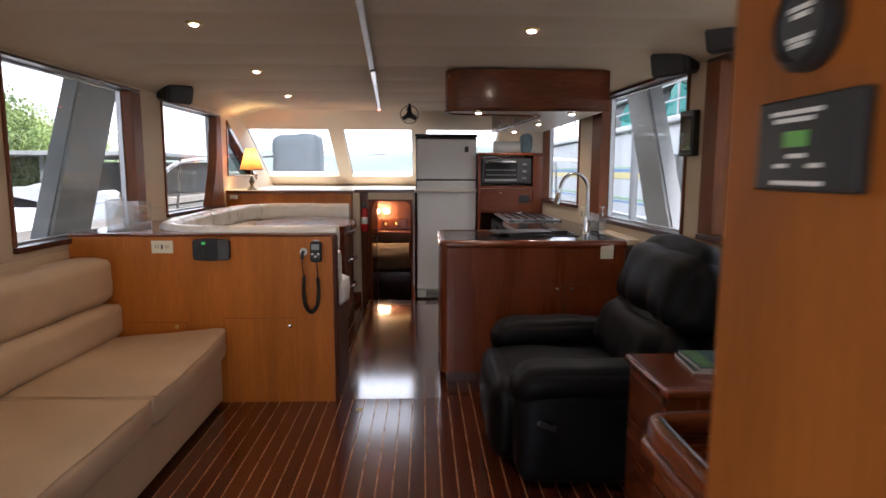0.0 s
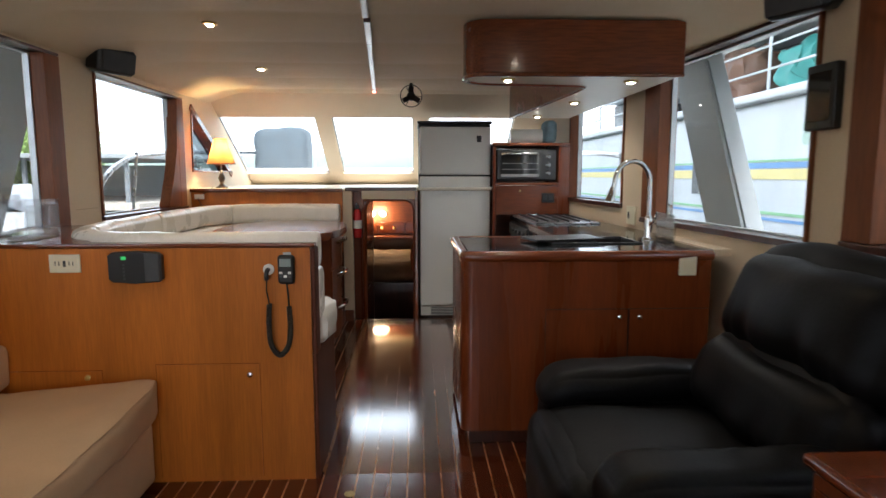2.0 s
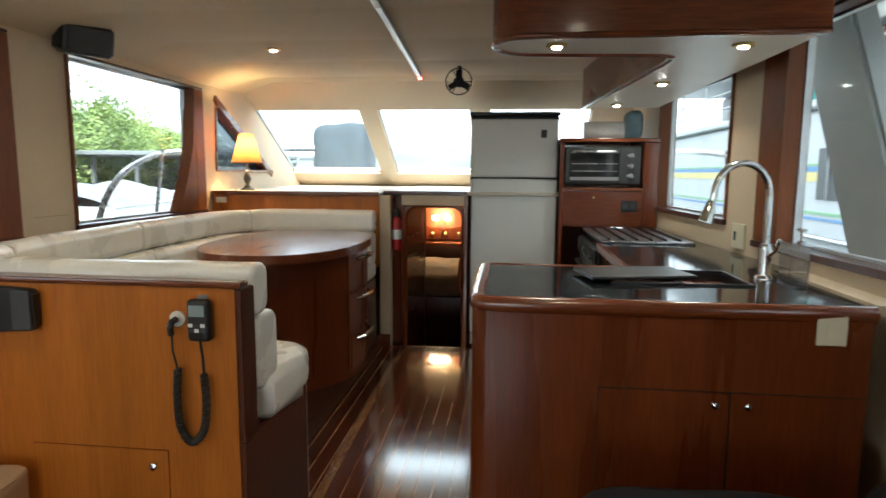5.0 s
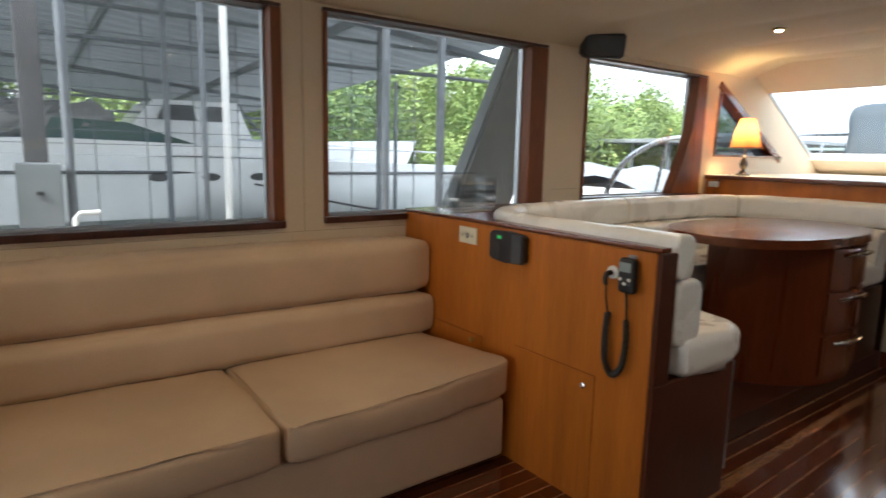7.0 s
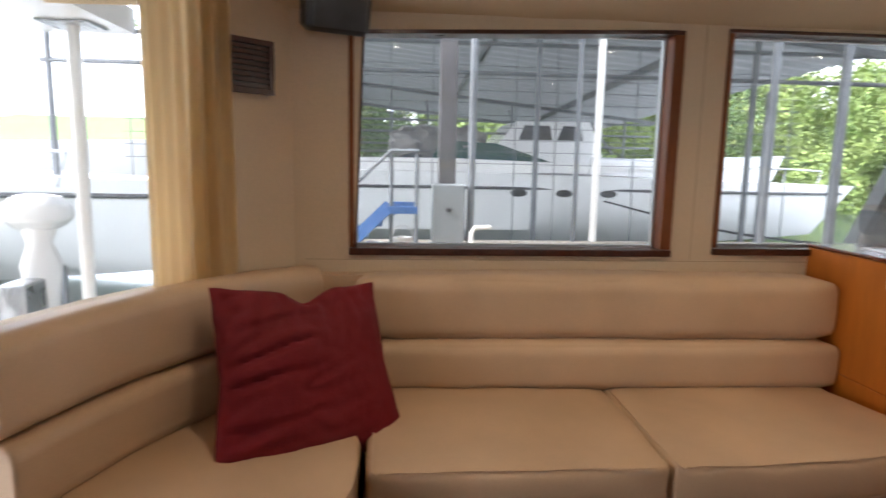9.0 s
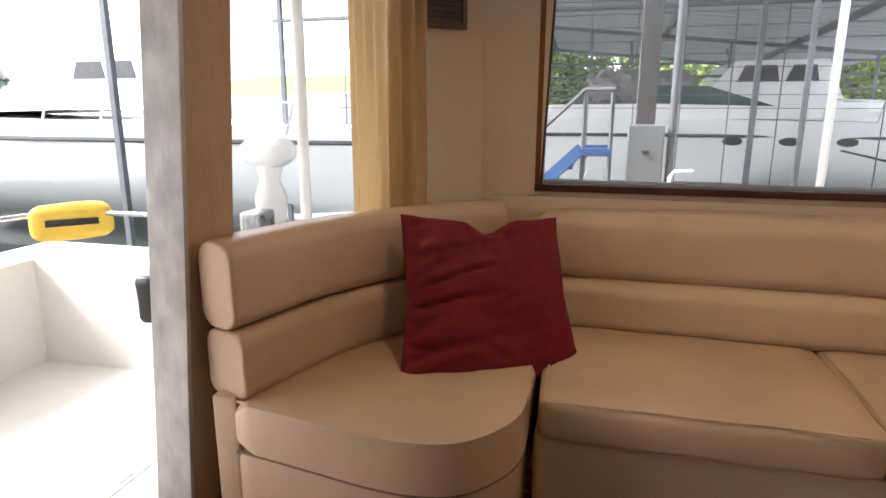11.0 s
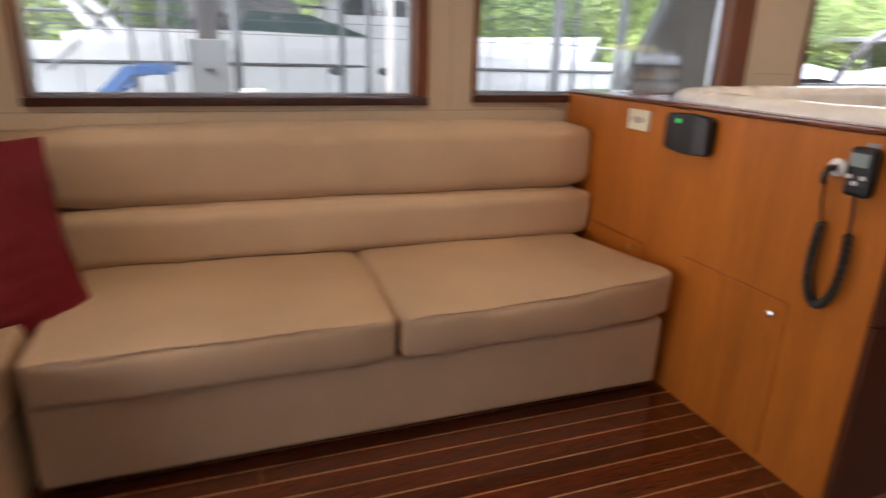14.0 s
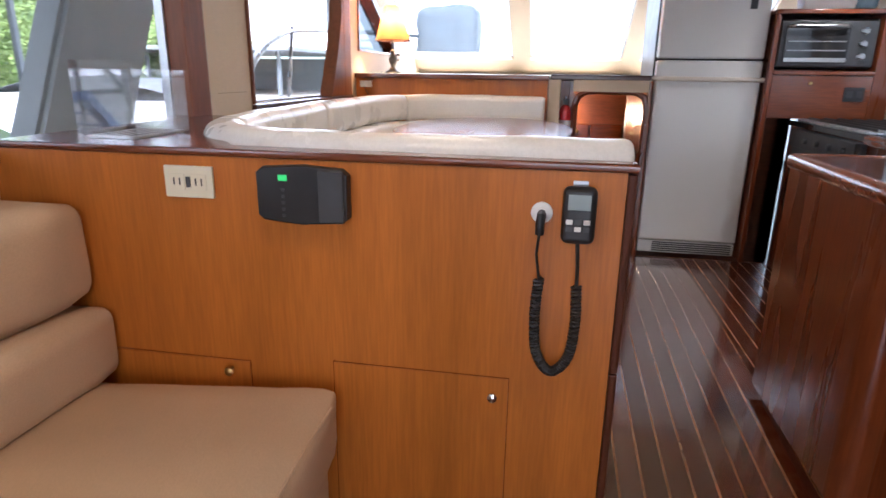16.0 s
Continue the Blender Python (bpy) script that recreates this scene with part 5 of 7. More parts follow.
part("shade_trim", tube([v for v in [(lx + 0.113 * (1 + 0.05 * math.cos(6 * a)) * math.cos(a), ly + 0.113 * (1 + 0.05 * math.cos(6 * a)) * math.sin(a), lz + 0.204) for a in [2 * math.pi * k / 36 for k in range(37)]]], 0.004, 6), DARKWOOD, lamp)
part("bulb", lathe([(0.001, 0), (0.018, 0.01), (0.022, 0.03), (0.001, 0.05)], (lx, ly, lz + 0.235), 12), glowing("lamp_bulb", (1.0, 0.70, 0.36), 16.0), lamp)
pl = new("lamp_light", bpy.data.lights.new("lamp_light", "POINT"))
pl.data.energy, pl.data.color, pl.data.shadow_soft_size = 2.6, (1.0, 0.74, 0.36), 0.03
pl.location = (lx, ly, lz + 0.33)
cord = solo("lamp_cord", tube(curve([(lx - 0.06, ly - 0.06, 1.15), (lx - 0.12, 6.18, 1.10), (lx - 0.16, 6.166, 1.06), (lx - 0.13, 6.168, 1.00)], 6), 0.003, 6), BLACKPLASTIC, "thin black lamp cord", "cord")
note = solo("paper_note", rbox(-1.44, -1.36, 6.164, 6.168, 1.055, 1.095, 0.001), WHITEPLASTIC, "small white paper note on the dash cabinet", "note")

fan = thing("cabin_fan", (0.36, 6.02, 1.80), "small black cage fan hanging from the headliner", "fan")
fc = Vector((0.36, 5.98, 1.875))
part("mount", tube([(0.36, 6.03, 1.985), (0.36, 6.03, 1.93), (0.36, 6.02, 1.875)], 0.014, 8), BLACKPLASTIC, fan)
part("motor", turned(lathe([(0.001, -0.05), (0.034, -0.045), (0.036, 0.0), (0.020, 0.014), (0.001, 0.016)], (0, 0, 0), 14), Matrix.Translation(fc) @ Matrix.Rotation(math.pi / 2, 4, "X")), BLACKPLASTIC, fan)
ring = [fc + Vector((0.085 * math.cos(2 * math.pi * k / 28), -0.012, 0.085 * math.sin(2 * math.pi * k / 28))) for k in range(29)]
part("guard_ring", tube(ring, 0.004, 6), BLACKPLASTIC, fan)
for k in range(3):
    a = radians(90 + 120 * k)
    bl = B()
    box(bl, 0.02, 0.075, -0.002, 0.002, -0.022, 0.022)
    turned(bl, Matrix.Translation(fc) @ Matrix.Rotation(-a, 4, "Y") @ Matrix.Rotation(radians(28), 4, "X"))
    part("blade", bl, BLACKPLASTIC, fan)
    part("guard_bar", tube([fc + Vector((0.03 * math.cos(a + 0.5), -0.016, 0.03 * math.sin(a + 0.5))), fc + Vector((0.085 * math.cos(a + 0.5), -0.012, 0.085 * math.sin(a + 0.5)))], 0.003, 5), BLACKPLASTIC, fan)

rail = thing("ceiling_rail", (0.15, 4.4, 1.96), "slim aluminium rail under the headliner with a red lamp", "rail")
part("rail_bar", turned(rbox(-0.014, 0.014, 0, 1.75, 0, 0.022, 0.004), pose(0.262, 2.22, 1.962, 0, 0, 3.0)), ALU, rail)
part("rail_bar", turned(rbox(-0.016, 0.016, 0, 0.50, 0, 0.024, 0.004), pose(0.172, 4.03, 1.960, 0, 0, 3.2)), DARKWOOD, rail)
part("rail_bar", turned(rbox(-0.014, 0.014, 0, 1.85, 0, 0.022, 0.004), pose(0.144, 4.53, 1.962, 0, 0, 3.2)), ALU, rail)
part("end_lamp", rbox(0.026, 0.052, 6.38, 6.40, 1.955, 1.975, 0.003), REDLED, rail, "tiny red lamp")


def speaker(m, label):
    s = thing("loudspeaker", m.translation, label, "loudspeaker", group="cabin loudspeakers")
    pts = [(-0.125, -0.055), (-0.10, -0.075), (0.10, -0.075), (0.125, -0.055), (0.125, 0.055), (0.10, 0.075), (-0.10, 0.075), (-0.125, 0.055)]
    bm = prism(pts, 0, 0.13, r=0.032, seg=4)
    part("case", turned(bm, m @ Matrix.Rotation(math.pi / 2, 4, "X")), BLACKPLASTIC, s)
    part("grille", turned(rbox(-0.10, 0.10, -0.138, -0.131, -0.055, 0.055, 0.003), m), DARKGREY, s)
    part("bracket", turned(rbox(-0.03, 0.03, 0.0, 0.03, -0.01, 0.09, 0.004), m), BLACKPLASTIC, s)


speaker(pose(-1.42, 4.80, 1.925, 12, 0, 62), "black loudspeaker under the headliner by the windows")
speaker(pose(1.90, 3.42, 1.935, 12, 0, -62), "black loudspeaker under the headliner by the windows")
speaker(pose(1.93, 2.85, 1.96, 12, 0, -62), "black loudspeaker under the headliner by the windows")
speaker(pose(-1.40, 1.40, 1.875, 14, 0, 112), "black loudspeaker in the after corner")

vent = thing("vent_grille", (-1.38, 1.1, 1.55), "dark wooden louvred vent grille on the after bulkhead", "vent")
vm = along((-1.270, 1.012), (-1.435, 1.185))
wv = 0.215
bm = B()
for q in ((0, wv, 1.555, 1.575), (0, wv, 1.735, 1.755), (0, 0.02, 1.575, 1.735), (wv - 0.02, wv, 1.575, 1.735)):
    box(bm, q[0], q[1], -0.022, 0.0, q[2], q[3])
part("frame", turned(bm, vm), DARKWOOD, vent)
for k in range(8):
    bl = B()
    box(bl, 0.02, wv - 0.02, -0.014, -0.004, 1.578 + 0.02 * k, 1.590 + 0.02 * k)
    part("slat", turned(bl, vm), DARKWOOD, vent)
part("backing", turned(box(B(), 0.02, wv - 0.02, -0.003, 0.0, 1.575, 1.735), vm), BLACKPLASTIC, vent)

# gathered curtain at the after window
def curtain(path, z0, z1, folds, depth):
    bm = B()
    pts = curve(path, 30)
    low, mid, high = [], [], []
    for i, p in enumerate(pts):
        d = (pts[min(i + 1, len(pts) - 1)] - pts[max(i - 1, 0)]).normalized()
        nrm = Vector((d.y, -d.x, 0))
        s = i / (len(pts) - 1)
        o = depth * math.sin(2 * math.pi * folds * s + 0.6 * math.sin(5 * s))
        low.append(bm.verts.new(p + nrm * (o * 1.2) + Vector((0, 0, z0))))
        mid.append(bm.verts.new(p + nrm * (o * 1.0 + 0.004 * noise.noise(p * 9)) + Vector((0, 0, (z0 + z1) / 2))))
        high.append(bm.verts.new(p + nrm * (o * 0.7) + Vector((0, 0, z1))))
    for a, b in ((low, mid), (mid, high)):
        for i in range(len(pts) - 1):
            bm.faces.new((a[i], a[i + 1], b[i + 1], b[i]))
    bmesh.ops.solidify(bm, geom=bm.faces[:], thickness=0.003)
    return bm


cn, cln = CURTAIN.node_tree.nodes, CURTAIN.node_tree.links
ct = cn.new("ShaderNodeBsdfTranslucent")
ct.inputs[0].default_value = (0.95, 0.84, 0.62, 1)
cmx = cn.new("ShaderNodeMixShader")
cmx.inputs[0].default_value = 0.6
cln.new(cn["Principled BSDF"].outputs[0], cmx.inputs[1])
cln.new(ct.outputs[0], cmx.inputs[2])
cln.new(cmx.outputs[0], cn["Material Output"].inputs[0])
solo("curtain", curtain([(-1.01, 0.845), (-1.13, 0.930), (-1.27, 1.050)], 0.70, 1.95, 6.5, 0.020), CURTAIN, "striped gold curtain gathered beside the after window", "curtain", angle=70)
solo("curtain_pelmet", strip([p + Vector((0.03, 0.05, 0)) for p in aft_all[4:22]], 1.935, 1.965, 0.03), DARKWOOD, "dark wooden curtain pelmet over the after window", "pelmet")
seam = material("wall_seam", (0.40, 0.30, 0.20), 0.8)
bm = box(B(), XL, XL + 0.0015, 1.275, 3.486, 0.898, 0.9005)
box(bm, XL, XL + 0.0015, 2.944, 2.9465, 0.9005, 1.90)
box(bm, XL, XL + 0.0015, 4.52, 4.74, 1.06, 1.0625)
part("trim_wall_seams", bm, seam, kind="structure", label="fine seams of the wall covering")
# raked forward jamb of the third west window
bm = B()
q = [(5.985, 1.846), (5.985, 1.008), (5.74, 1.008), (5.78, 1.08), (5.87, 1.26), (5.945, 1.46), (5.965, 1.66)]
v0 = [bm.verts.new((XL + 0.010, y, z)) for y, z in q]
v1 = [bm.verts.new((XL - 0.068, y, z)) for y, z in q]
bm.faces.new(v0)
bm.faces.new(v1[::-1])
for i in range(len(q)):
    bm.faces.new((v0[i], v0[(i + 1) % len(q)], v1[(i + 1) % len(q)], v1[i]))
part("trim_raked_jamb", bm, JAMB, kind="structure", label="raked dark wood jamb of a side window")

# thermostat display on the east side, gauges on the door column
th = thing("wall_display", (1.93, 3.33, 1.42), "black wall-mounted display with a glossy screen", "display")
tm = Matrix.Translation((XR(3.33) - 0.0, 3.33, 1.55)) @ Matrix.Rotation(math.atan(-0.07) * -1, 4, "Z")
part("case", turned(rbox(-0.04, -0.002, -0.075, 0.075, -0.13, 0.11, 0.008, 3), tm), BLACKPLASTIC, th)
part("screen", turned(rbox(-0.043, -0.0405, -0.055, 0.055, -0.10, 0.08, 0.002), tm), OVENGLASS, th, "dark glossy screen")
gx = 0.7995
g1 = thing("round_gauge", (gx, 0.610, 1.41), "round black gauge on the door column", "gauge")
part("bezel", turned(lathe([(0.038, 0), (0.038, 0.012), (0.031, 0.016), (0.031, 0.010)], (0, 0, 0), 28), Matrix.Translation((gx, 0.610, 1.450)) @ Matrix.Rotation(-math.pi / 2, 4, "Y")), BLACKPLASTIC, g1)
part("dial", turned(lathe([(0.001, 0.010), (0.030, 0.010), (0.030, 0.012), (0.001, 0.012)], (0, 0, 0), 28), Matrix.Translation((gx, 0.610, 1.450)) @ Matrix.Rotation(-math.pi / 2, 4, "Y")), DARKGREY, g1)
for k, (y, z, ln2) in enumerate(((0.610, 1.462, 0.03), (0.610, 1.456, 0.022), (0.610, 1.438, 0.03), (0.610, 1.433, 0.022))):
    part("mark", box(B(), gx - 0.0132, gx - 0.0122, y - ln2 / 2, y + ln2 / 2, z - 0.002, z + 0.002), WHITEPLASTIC, g1)
g2 = thing("monitor_panel", (gx, 0.599, 1.316), "black square monitor panel with a green display on the door column", "control panel")
part("case", rbox(gx - 0.012, gx, 0.534, 0.661, 1.316, 1.392, 0.003), BLACKPLASTIC, g2)
part("display", rbox(gx - 0.0138, gx - 0.0122, 0.589, 0.619, 1.352, 1.365, 0.001), material("lcd_green", (0.14, 0.42, 0.08), 0.3), g2, "green display")
for y0, y1, z in ((0.574, 0.639, 1.380), (0.584, 0.634, 1.374), (0.591, 0.614, 1.345), (0.571, 0.587, 1.337), (0.614, 0.631, 1.337), (0.569, 0.634, 1.323)):
    part("print_bar", box(B(), gx - 0.0132, gx - 0.0121, y0, y1, z - 0.0018, z + 0.0018), WHITEPLASTIC, g2)

sp = thing("switch_plate", (XR(5.0), 5.0, 0.92), "ivory switch plate on the cabin side by the sink", "outlet")
sm2 = Matrix.Translation((XR(5.0), 5.0, 0.99)) @ Matrix.Rotation(math.atan(0.07), 4, "Z")
part("plate", turned(rbox(-0.012, -0.001, -0.065, 0.065, -0.06, 0.06, 0.003), sm2), IVORY, sp)
part("rocker", turned(rbox(-0.016, -0.0125, 0.015, 0.035, -0.022, 0.022, 0.002), sm2), DARKGREY, sp)

# splash guard by the sink
solo("splash_guard", box(B(), 1.60, 1.605, 3.86, 4.06, 0.909, 1.07), ACRYLIC, "clear acrylic splash guard on the worktop", "splash guard")

# ---------------------------------------------------------------- outside: water, docks, roof, boats, trees
WATERM = material("lake_water", (0.05, 0.07, 0.06), 0.12, vary=0.3, scale=0.3, bump=0.25, bump_scale=2.5)
GRASS = material("bank_grass", (0.10, 0.16, 0.035), 0.9, vary=0.4, scale=0.6, bump=0.3, bump_scale=6)
# galvanised sheet, its grey lowered to carry the unlit look of the underside
ROOFM = material("unlit_roof_sheet", (0.19, 0.20, 0.205), 0.5, vary=0.08, scale=0.8)
PLANKDOCK = material("dock_boards", (0.34, 0.30, 0.25), 0.8, vary=0.2, scale=3, stretch=(6, 0.5, 1), grain=0.15, bump_scale=30)
STRUTM = material("grey_strut_paint", (0.21, 0.225, 0.23), 0.4, vary=0.08, scale=3)
LEAF = material("leaf_green", (0.22, 0.28, 0.075), 0.6, vary=0.5, scale=0.9, second=(0.06, 0.12, 0.018))
LEAF2 = material("leaf_green_dark", (0.085, 0.135, 0.045), 0.6, vary=0.5, scale=0.9, second=(0.035, 0.07, 0.022))
FARM = material("far_woods", (0.13, 0.17, 0.14), 0.9, vary=0.3, scale=0.05)
BARK = material("bark", (0.12, 0.09, 0.06), 0.9, vary=0.3, scale=4, bump=0.4, bump_scale=20)

part("water", box(B(), -400, 400, -400, 400, -1.2, -0.75), WATERM, kind="structure", label="calm grey-green lake water")
# near bank to the west
bm = B()
rows = []
for i in range(13):
    x = -24 - i * 8
    rows.append([bm.verts.new((x, -70 + j * 9, -0.9 + 0.8 * min(i, 3) + 0.14 * i * i * 0.35 + 0.5 * noise.noise(Vector((i * 0.7, j * 0.5, 0))))) for j in range(25)])
for i in range(12):
    for j in range(24):
        bm.faces.new((rows[i][j], rows[i][j + 1], rows[i + 1][j + 1], rows[i + 1][j]))
part("ground", bm, GRASS, kind="structure", label="grassy lake bank", angle=80)
bm = B()
rows = []
for i in range(6):
    y = 130 + i * 14
    rows.append([bm.verts.new((-160 + j * 16, y, -0.9 + 3.0 * i * (0.6 + 0.4 * noise.noise(Vector((j * 0.3, 3, 0)))))) for j in range(21)])
for i in range(5):
    for j in range(20):
        bm.faces.new((rows[i][j], rows[i][j + 1], rows[i + 1][j + 1], rows[i + 1][j]))
part("ground_far_shore", bm, FARM, kind="structure", label="far wooded shore", angle=80)


def tree(x, y, z, h, spread, leaf, seed, leaves=1500):
    rnd = random.Random(seed)
    t = thing("tree", (x, y, z), "leafy green tree on the lake bank", "tree", group="bank trees")
    trunk = [(x, y, z - 0.3), (x + 0.1 * h * rnd.uniform(-0.3, 0.3), y, z + 0.3 * h), (x + 0.1 * h * rnd.uniform(-0.5, 0.5), y + 0.3, z + 0.75 * h)]
    bm = tube(trunk, 0.2, 7, radii=[0.03 * h, 0.02 * h, 0.006 * h])
    for k in range(5):
        a = rnd.uniform(0, 6.28)
        zz = z + h * rnd.uniform(0.3, 0.65)
        tube([(x, y, zz), (x + math.cos(a) * spread * 0.4, y + math.sin(a) * spread * 0.4, zz + 0.12 * h), (x + math.cos(a) * spread * 0.7, y + math.sin(a) * spread * 0.7, zz + 0.2 * h)], 0.1, 5, bm, [0.01 * h, 0.006 * h, 0.003 * h])
    part("trunk", bm, BARK, t)
    lumps = []
    for k in range(12):
        a = rnd.uniform(0, 6.28)
        r = spread * rnd.uniform(0.15, 0.75)
        lumps.append((Vector((x + r * math.cos(a), y + r * math.sin(a), z + h * rnd.uniform(0.28, 0.95))), spread * rnd.uniform(0.25, 0.5)))
    vs, fs = [], []
    o = origin[t]
    for k in range(leaves):
        c, r = lumps[k % len(lumps)]
        d = Vector((rnd.gauss(0, 1), rnd.gauss(0, 1), rnd.gauss(0, 0.8))).normalized() * r * rnd.uniform(0.6, 1.05)
        p = c + d - o
        s = rnd.uniform(0.045, 0.10) * (spread / 3.5)
        u = Vector((rnd.uniform(-1, 1), rnd.uniform(-1, 1), rnd.uniform(-1, 1))).normalized()
        w = u.orthogonal().normalized()
        i = len(vs)
        vs += [p - u * s, p + w * s * 0.7, p + u * s, p - w * s * 0.7]
        fs.append((i, i + 1, i + 2, i + 3))
    me = bpy.data.meshes.new("crown")
    me.from_pydata([tuple(v) for v in vs], [], fs)
    me.materials.append(leaf)
    cr = new("crown", me)
    cr.parent = t
    return t


protos = [tree(-30, 4, 0.9, 9, 4.2, LEAF, 1, 10500), tree(-33, 12, -1.6, 11, 5.0, LEAF, 2, 10500), tree(-31, 20, -0.8, 8, 3.6, LEAF2, 3, 9500)]
rnd = random.Random(9)
for k in range(24):
    y = -26 + k * 3.0 + rnd.uniform(-1, 1)
    x = -29 - rnd.uniform(0, 9)
    if y > -8:
        copy_thing(protos[k % 3], pose(x, y, 0.3 + (-29 - x) * 0.14 - 3.2 * (y > 6), 0, 0, rnd.uniform(0, 360)))
for k in range(12):
    y = 30 + k * 4.5
    copy_thing(protos[(k + 1) % 3], pose(-34 - rnd.uniform(0, 22), y, -2.4, 0, 0, rnd.uniform(0, 360)))
for k in range(16):
    y = -24 + 4.2 * k + rnd.uniform(-1, 1)
    if -10 < y < 8:
        copy_thing(protos[k % 3], pose(-44 - rnd.uniform(0, 8), y, 4.2, 0, 0, rnd.uniform(0, 360)))

for k in range(26):
    y = -24 + 3.1 * k + rnd.uniform(-1, 1)
    if y > -7:
        copy_thing(protos[k % 3], pose(-27 - rnd.uniform(0, 5), y, -3.6 - 1.6 * (y > 6), 0, 0, rnd.uniform(0, 360)))

# covered dock to the west: roof sheet, beams, posts, cables


def roof_z(x, y=8.4):
    return 2.4 + (x + 20) * 0.04 + 0.105 * (8.4 - y)


dock = thing("boat_shed", (-10, 0, -0.6), "steel-framed covered dock with a roof sheet darkened as unlit", "boat shed")
bm = B()
n = 40
for k in range(n):
    xa, xb = -20 + 17.2 * k / n, -20 + 17.2 * (k + 0.5) / n
    xc = -20 + 17.2 * (k + 1) / n
    for p, q, dz0, dz1 in ((xa, xb, 0, 0.025), (xb, xc, 0.025, 0)):
        f = [bm.verts.new(v) for v in ((p, -2.6, roof_z(p, -2.6) + dz0), (q, -2.6, roof_z(q, -2.6) + dz1), (q, 8.4, roof_z(q) + dz1), (p, 8.4, roof_z(p) + dz0))]
        bm.faces.new(f)
bmesh.ops.solidify(bm, geom=bm.faces[:], thickness=0.01)
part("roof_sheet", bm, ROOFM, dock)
for k in range(4):
    y = -2.5 + 2.83 * k
    bm = B()
    f = [(-20, roof_z(-20, y) - 0.17), (-2.8, roof_z(-2.8, y) - 0.17), (-2.8, roof_z(-2.8, y) - 0.03), (-20, roof_z(-20, y) - 0.03)]
    v0 = [bm.verts.new((a, y, b)) for a, b in f]
    v1 = [bm.verts.new((a, y + 0.07, b)) for a, b in f]
    bm.faces.new(v0)
    bm.faces.new(v1[::-1])
    for i in range(4):
        bm.faces.new((v0[i], v0[(i + 1) % 4], v1[(i + 1) % 4], v1[i]))
    part("beam", bm, GALV, dock)
for x in (-18.5, -14.5, -6.5, -3.6):
    part("purlin", tube([(x, -2.6, roof_z(x, -2.6) - 0.22), (x, 8.4, roof_z(x) - 0.22)], 0.06, 4), GALV, dock)
for x, y in ((-3.6, -2.5), (-3.6, 5.2), (-6.5, -2.4), (-6.5, 3.4), (-6.5, 6.2), (-14.5, -2.4), (-14.5, 1.5), (-14.5, 4.6), (-14.5, 7.6), (-18.5, -2.4), (-18.5, -1), (-18.5, 3), (-18.5, 7.5), (-6.0, 8.2), (-9.5, 8.3), (-18.5, 5.4)):
    part("post", rbox(x - 0.030, x + 0.030, y - 0.030, y + 0.030, -0.9, roof_z(x, y) - 0.17, 0.006), GALV, dock)
for k in range(13):
    z = 0.75 + 0.14 * k
    x = -18.5
    part("cable", tube([(x + 0.06, -2.5, z), (x + 0.06, 3.2, z - 0.02)], 0.014, 4), GALV, dock)
for x, z in ((-18.5, 1.6), (-18.5, 1.15), (-14.5, 2.05), (-14.5, 1.75), (-6.5, 2.75), (-6.5, 2.4), (-14.5, 2.35)):
    part("pipe", tube([(x, -2.5, z), (x, 8.3, z)], 0.03, 6), GALV, dock)
for k in range(9):
    y = -2.4 + 1.3 * k
    part("cable", tube([(-18.4, y, -0.5), (-18.4, y, roof_z(-18.4, y) - 0.15)], 0.02, 4), GALV, dock)
for k in range(5):
    part("brace", tube([(-14.5, -2.3 + 2.4 * k, 1.6), (-16.6, -2.3 + 2.4 * k, roof_z(-16.6, -2.3 + 2.4 * k) - 0.1)], 0.035, 5), GALV, dock)

for k in range(17):
    y = -2.4 + 0.66 * k
    part("cable", tube([(-8.6, y, -0.4), (-8.6, y, roof_z(-8.6, y) - 0.05)], 0.010, 4), GALV, dock)
for k in range(9):
    z = 1.30 + 0.19 * k
    part("cable", tube([(-8.58, -2.5, z), (-8.58, 8.3, z - 0.02)], 0.007, 4), GALV, dock)
fing = thing("dock_walkway", (-3.0, 0, -0.9), "weathered board walkway of the dock", "dock")
for k in range(26):
    y = 0.6 + 0.40 * k
    part("board", rbox(-3.9, -2.75, y, y + 0.39, 0.62, 0.67, 0.004), PLANKDOCK, fing)
for x in (-3.8, -2.9):
    part("bearer", box(B(), x - 0.05, x + 0.05, 0.6, 11.0, 0.45, 0.618), PLANKDOCK, fing)
for k in range(6):
    part("pile", tube([(-3.35, 1.2 + 1.9 * k, -1.0), (-3.35, 1.2 + 1.9 * k, 0.615)], 0.10, 10), GALV, fing)
# steel column with its meter box
pc = thing("power_post", (-3.2, 2.0, 0.671), "grey steel post with a power box", "post")
part("column", rbox(-3.30, -3.19, 1.95, 2.07, 0.671, 3.62, 0.006), material("dark_steel_post", (0.06, 0.055, 0.055), 0.6, vary=0.25, scale=6), pc)
part("pipe", tube([(-3.1, 2.17, 0.671), (-3.1, 2.17, 3.62)], 0.026, 10), GALV, pc)
part("power_box", rbox(-3.18, -3.02, 1.90, 2.12, 0.70, 1.16, 0.012), STRUTM, pc, "grey power box")
part("box_lock", lathe([(0.02, 0), (0.02, 0.02)], (-3.02, 2.01, 0.98), 10), BLACKPLASTIC, pc)
poleset = thing("lift_poles", (-3.85, 3.2, 0.671), "pair of thin steel lift poles on the dock", "pole", group="dock poles")
part("pole", tube([(-3.85, 3.13, 0.671), (-3.85, 3.13, 3.5)], 0.022, 8), GALV, poleset)
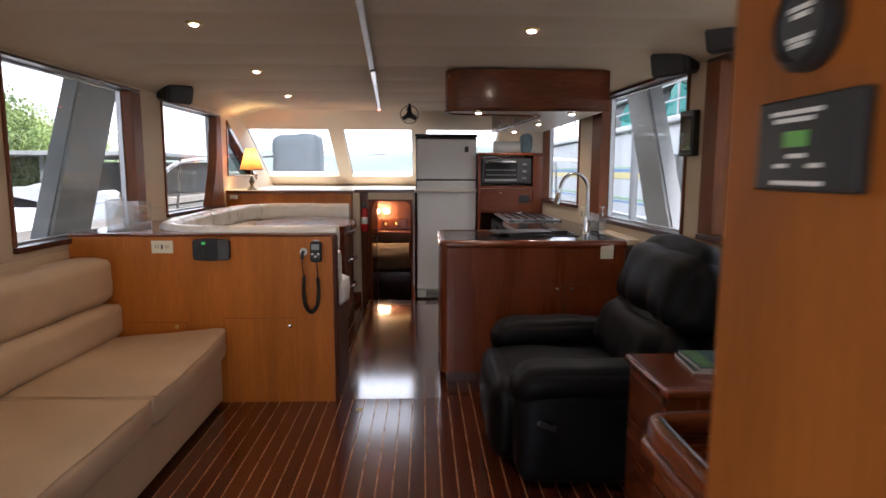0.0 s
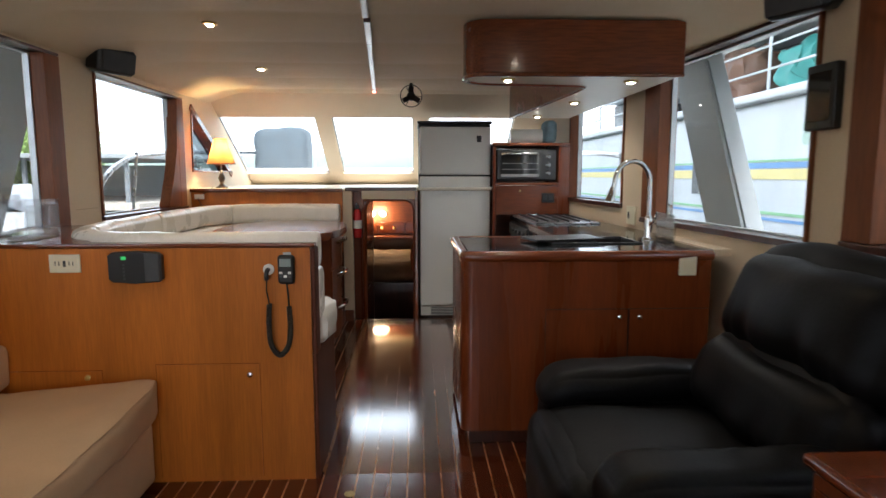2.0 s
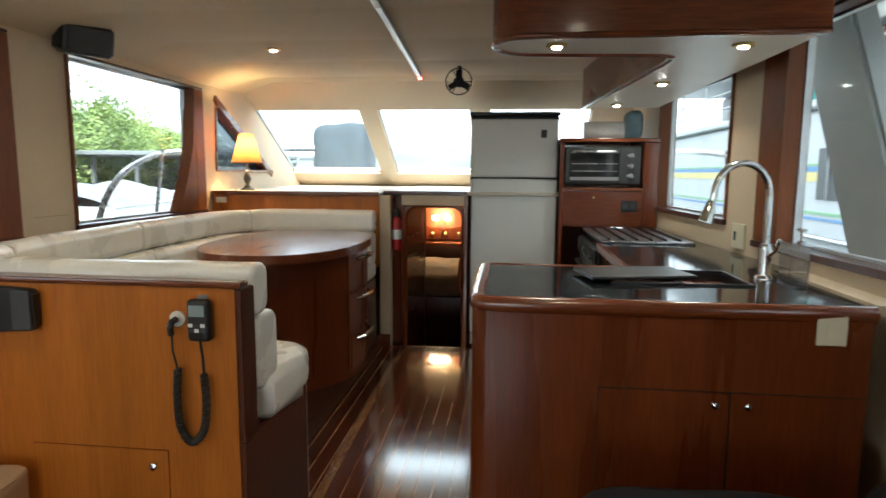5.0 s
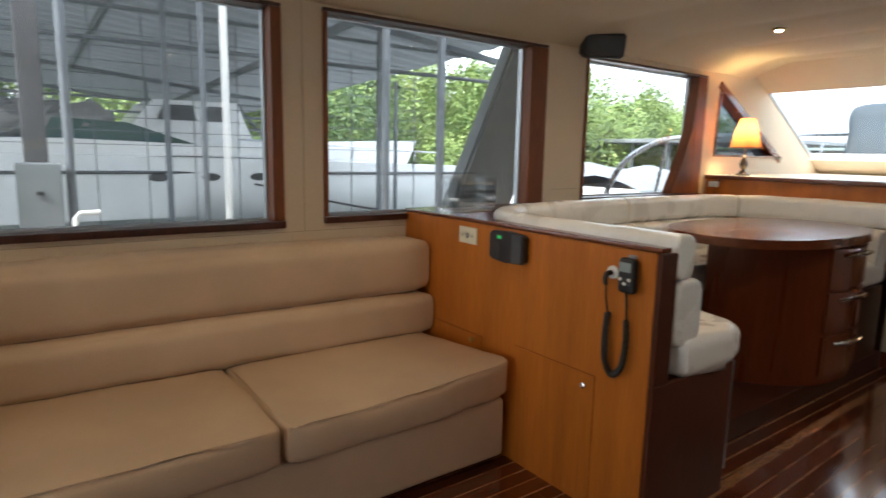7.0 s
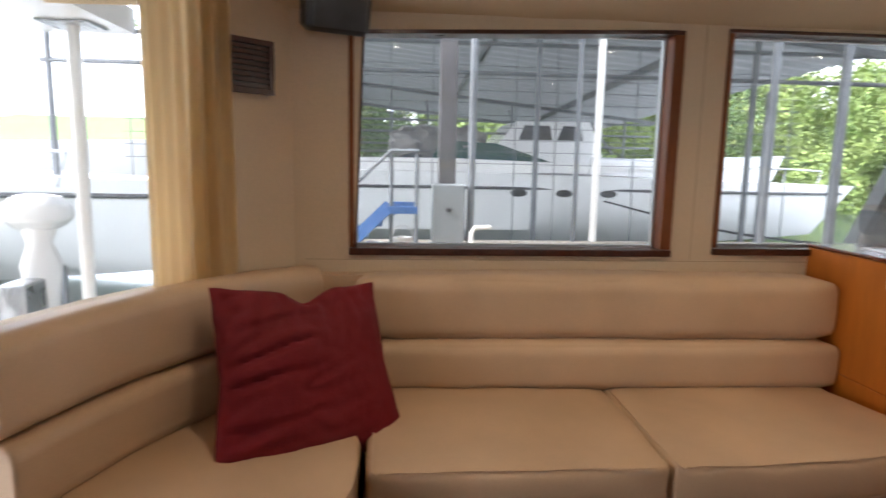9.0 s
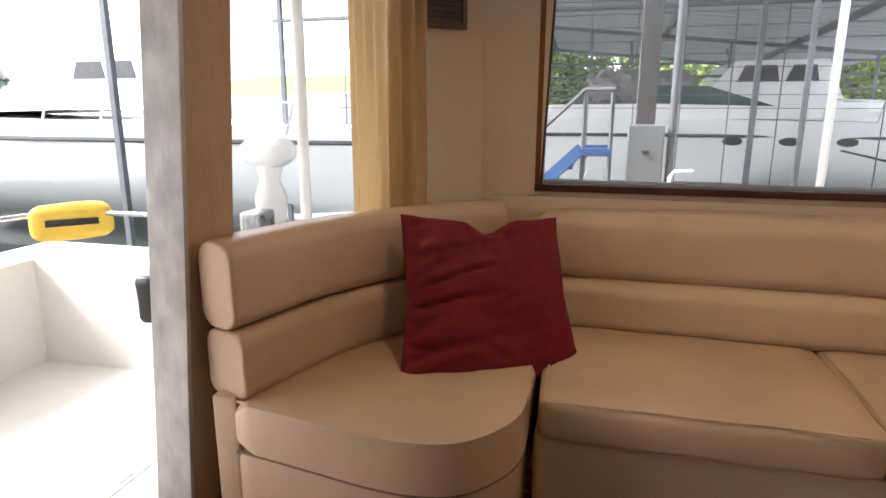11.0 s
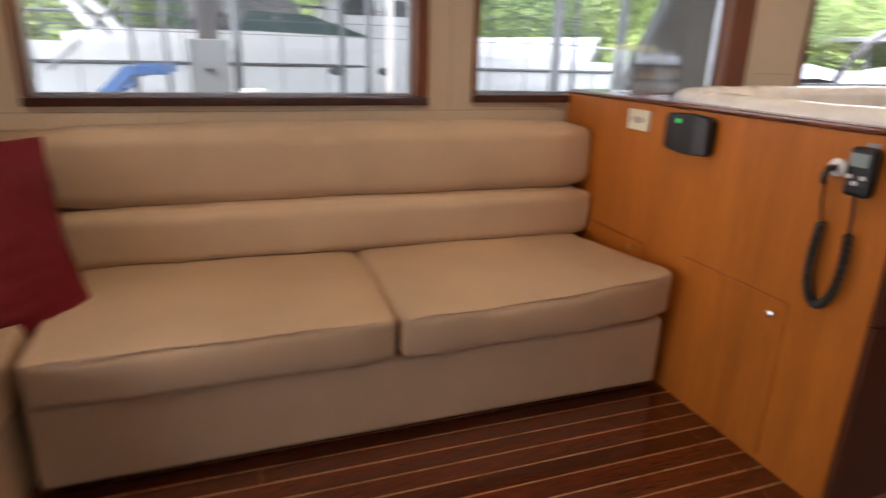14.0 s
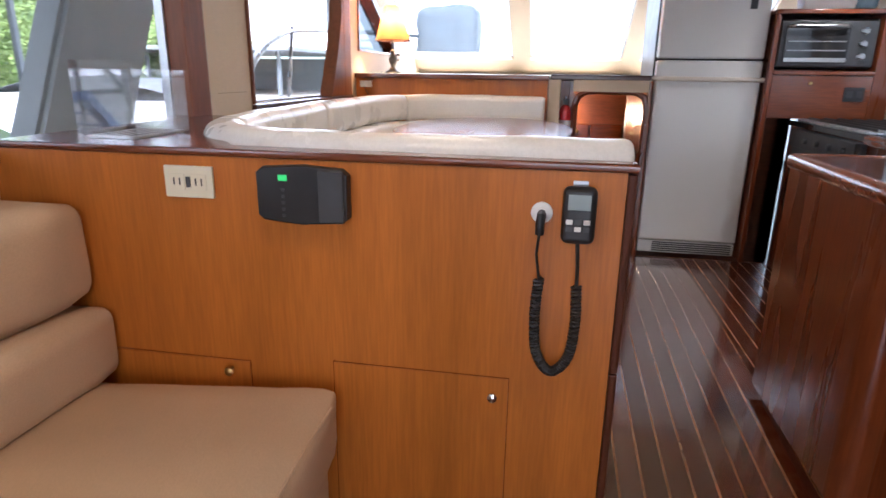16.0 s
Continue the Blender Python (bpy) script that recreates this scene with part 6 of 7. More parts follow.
part("pole", tube([(-3.85, 3.30, 0.671), (-3.85, 3.30, 3.5)], 0.030, 8), WHITEPLASTIC, poleset)
solo("dock_pole", tube([(-3.5, 4.55, 0.671), (-3.5, 4.55, 3.4)], 0.034, 10), GALV, "dark steel dock pole", "pole", group="dock poles")
BLUEP = material("blue_paint", (0.04, 0.11, 0.28), 0.45, vary=0.15, scale=6)
steps = thing("boarding_steps", (-3.1, 1.5, 0.671), "blue boarding steps with rails on the dock", "steps")
for x in (-3.0, -3.45):
    part("stringer", tube([(x, 1.27, 0.672), (x, 1.60, 0.99)], 0.045, 4), BLUEP, steps)
    part("platform_edge", rbox(x - 0.02, x + 0.02, 1.60, 1.80, 0.96, 1.01, 0.004), BLUEP, steps)
for k in range(4):
    part("tread", rbox(-3.44, -3.01, 1.28 + 0.09 * k, 1.38 + 0.09 * k, 0.72 + 0.075 * k, 0.735 + 0.075 * k, 0.004), BLUEP, steps)
for y in (1.62, 1.79):
    part("leg", tube([(-3.0, y, 0.672), (-3.0, y, 1.36)], 0.014, 6), GALV, steps)
part("handrail", tube([(-3.0, 1.20, 0.98), (-3.0, 1.62, 1.38), (-3.0, 1.80, 1.38)], 0.014, 6), GALV, steps)

# gear lying about on the dock
part("base_flange", rbox(-3.20, -3.00, 1.88, 2.14, 0.671, 0.699, 0.006), RED, pc, "red base flange")
hose = [(-3.1 + (0.16 - 0.002 * k) * math.cos(0.55 * k), 2.50 + (0.34 - 0.004 * k) * math.sin(0.55 * k), 0.682 + 0.0009 * k) for k in range(52)]
HOSEY = material("yellow_hose_rubber", (0.62, 0.42, 0.05), 0.5, vary=0.15, scale=6)
solo("garden_hose", tube(hose, 0.010, 6), HOSEY, "yellow hose coiled loosely on the dock", "hose")
solo("white_pipe_bend", tube([(-3.0, 2.16, 0.672), (-3.0, 2.17, 0.84), (-3.0, 2.19, 0.87), (-3.0, 2.30, 0.875)], 0.016, 8), WHITEPLASTIC, "white bent water pipe beside the power post", "pipe")
crate = thing("crate", (-3.15, 1.50, 0.671), "small white plastic crate under the steps", "crate")
part("shell", rbox(-3.22, -3.08, 1.44, 1.56, 0.6715, 0.745, 0.006), WHITEPLASTIC, crate)
part("band", rbox(-3.225, -3.075, 1.435, 1.565, 0.70, 0.715, 0.002), BLUEP, crate, "blue band")
pail = thing("bucket", (-3.12, 1.70, 0.671), "white plastic bucket with a bail handle", "bucket")
part("pail", lathe([(0.055, 0), (0.068, 0.11), (0.072, 0.115), (0.066, 0.118), (0.052, 0.01)], (-3.12, 1.70, 0.6715), 16), WHITEPLASTIC, pail)
part("bail", tube([(-3.12, 1.70 + 0.07 * math.cos(radians(a)), 0.785 + 0.085 * math.sin(radians(a))) for a in range(0, 181, 20)], 0.005, 6), WHITEPLASTIC, pail)
solo("mooring_line", tube(curve([(-10.1, 5.6, 0.62), (-7.5, 6.6, 0.35), (-5.2, 7.5, 0.42), (-3.85, 8.0, 0.68)], 8), 0.02, 6), DARKGREY, "slack dark mooring line from the cruiser to the dock", "rope")


def hull_mesh(length, beam, sheer, draft, rise=0.18):
    """A flared planing hull; bow at +y."""
    bm = B()
    rings = []
    n = 22
    for i in range(n + 1):
        s = i / n
        half = beam / 2 * (1 - max(0, (s - 0.35) / 0.65) ** 2.4) + 0.01
        top = sheer * (1 + rise * s * s)
        low = -draft * (1 - s ** 3)
        y = length * s
        ring = []
        for sx in (-1, 1):
            seq = [(half, top), (half * 0.97, top * 0.62), (half * (0.9 - 0.25 * s), top * 0.15), (0.0, low)]
            if sx == 1:
                seq = seq[::-1][1:]
            ring += [bm.verts.new((sx * w, y + (0.08 * length * (z / top) * s ** 5 if z > 0 else 0), z)) for w, z in seq]
        rings.append(ring)
    for a, b in zip(rings, rings[1:]):
        for k in range(len(a) - 1):
            bm.faces.new((a[k], a[k + 1], b[k + 1], b[k]))
        bm.faces.new((a[-1], a[0], b[0], b[-1]))
    bm.faces.new(rings[0])
    return bm


def cruiser(m, label):
    b = thing("motor_cruiser", m.translation, label, "boat", group="moored cruisers")
    part("hull", turned(hull_mesh(12.0, 3.6, 1.32, 0.4, -0.16), m), GELCOAT, b)
    part("rub_rail", turned(tube([(1.80, 0, 1.02), (1.80, 4.5, 1.02), (1.55, 8, 0.99), (0.95, 10.4, 0.96), (0.1, 12.6, 0.93)], 0.03, 6), m), DARKGREY, b)
    cab = [(0, 1.2), (7.6, 1.36), (5.4, 1.50), (3.0, 1.56), (0.6, 1.54), (0, 1.45)]
    bm = B()
    v0 = [bm.verts.new((-1.3, y + 0.6, z)) for y, z in cab]
    v1 = [bm.verts.new((1.3, y + 0.6, z)) for y, z in cab]
    bm.faces.new(v0)
    bm.faces.new(v1[::-1])
    for i in range(len(cab)):
        bm.faces.new((v0[i], v0[(i + 1) % len(cab)], v1[(i + 1) % len(cab)], v1[i]))
    part("deckhouse", turned(bm, m), GELCOAT, b)
    for sx in (-1, 1):
        for k in range(3):
            p = part("porthole", turned(lathe([(0.001, 0), (0.16, 0), (0.16, 0.02), (0.001, 0.02)], (0, 0, 0), 14), m @ Matrix.Translation((sx * (1.765, 1.735, 1.69)[k], 4.85 + 0.88 * k, 0.93)) @ Matrix.Rotation(sx * math.pi / 2, 4, "Y") @ Matrix.Diagonal((0.45, 1, 1, 1))), BLACKPLASTIC, b)
    return b


def dress(b, m):
    """Windscreen, hardtop, arch and canopy of a cruiser."""
    DARKGL = material("dark_green_screen", (0.03, 0.07, 0.06), 0.1)
    bm = B()
    q = [(3.2, 1.48), (5.9, 1.42), (4.5, 1.86), (3.4, 1.90)]
    v0 = [bm.verts.new((-1.2, y, z)) for y, z in q]
    v1 = [bm.verts.new((1.2, y, z)) for y, z in q]
    bm.faces.new(v0)
    bm.faces.new(v1[::-1])
    for i in range(4):
        bm.faces.new((v0[i], v0[(i + 1) % 4], v1[(i + 1) % 4], v1[i]))
    part("windscreen", turned(bm, m), DARKGL, b, "dark green raked windscreen")
    CANVAS = material("grey_canvas", (0.22, 0.21, 0.20), 0.8, vary=0.3, scale=3)
    part("canopy", turned(cushion(-1.1, 1.1, 2.5, 4.3, 1.62, 2.10, 0.2, 0.05, 16, 0.20, 5.0), m), CANVAS, b, "grey folded canvas canopy")
    for sx in (-1.3, 1.3):
        part("arch", turned(tube([(sx, 1.2, 1.4), (sx, 0.8, 1.9), (sx * 0.9, 0.6, 2.1)], 0.10, 8), m), GELCOAT, b)
    for k in range(7):
        part("rail_post", turned(tube([(1.62 - 0.10 * k, 6.2 + 0.85 * k, 1.18 - 0.02 * k), (1.58 - 0.10 * k, 6.3 + 0.85 * k, 1.62 - 0.03 * k)], 0.016, 5), m), STEEL, b)
    part("bow_rail", turned(tube([(1.58 - 0.10 * k, 6.3 + 0.85 * k, 1.62 - 0.03 * k) for k in range(7)], 0.018, 5), m), STEEL, b)


MB = pose(-11.9, -0.9, -0.18)
b1 = cruiser(MB, "white motor cruiser with oval portholes moored under the roof")
dress(b1, MB)
MF = pose(-15.6, 2.0, -0.12)
b2 = thing("flybridge_boat", MF.translation, "white flybridge boat with dark cabin windows", "boat")
part("hull", turned(hull_mesh(10, 3.4, 1.5, 0.4), MF), GELCOAT, b2)
cabq = [(1.9, 1.5), (5.0, 1.55), (4.6, 2.50), (2.7, 2.48)]
bm = B()
v0 = [bm.verts.new((-1.3, y, z)) for y, z in cabq]
v1 = [bm.verts.new((1.3, y, z)) for y, z in cabq]
bm.faces.new(v0)
bm.faces.new(v1[::-1])
for i in range(4):
    bm.faces.new((v0[i], v0[(i + 1) % 4], v1[(i + 1) % 4], v1[i]))
part("deckhouse", turned(bm, MF), GELCOAT, b2)
for y0, y1 in ((2.75, 3.55), (3.75, 4.35)):
    q = [(y0, 2.02), (y1 + 0.08, 2.02), (y1, 2.38), (y0 + 0.15, 2.38)]
    bm = B()
    v0 = [bm.verts.new((1.31, y, z)) for y, z in q]
    v1 = [bm.verts.new((1.33, y, z)) for y, z in q]
    bm.faces.new(v0)
    bm.faces.new(v1[::-1])
    for i in range(4):
        bm.faces.new((v0[i], v0[(i + 1) % 4], v1[(i + 1) % 4], v1[i]))
    part("window", turned(bm, MF), DARKGREY, b2)
# boats beyond the stern
copy_thing(b1, pose(-7.3, -13.2, -0.1, 0, 0, -3))
copy_thing(b2, pose(-11.6, -12.2, -0.1, 0, 0, -2))
copy_thing(b1, pose(-3.0, -13.5, -0.2, 0, 0, 100))

# white house boat close by on the other side
# white paint greyed to stand for the shade of a dock roof not built
HOUSEPAINT = material("shaded_white_paint", (0.52, 0.54, 0.55), 0.5, vary=0.12, scale=1.5, stretch=(1, 1, 0.3), grain=0.05)
hb = thing("house_boat", (7, 7, -0.7), "white house boat with thin green, blue and yellow stripes", "boat")
part("hull", rbox(5.0, 9.5, -6, 24, -0.7, 2.22, 0.08, 3), HOUSEPAINT, hb)
BLUE2, YEL, GRN, TEAL, RUST = (material(n, c, 0.5, vary=0.15, scale=2) for n, c in (("stripe_blue", (0.13, 0.27, 0.50)), ("stripe_yellow", (0.66, 0.56, 0.22)), ("stripe_green", (0.24, 0.46, 0.24)), ("teal_cloth", (0.07, 0.36, 0.32)), ("rust_cloth", (0.20, 0.10, 0.06))))
for z0, z1, mt in ((1.425, 1.455, GRN), (1.345, 1.415, BLUE2), (1.20, 1.33, YEL), (0.74, 0.78, GRN), (0.66, 0.70, BLUE2)):
    part("stripe", box(B(), 4.988, 4.998, -5.9, 23.9, z0, z1), mt, hb)
part("deck_edge", rbox(4.88, 9.6, -6.1, 24.1, 2.22, 2.34, 0.03, 3), HOUSEPAINT, hb)
part("rub_rail", tube([(4.97, -5.9, 0.42), (4.97, 23.9, 0.42)], 0.04, 8), STEEL, hb)
# shade under the upper overhang is put into this dark grey
part("top_house", rbox(6.6, 9.4, -4, 20, 2.35, 3.4, 0.05), DARKGREY, hb, "upper cabin front, coloured dark for the shade there")
for k in range(16):
    part("rail_post", tube([(4.98, -5.5 + 1.8 * k, 2.34), (4.98, -5.5 + 1.8 * k, 3.42)], 0.022, 6), HOUSEPAINT, hb)
for z in (2.62, 2.92):
    part("rail", tube([(4.98, -5.5, z), (4.98, 21.5, z)], 0.016, 6), HOUSEPAINT, hb)
rnd = random.Random(4)
for k in range(9):
    y = 3.6 + 1.25 * k + rnd.uniform(-0.2, 0.2)
    h = rnd.uniform(0.55, 0.85)
    part("deck_seat", cushion(5.3, 5.85, y, y + rnd.uniform(0.7, 1.0), 2.345, 2.345 + h, 0.12, 0.05, 10, 0.16, 3.0 * k), (TEAL, RUST, TEAL, DARKGREY)[k % 4], hb, "cloth-covered deck seat")
part("awning", rbox(4.8, 9.4, -4.0, 20, 3.42, 3.62, 0.03), HOUSEPAINT, hb, "white upper deck overhang")
part("window", box(B(), 4.985, 4.997, 10.35, 10.95, 0.95, 1.66), DARKGREY, hb)
part("window_frame", sweep([(-0.02, -0.01), (0.02, -0.01), (0.02, 0.01), (-0.02, 0.01)], [(4.98, 10.64, 0.95), (4.98, 10.66, 1.66)], up=Vector((1, 0, 0))), HOUSEPAINT, hb)
leafy = B()
for k in range(4):
    a = radians(45 + 90 * k)
    prism([(0.10 * math.cos(a) + 0.085 * math.cos(2 * math.pi * j / 14), 0.10 * math.sin(a) + 0.085 * math.sin(2 * math.pi * j / 14)) for j in range(14)], 0, 0.004, leafy)
part("leaf_badge", turned(leafy, Matrix.Translation((4.995, 8.0, 1.76)) @ Matrix.Rotation(-math.pi / 2, 4, "Y")), material("pale_green_paint", (0.36, 0.46, 0.38), 0.5), hb, "pale green four-leaf badge")
solo("dock_pole", tube([(3.25, 4.6, -0.7), (3.25, 4.6, 3.4)], 0.05, 10), GALV, "grey steel dock pole", "pole", group="dock poles")
solo("dock_pole", tube([(3.25, 7.9, -0.7), (3.25, 7.9, 3.4)], 0.05, 10), GALV, "grey steel dock pole", "pole", group="dock poles")
fb = thing("dock_walkway", (3.4, 4, -0.55), "weathered board walkway of the dock", "dock")
for k in range(30):
    y = -4 + 0.40 * k
    part("board", rbox(2.9, 3.9, y, y + 0.39, -0.55, -0.50, 0.004), PLANKDOCK, fb)

# own boat outside: side decks, flybridge struts, foredeck, rails, cockpit
bm = B()
for x0, x1 in ((-2.25, XL - 0.101), (2.28, 2.75)):
    box(bm, x0, x1, 0.4, 9.0, -0.9, 0.45)
part("side_decks", bm, GELCOAT, kind="structure", label="white side decks")
for xa, xb, ya, yb in ((-2.12, -1.98, 4.05, 4.76), (2.42, 2.56, 4.58, 5.44)):
    q = [(ya, 0.45), (ya + 0.50, 0.45), (yb + 0.55, 2.25), (yb, 2.25)]
    bm = B()
    v0 = [bm.verts.new((xa, y - 0.12 * (z < 1), z)) for y, z in q]
    v1 = [bm.verts.new((xb, y - 0.12 * (z < 1), z)) for y, z in q]
    bm.faces.new(v0)
    bm.faces.new(v1[::-1])
    for i in range(4):
        bm.faces.new((v0[i], v0[(i + 1) % 4], v1[(i + 1) % 4], v1[i]))
    bmesh.ops.bevel(bm, geom=bm.edges[:], offset=0.02, segments=2, affect="EDGES")
    solo("flybridge_strut", bm, STRUTM, "grey raked strut carrying the flybridge", "strut", group="flybridge struts")
part("roof_overhang", box(B(), -2.25, 2.75, 0.30, 6.2, CEIL + 0.165, CEIL + 0.26), GELCOAT, kind="structure", label="white flybridge deck overhang")
part("foredeck", prism([(-2.1, 8.17), (2.2, 8.17), (1.9, 11), (0.9, 14), (0.05, 15.2), (-0.8, 14), (-1.8, 11)], 1.115, 1.18, r=0.02), GELCOAT, kind="structure", label="white foredeck")
COVER = material("blue_grey_cover", (0.03, 0.045, 0.055), 0.7, vary=0.2, scale=4)
solo("deck_box", cushion(-1.85, -1.15, 9.6, 10.2, 1.18, 1.90, 0.08, 0.02, 8, 0.03, 2.0), COVER, "blue-grey covered box on the foredeck", "deck box")
for sx in (-1, 1):
    r = thing("deck_rail", (sx * 2.1, 9, 0.45), "curved steel deck rail", "rail", group="deck rails")
    c = 0.1
    part("top_rail", tube(curve([(c + sx * 2.15, 5.55, 0.45), (c + sx * 2.15, 5.80, 1.08), (c + sx * 2.15, 6.25, 1.36), (c + sx * 2.13, 7.0, 1.46), (c + sx * 2.0, 9.2, 1.55), (c + sx * 1.5, 12, 1.65), (c + sx * 0.5, 14.5, 1.75)], 8), 0.022, 8), STEEL, r)
    for y, x in ((6.5, 2.14), (7.8, 2.09), (9.2, 2.0), (12, 1.5)):
        part("stanchion", tube([(c + sx * x, y - 0.25, 0.45 if y < 8 else 1.0), (c + sx * x, y, 1.45 if y < 8 else 1.5)], 0.014, 6), STEEL, r)
COCK = material("cockpit_gelcoat", (0.80, 0.79, 0.76), 0.35, vary=0.04, scale=3, bump=0.05, bump_scale=200)
part("cockpit_floor", box(B(), -2.2, 2.4, -2.6, 0.40, -0.40, -0.30), COCK, kind="structure", label="white non-slip cockpit floor")
bm = B()
box(bm, -2.25, -1.80, -1.6, 0.35, -0.30, 0.36)
box(bm, -2.25, 2.4, -1.95, -1.6, -0.30, 0.36)
box(bm, 2.1, 2.45, -1.6, 0.35, -0.30, 0.36)
part("cockpit_coaming", bm, COCK, kind="structure", label="white cockpit sides and transom")
part("floor_sill", box(B(), -1.6, 2.3, 0.30, 0.449, -0.40, -0.012), COCK, kind="structure", label="white door sill")
hatch = thing("deck_hatch", (-0.85, -0.45, -0.30), "white flush hatch lid in the cockpit floor", "hatch")
part("lid", rbox(-1.15, -0.55, -0.75, -0.15, -0.2995, -0.294, 0.003), COCK, hatch)
part("latch", rbox(-0.90, -0.80, -0.20, -0.17, -0.2935, -0.290, 0.001), STEEL, hatch, "small steel latch")
YELLOWC = material("yellow_canvas", (0.72, 0.50, 0.06), 0.7, vary=0.12, scale=6)
bag = thing("rescue_sling_bag", (-1.95, -1.42, 0.38), "yellow rescue sling bag with a black print on the stern rail", "bag")
part("bag", turned(cushion(-0.21, 0.21, -0.08, 0.08, 0.10, 0.30, 0.04, 0.015, 8, 0.010, 4.0), pose(-1.95, -1.42, 0.38, 0, 0, -45)), YELLOWC, bag)
part("print_bar", turned(box(B(), -0.14, 0.14, 0.092, 0.097, 0.185, 0.225), pose(-1.95, -1.42, 0.38, 0, 0, -45)), BLACKPLASTIC, bag, "black printed bar")
rl = thing("stern_rail", (-1.9, -1.75, 0.36), "bent steel stern rail", "rail")
part("tube", tube(curve([(-2.1, -0.4, 0.36), (-2.1, -0.6, 0.58), (-2.04, -1.2, 0.62), (-1.86, -1.62, 0.62), (-1.2, -1.80, 0.60), (0.8, -1.80, 0.60)], 6), 0.016, 8), STEEL, rl)
cl2 = thing("mooring_cleat", (-1.79, -0.75, 0.20), "black rubber fitting with a cord on the coaming", "cleat")
part("fitting", cushion(-1.80, -1.74, -0.83, -0.70, 0.05, 0.30, 0.03, 0.01, 6, 0.02, 1.0), BLACKPLASTIC, cl2)
part("cord", tube(curve([(-1.76, -0.74, 0.06), (-1.74, -0.66, -0.02), (-1.76, -0.50, -0.06), (-1.78, -0.2, -0.05)], 6), 0.010, 6), BLACKPLASTIC, cl2)
om = thing("outboard_motor", (-2.55, -0.39, 0.40), "white outboard motor on a stern bracket", "outboard motor")
part("cowling", cushion(-2.68, -2.42, -0.54, -0.24, 0.90, 1.07, 0.07, 0.02, 8, 0.01, 1.0), GELCOAT, om)
part("leg", tube([(-2.55, -0.39, 0.92), (-2.55, -0.39, 0.80), (-2.55, -0.39, 0.68), (-2.55, -0.39, 0.40)], 0.07, 12, radii=[0.10, 0.065, 0.11, 0.08]), GELCOAT, om)
part("bracket", rbox(-2.47, -2.26, -0.46, -0.32, 0.30, 0.62, 0.02), STEEL, om)
hoist = thing("stern_post", (-2.1, 0.09, 0.36), "white steel post carrying the overhang", "post")
part("post", tube([(-2.1, 0.09, 0.36), (-2.1, 0.10, 1.925)], 0.032, 12), GELCOAT, hoist)
part("top_plate", rbox(-2.2, -2.0, -0.02, 0.22, 1.924, 1.934, 0.004), STEEL, hoist)
part("cockpit_overhang", box(B(), -2.32, 2.75, -2.3, 0.299, 1.935, 2.06), GELCOAT, kind="structure", label="white overhang over the cockpit")

# white boathouse far forward
bh = thing("boathouse", (-26, 42, -0.7), "pale floating boathouse with open bays far along the shore", "boathouse")
part("back_wall", rbox(-36, -16, 47.5, 48, -0.7, 2.0, 0.03), STRUTM, bh)
for k in range(8):
    part("post", rbox(-36 + 2.83 * k, -35.8 + 2.83 * k, 36, 36.2, -0.7, 2.2, 0.01), GALV, bh)
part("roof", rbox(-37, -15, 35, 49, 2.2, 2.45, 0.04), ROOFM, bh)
part("deck", rbox(-37, -15, 35, 48, -0.7, -0.3, 0.03), PLANKDOCK, bh)
TARP = material("grey_boat_tarp", (0.20, 0.21, 0.22), 0.7, vary=0.25, scale=1.5, bump=0.2, bump_scale=9)
for x, y, rz, L in ((-9.5, 14.5, 8, 7.0), (-14.5, 17.0, 4, 8.0)):
    mm = pose(x, y, -0.7, 0, 0, rz)
    cb = thing("covered_boat", mm.translation, "moored open boat under a sagging grey tarp", "boat", group="covered boats")
    part("hull", turned(hull_mesh(L, 2.5, 1.15, 0.3), mm), GELCOAT, cb)
    ridge = B()
    rings = []
    for i in range(15):
        t = i / 14
        half = 1.27 * (1 - max(0, (t - 0.4) / 0.6) ** 2.4) + 0.03
        top = 1.15 + 0.55 * math.sin(math.pi * min(1, 0.15 + t)) ** 0.7 + 0.05 * math.sin(t * 19)
        rings.append([ridge.verts.new((half * a, L * t, 1.13 + (top - 1.13) * (1 - abs(a) ** 1.6))) for a in (-1, -0.6, -0.25, 0, 0.25, 0.6, 1)])
    for a, b in zip(rings, rings[1:]):
        for k in range(6):
            ridge.faces.new((a[k], a[k + 1], b[k + 1], b[k]))
    part("tarp", turned(ridge, mm), TARP, cb, "sagging grey tarp", angle=60)

# ---------------------------------------------------------------- laid floor: planks over the light strips
PITCH, GAP = 0.070, 0.0075
plank_mesh = {}


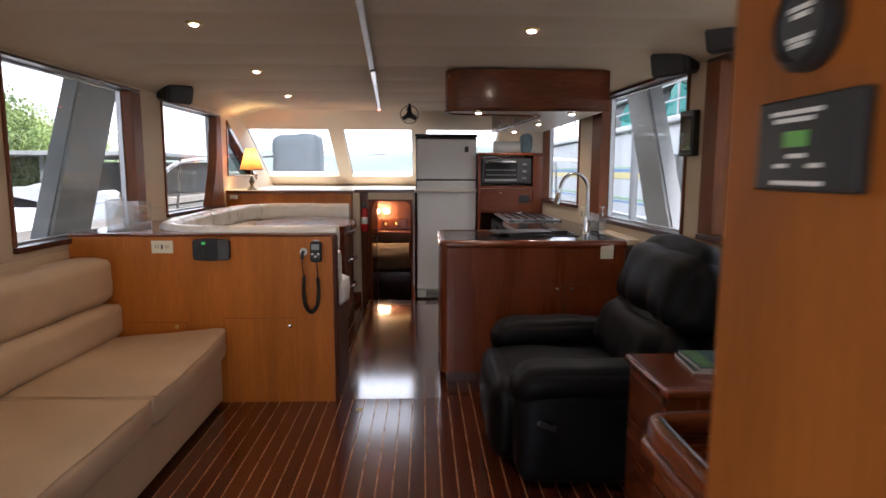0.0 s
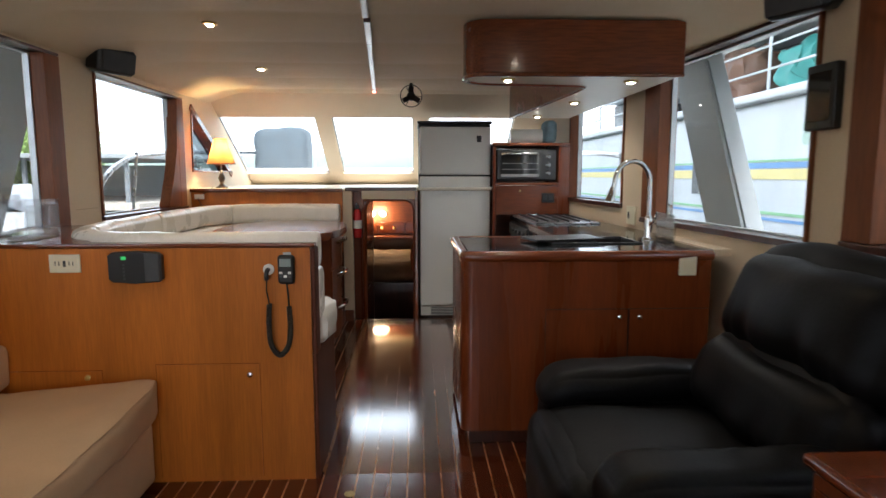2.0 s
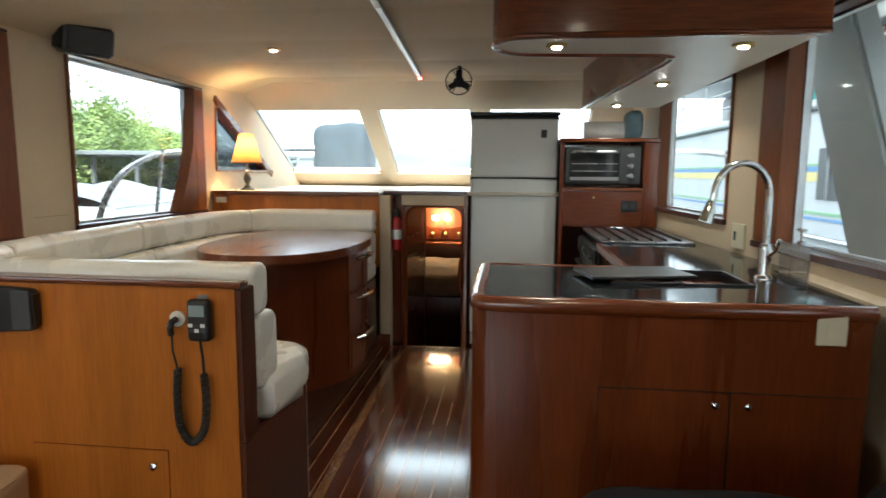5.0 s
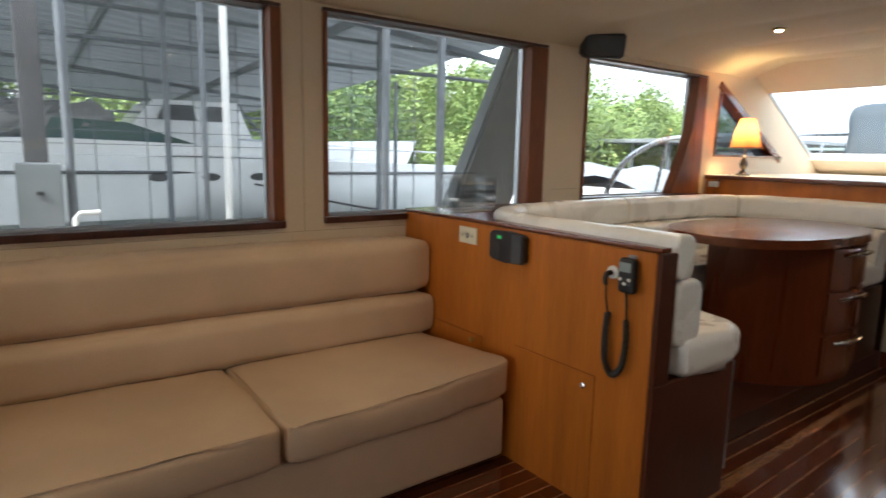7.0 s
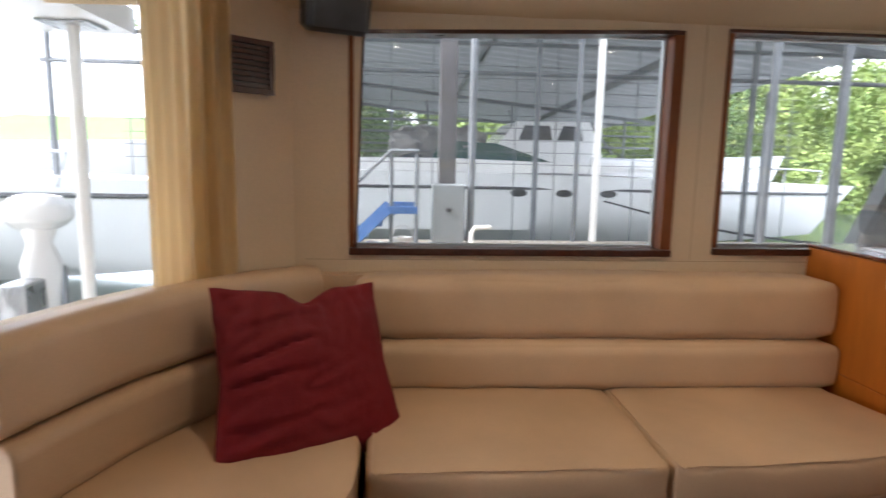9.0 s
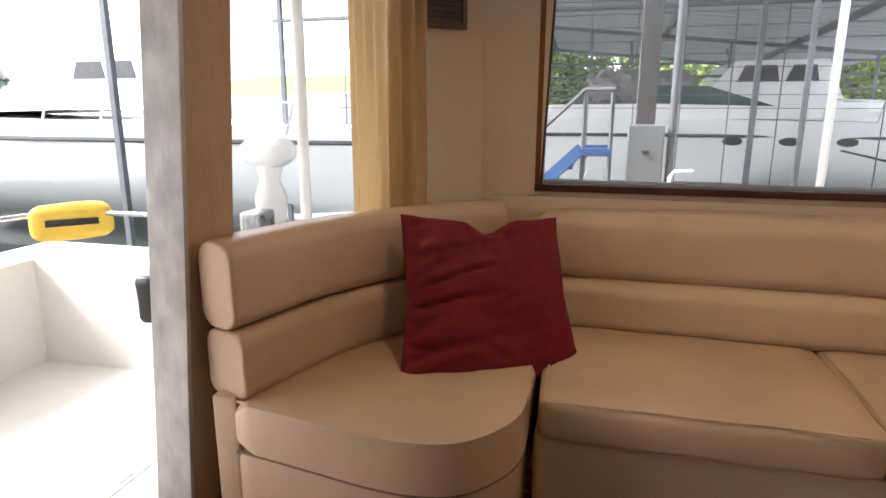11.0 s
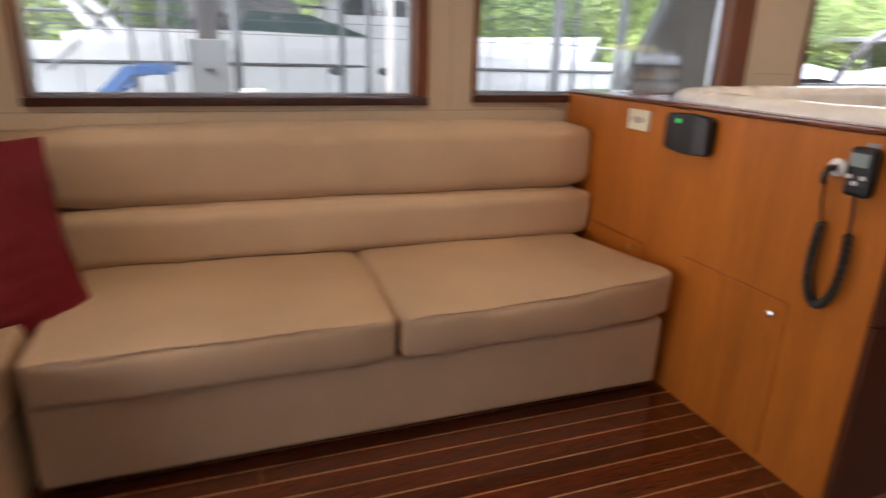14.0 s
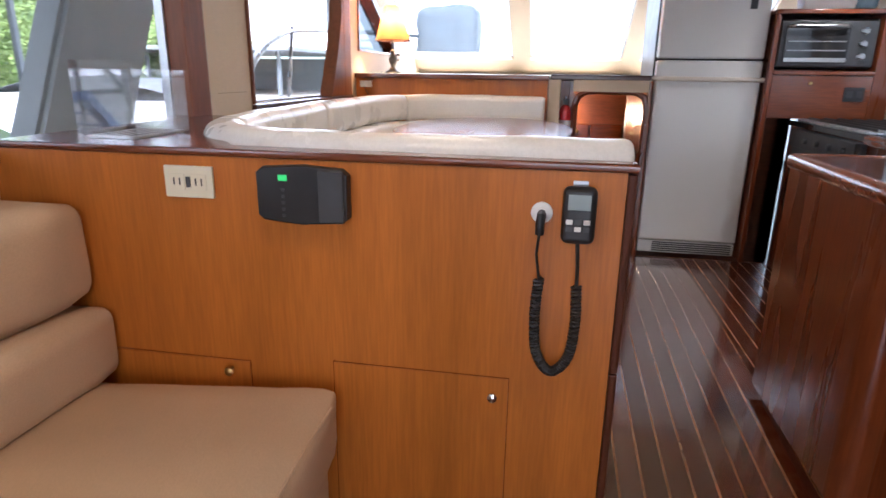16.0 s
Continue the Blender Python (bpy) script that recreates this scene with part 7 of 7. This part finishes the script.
def crown(y):
    """Rise of the lift-out aisle panel, which is bowed upwards a little."""
    s = max(0.0, min(1.0, (y - 3.52) / 2.74))
    return 0.125 * s * (1 - s ** 4)


def bowed(x0, x1, y0, y1, low, high):
    bm = B()
    last = None
    n = 18
    for k in range(n + 1):
        y = y0 + (y1 - y0) * k / n
        ring = [bm.verts.new((x, y, crown(y) + z)) for x, z in ((x0, low), (x1, low), (x1, high), (x0, high))]
        if last:
            for i in range(4):
                bm.faces.new((last[i], last[(i + 1) % 4], ring[(i + 1) % 4], ring[i]))
        else:
            bm.faces.new(ring)
        last = ring
    bm.faces.new(last[::-1])
    bmesh.ops.recalc_face_normals(bm, faces=bm.faces)
    return bm


part("floor_aisle_panel", bowed(-0.032, 0.64, 3.521, 6.26, -0.02, -0.0012), HOLLY_AISLE, kind="structure", label="light strip underlay of the bowed aisle panel")


def plank(x, y0, y1):
    bend = y0 > 3.5 and -0.03 < x < 0.62
    key = (round(y1 - y0, 3), bend)
    if key not in plank_mesh:
        bm = bowed(0, PITCH - GAP, y0, y1, -0.0055, 0.0) if bend else box(B(), 0, PITCH - GAP, 0, y1 - y0, -0.0055, 0.0)
        if bend:
            bmesh.ops.translate(bm, verts=bm.verts, vec=(0, -y0, 0))
        me = bpy.data.meshes.new("plank")
        bm.to_mesh(me)
        bm.free()
        smooth(me, 30)
        me.materials.append(PLANK_AISLE if bend else PLANK)
        plank_mesh[key] = me
    ob = new("plank", plank_mesh[key])
    ob.location = (x, y0, 0)
    ob.parent = bpy.data.objects["floor"]


i = 0
x = -0.90
while x < 1.95:
    cuts = [0.53, 3.52, 6.26] if -0.03 < x < 0.62 else [[0.53, 2.10, 4.30, 6.26], [0.53, 1.40, 3.40, 5.20, 6.26]][i % 2]
    for a, b in zip(cuts, cuts[1:]):
        plank(x, a + 0.001, b - 0.0012)
    x += PITCH
    i += 1
ring = lathe([(0.001, 0.0005), (0.022, 0.0005), (0.022, 0.003), (0.001, 0.003)], (0.13, 3.36, 0.0), 18)
solo("hatch_ring_pull", ring, BRASS, "small brass ring pull let into the floor", "ring pull")
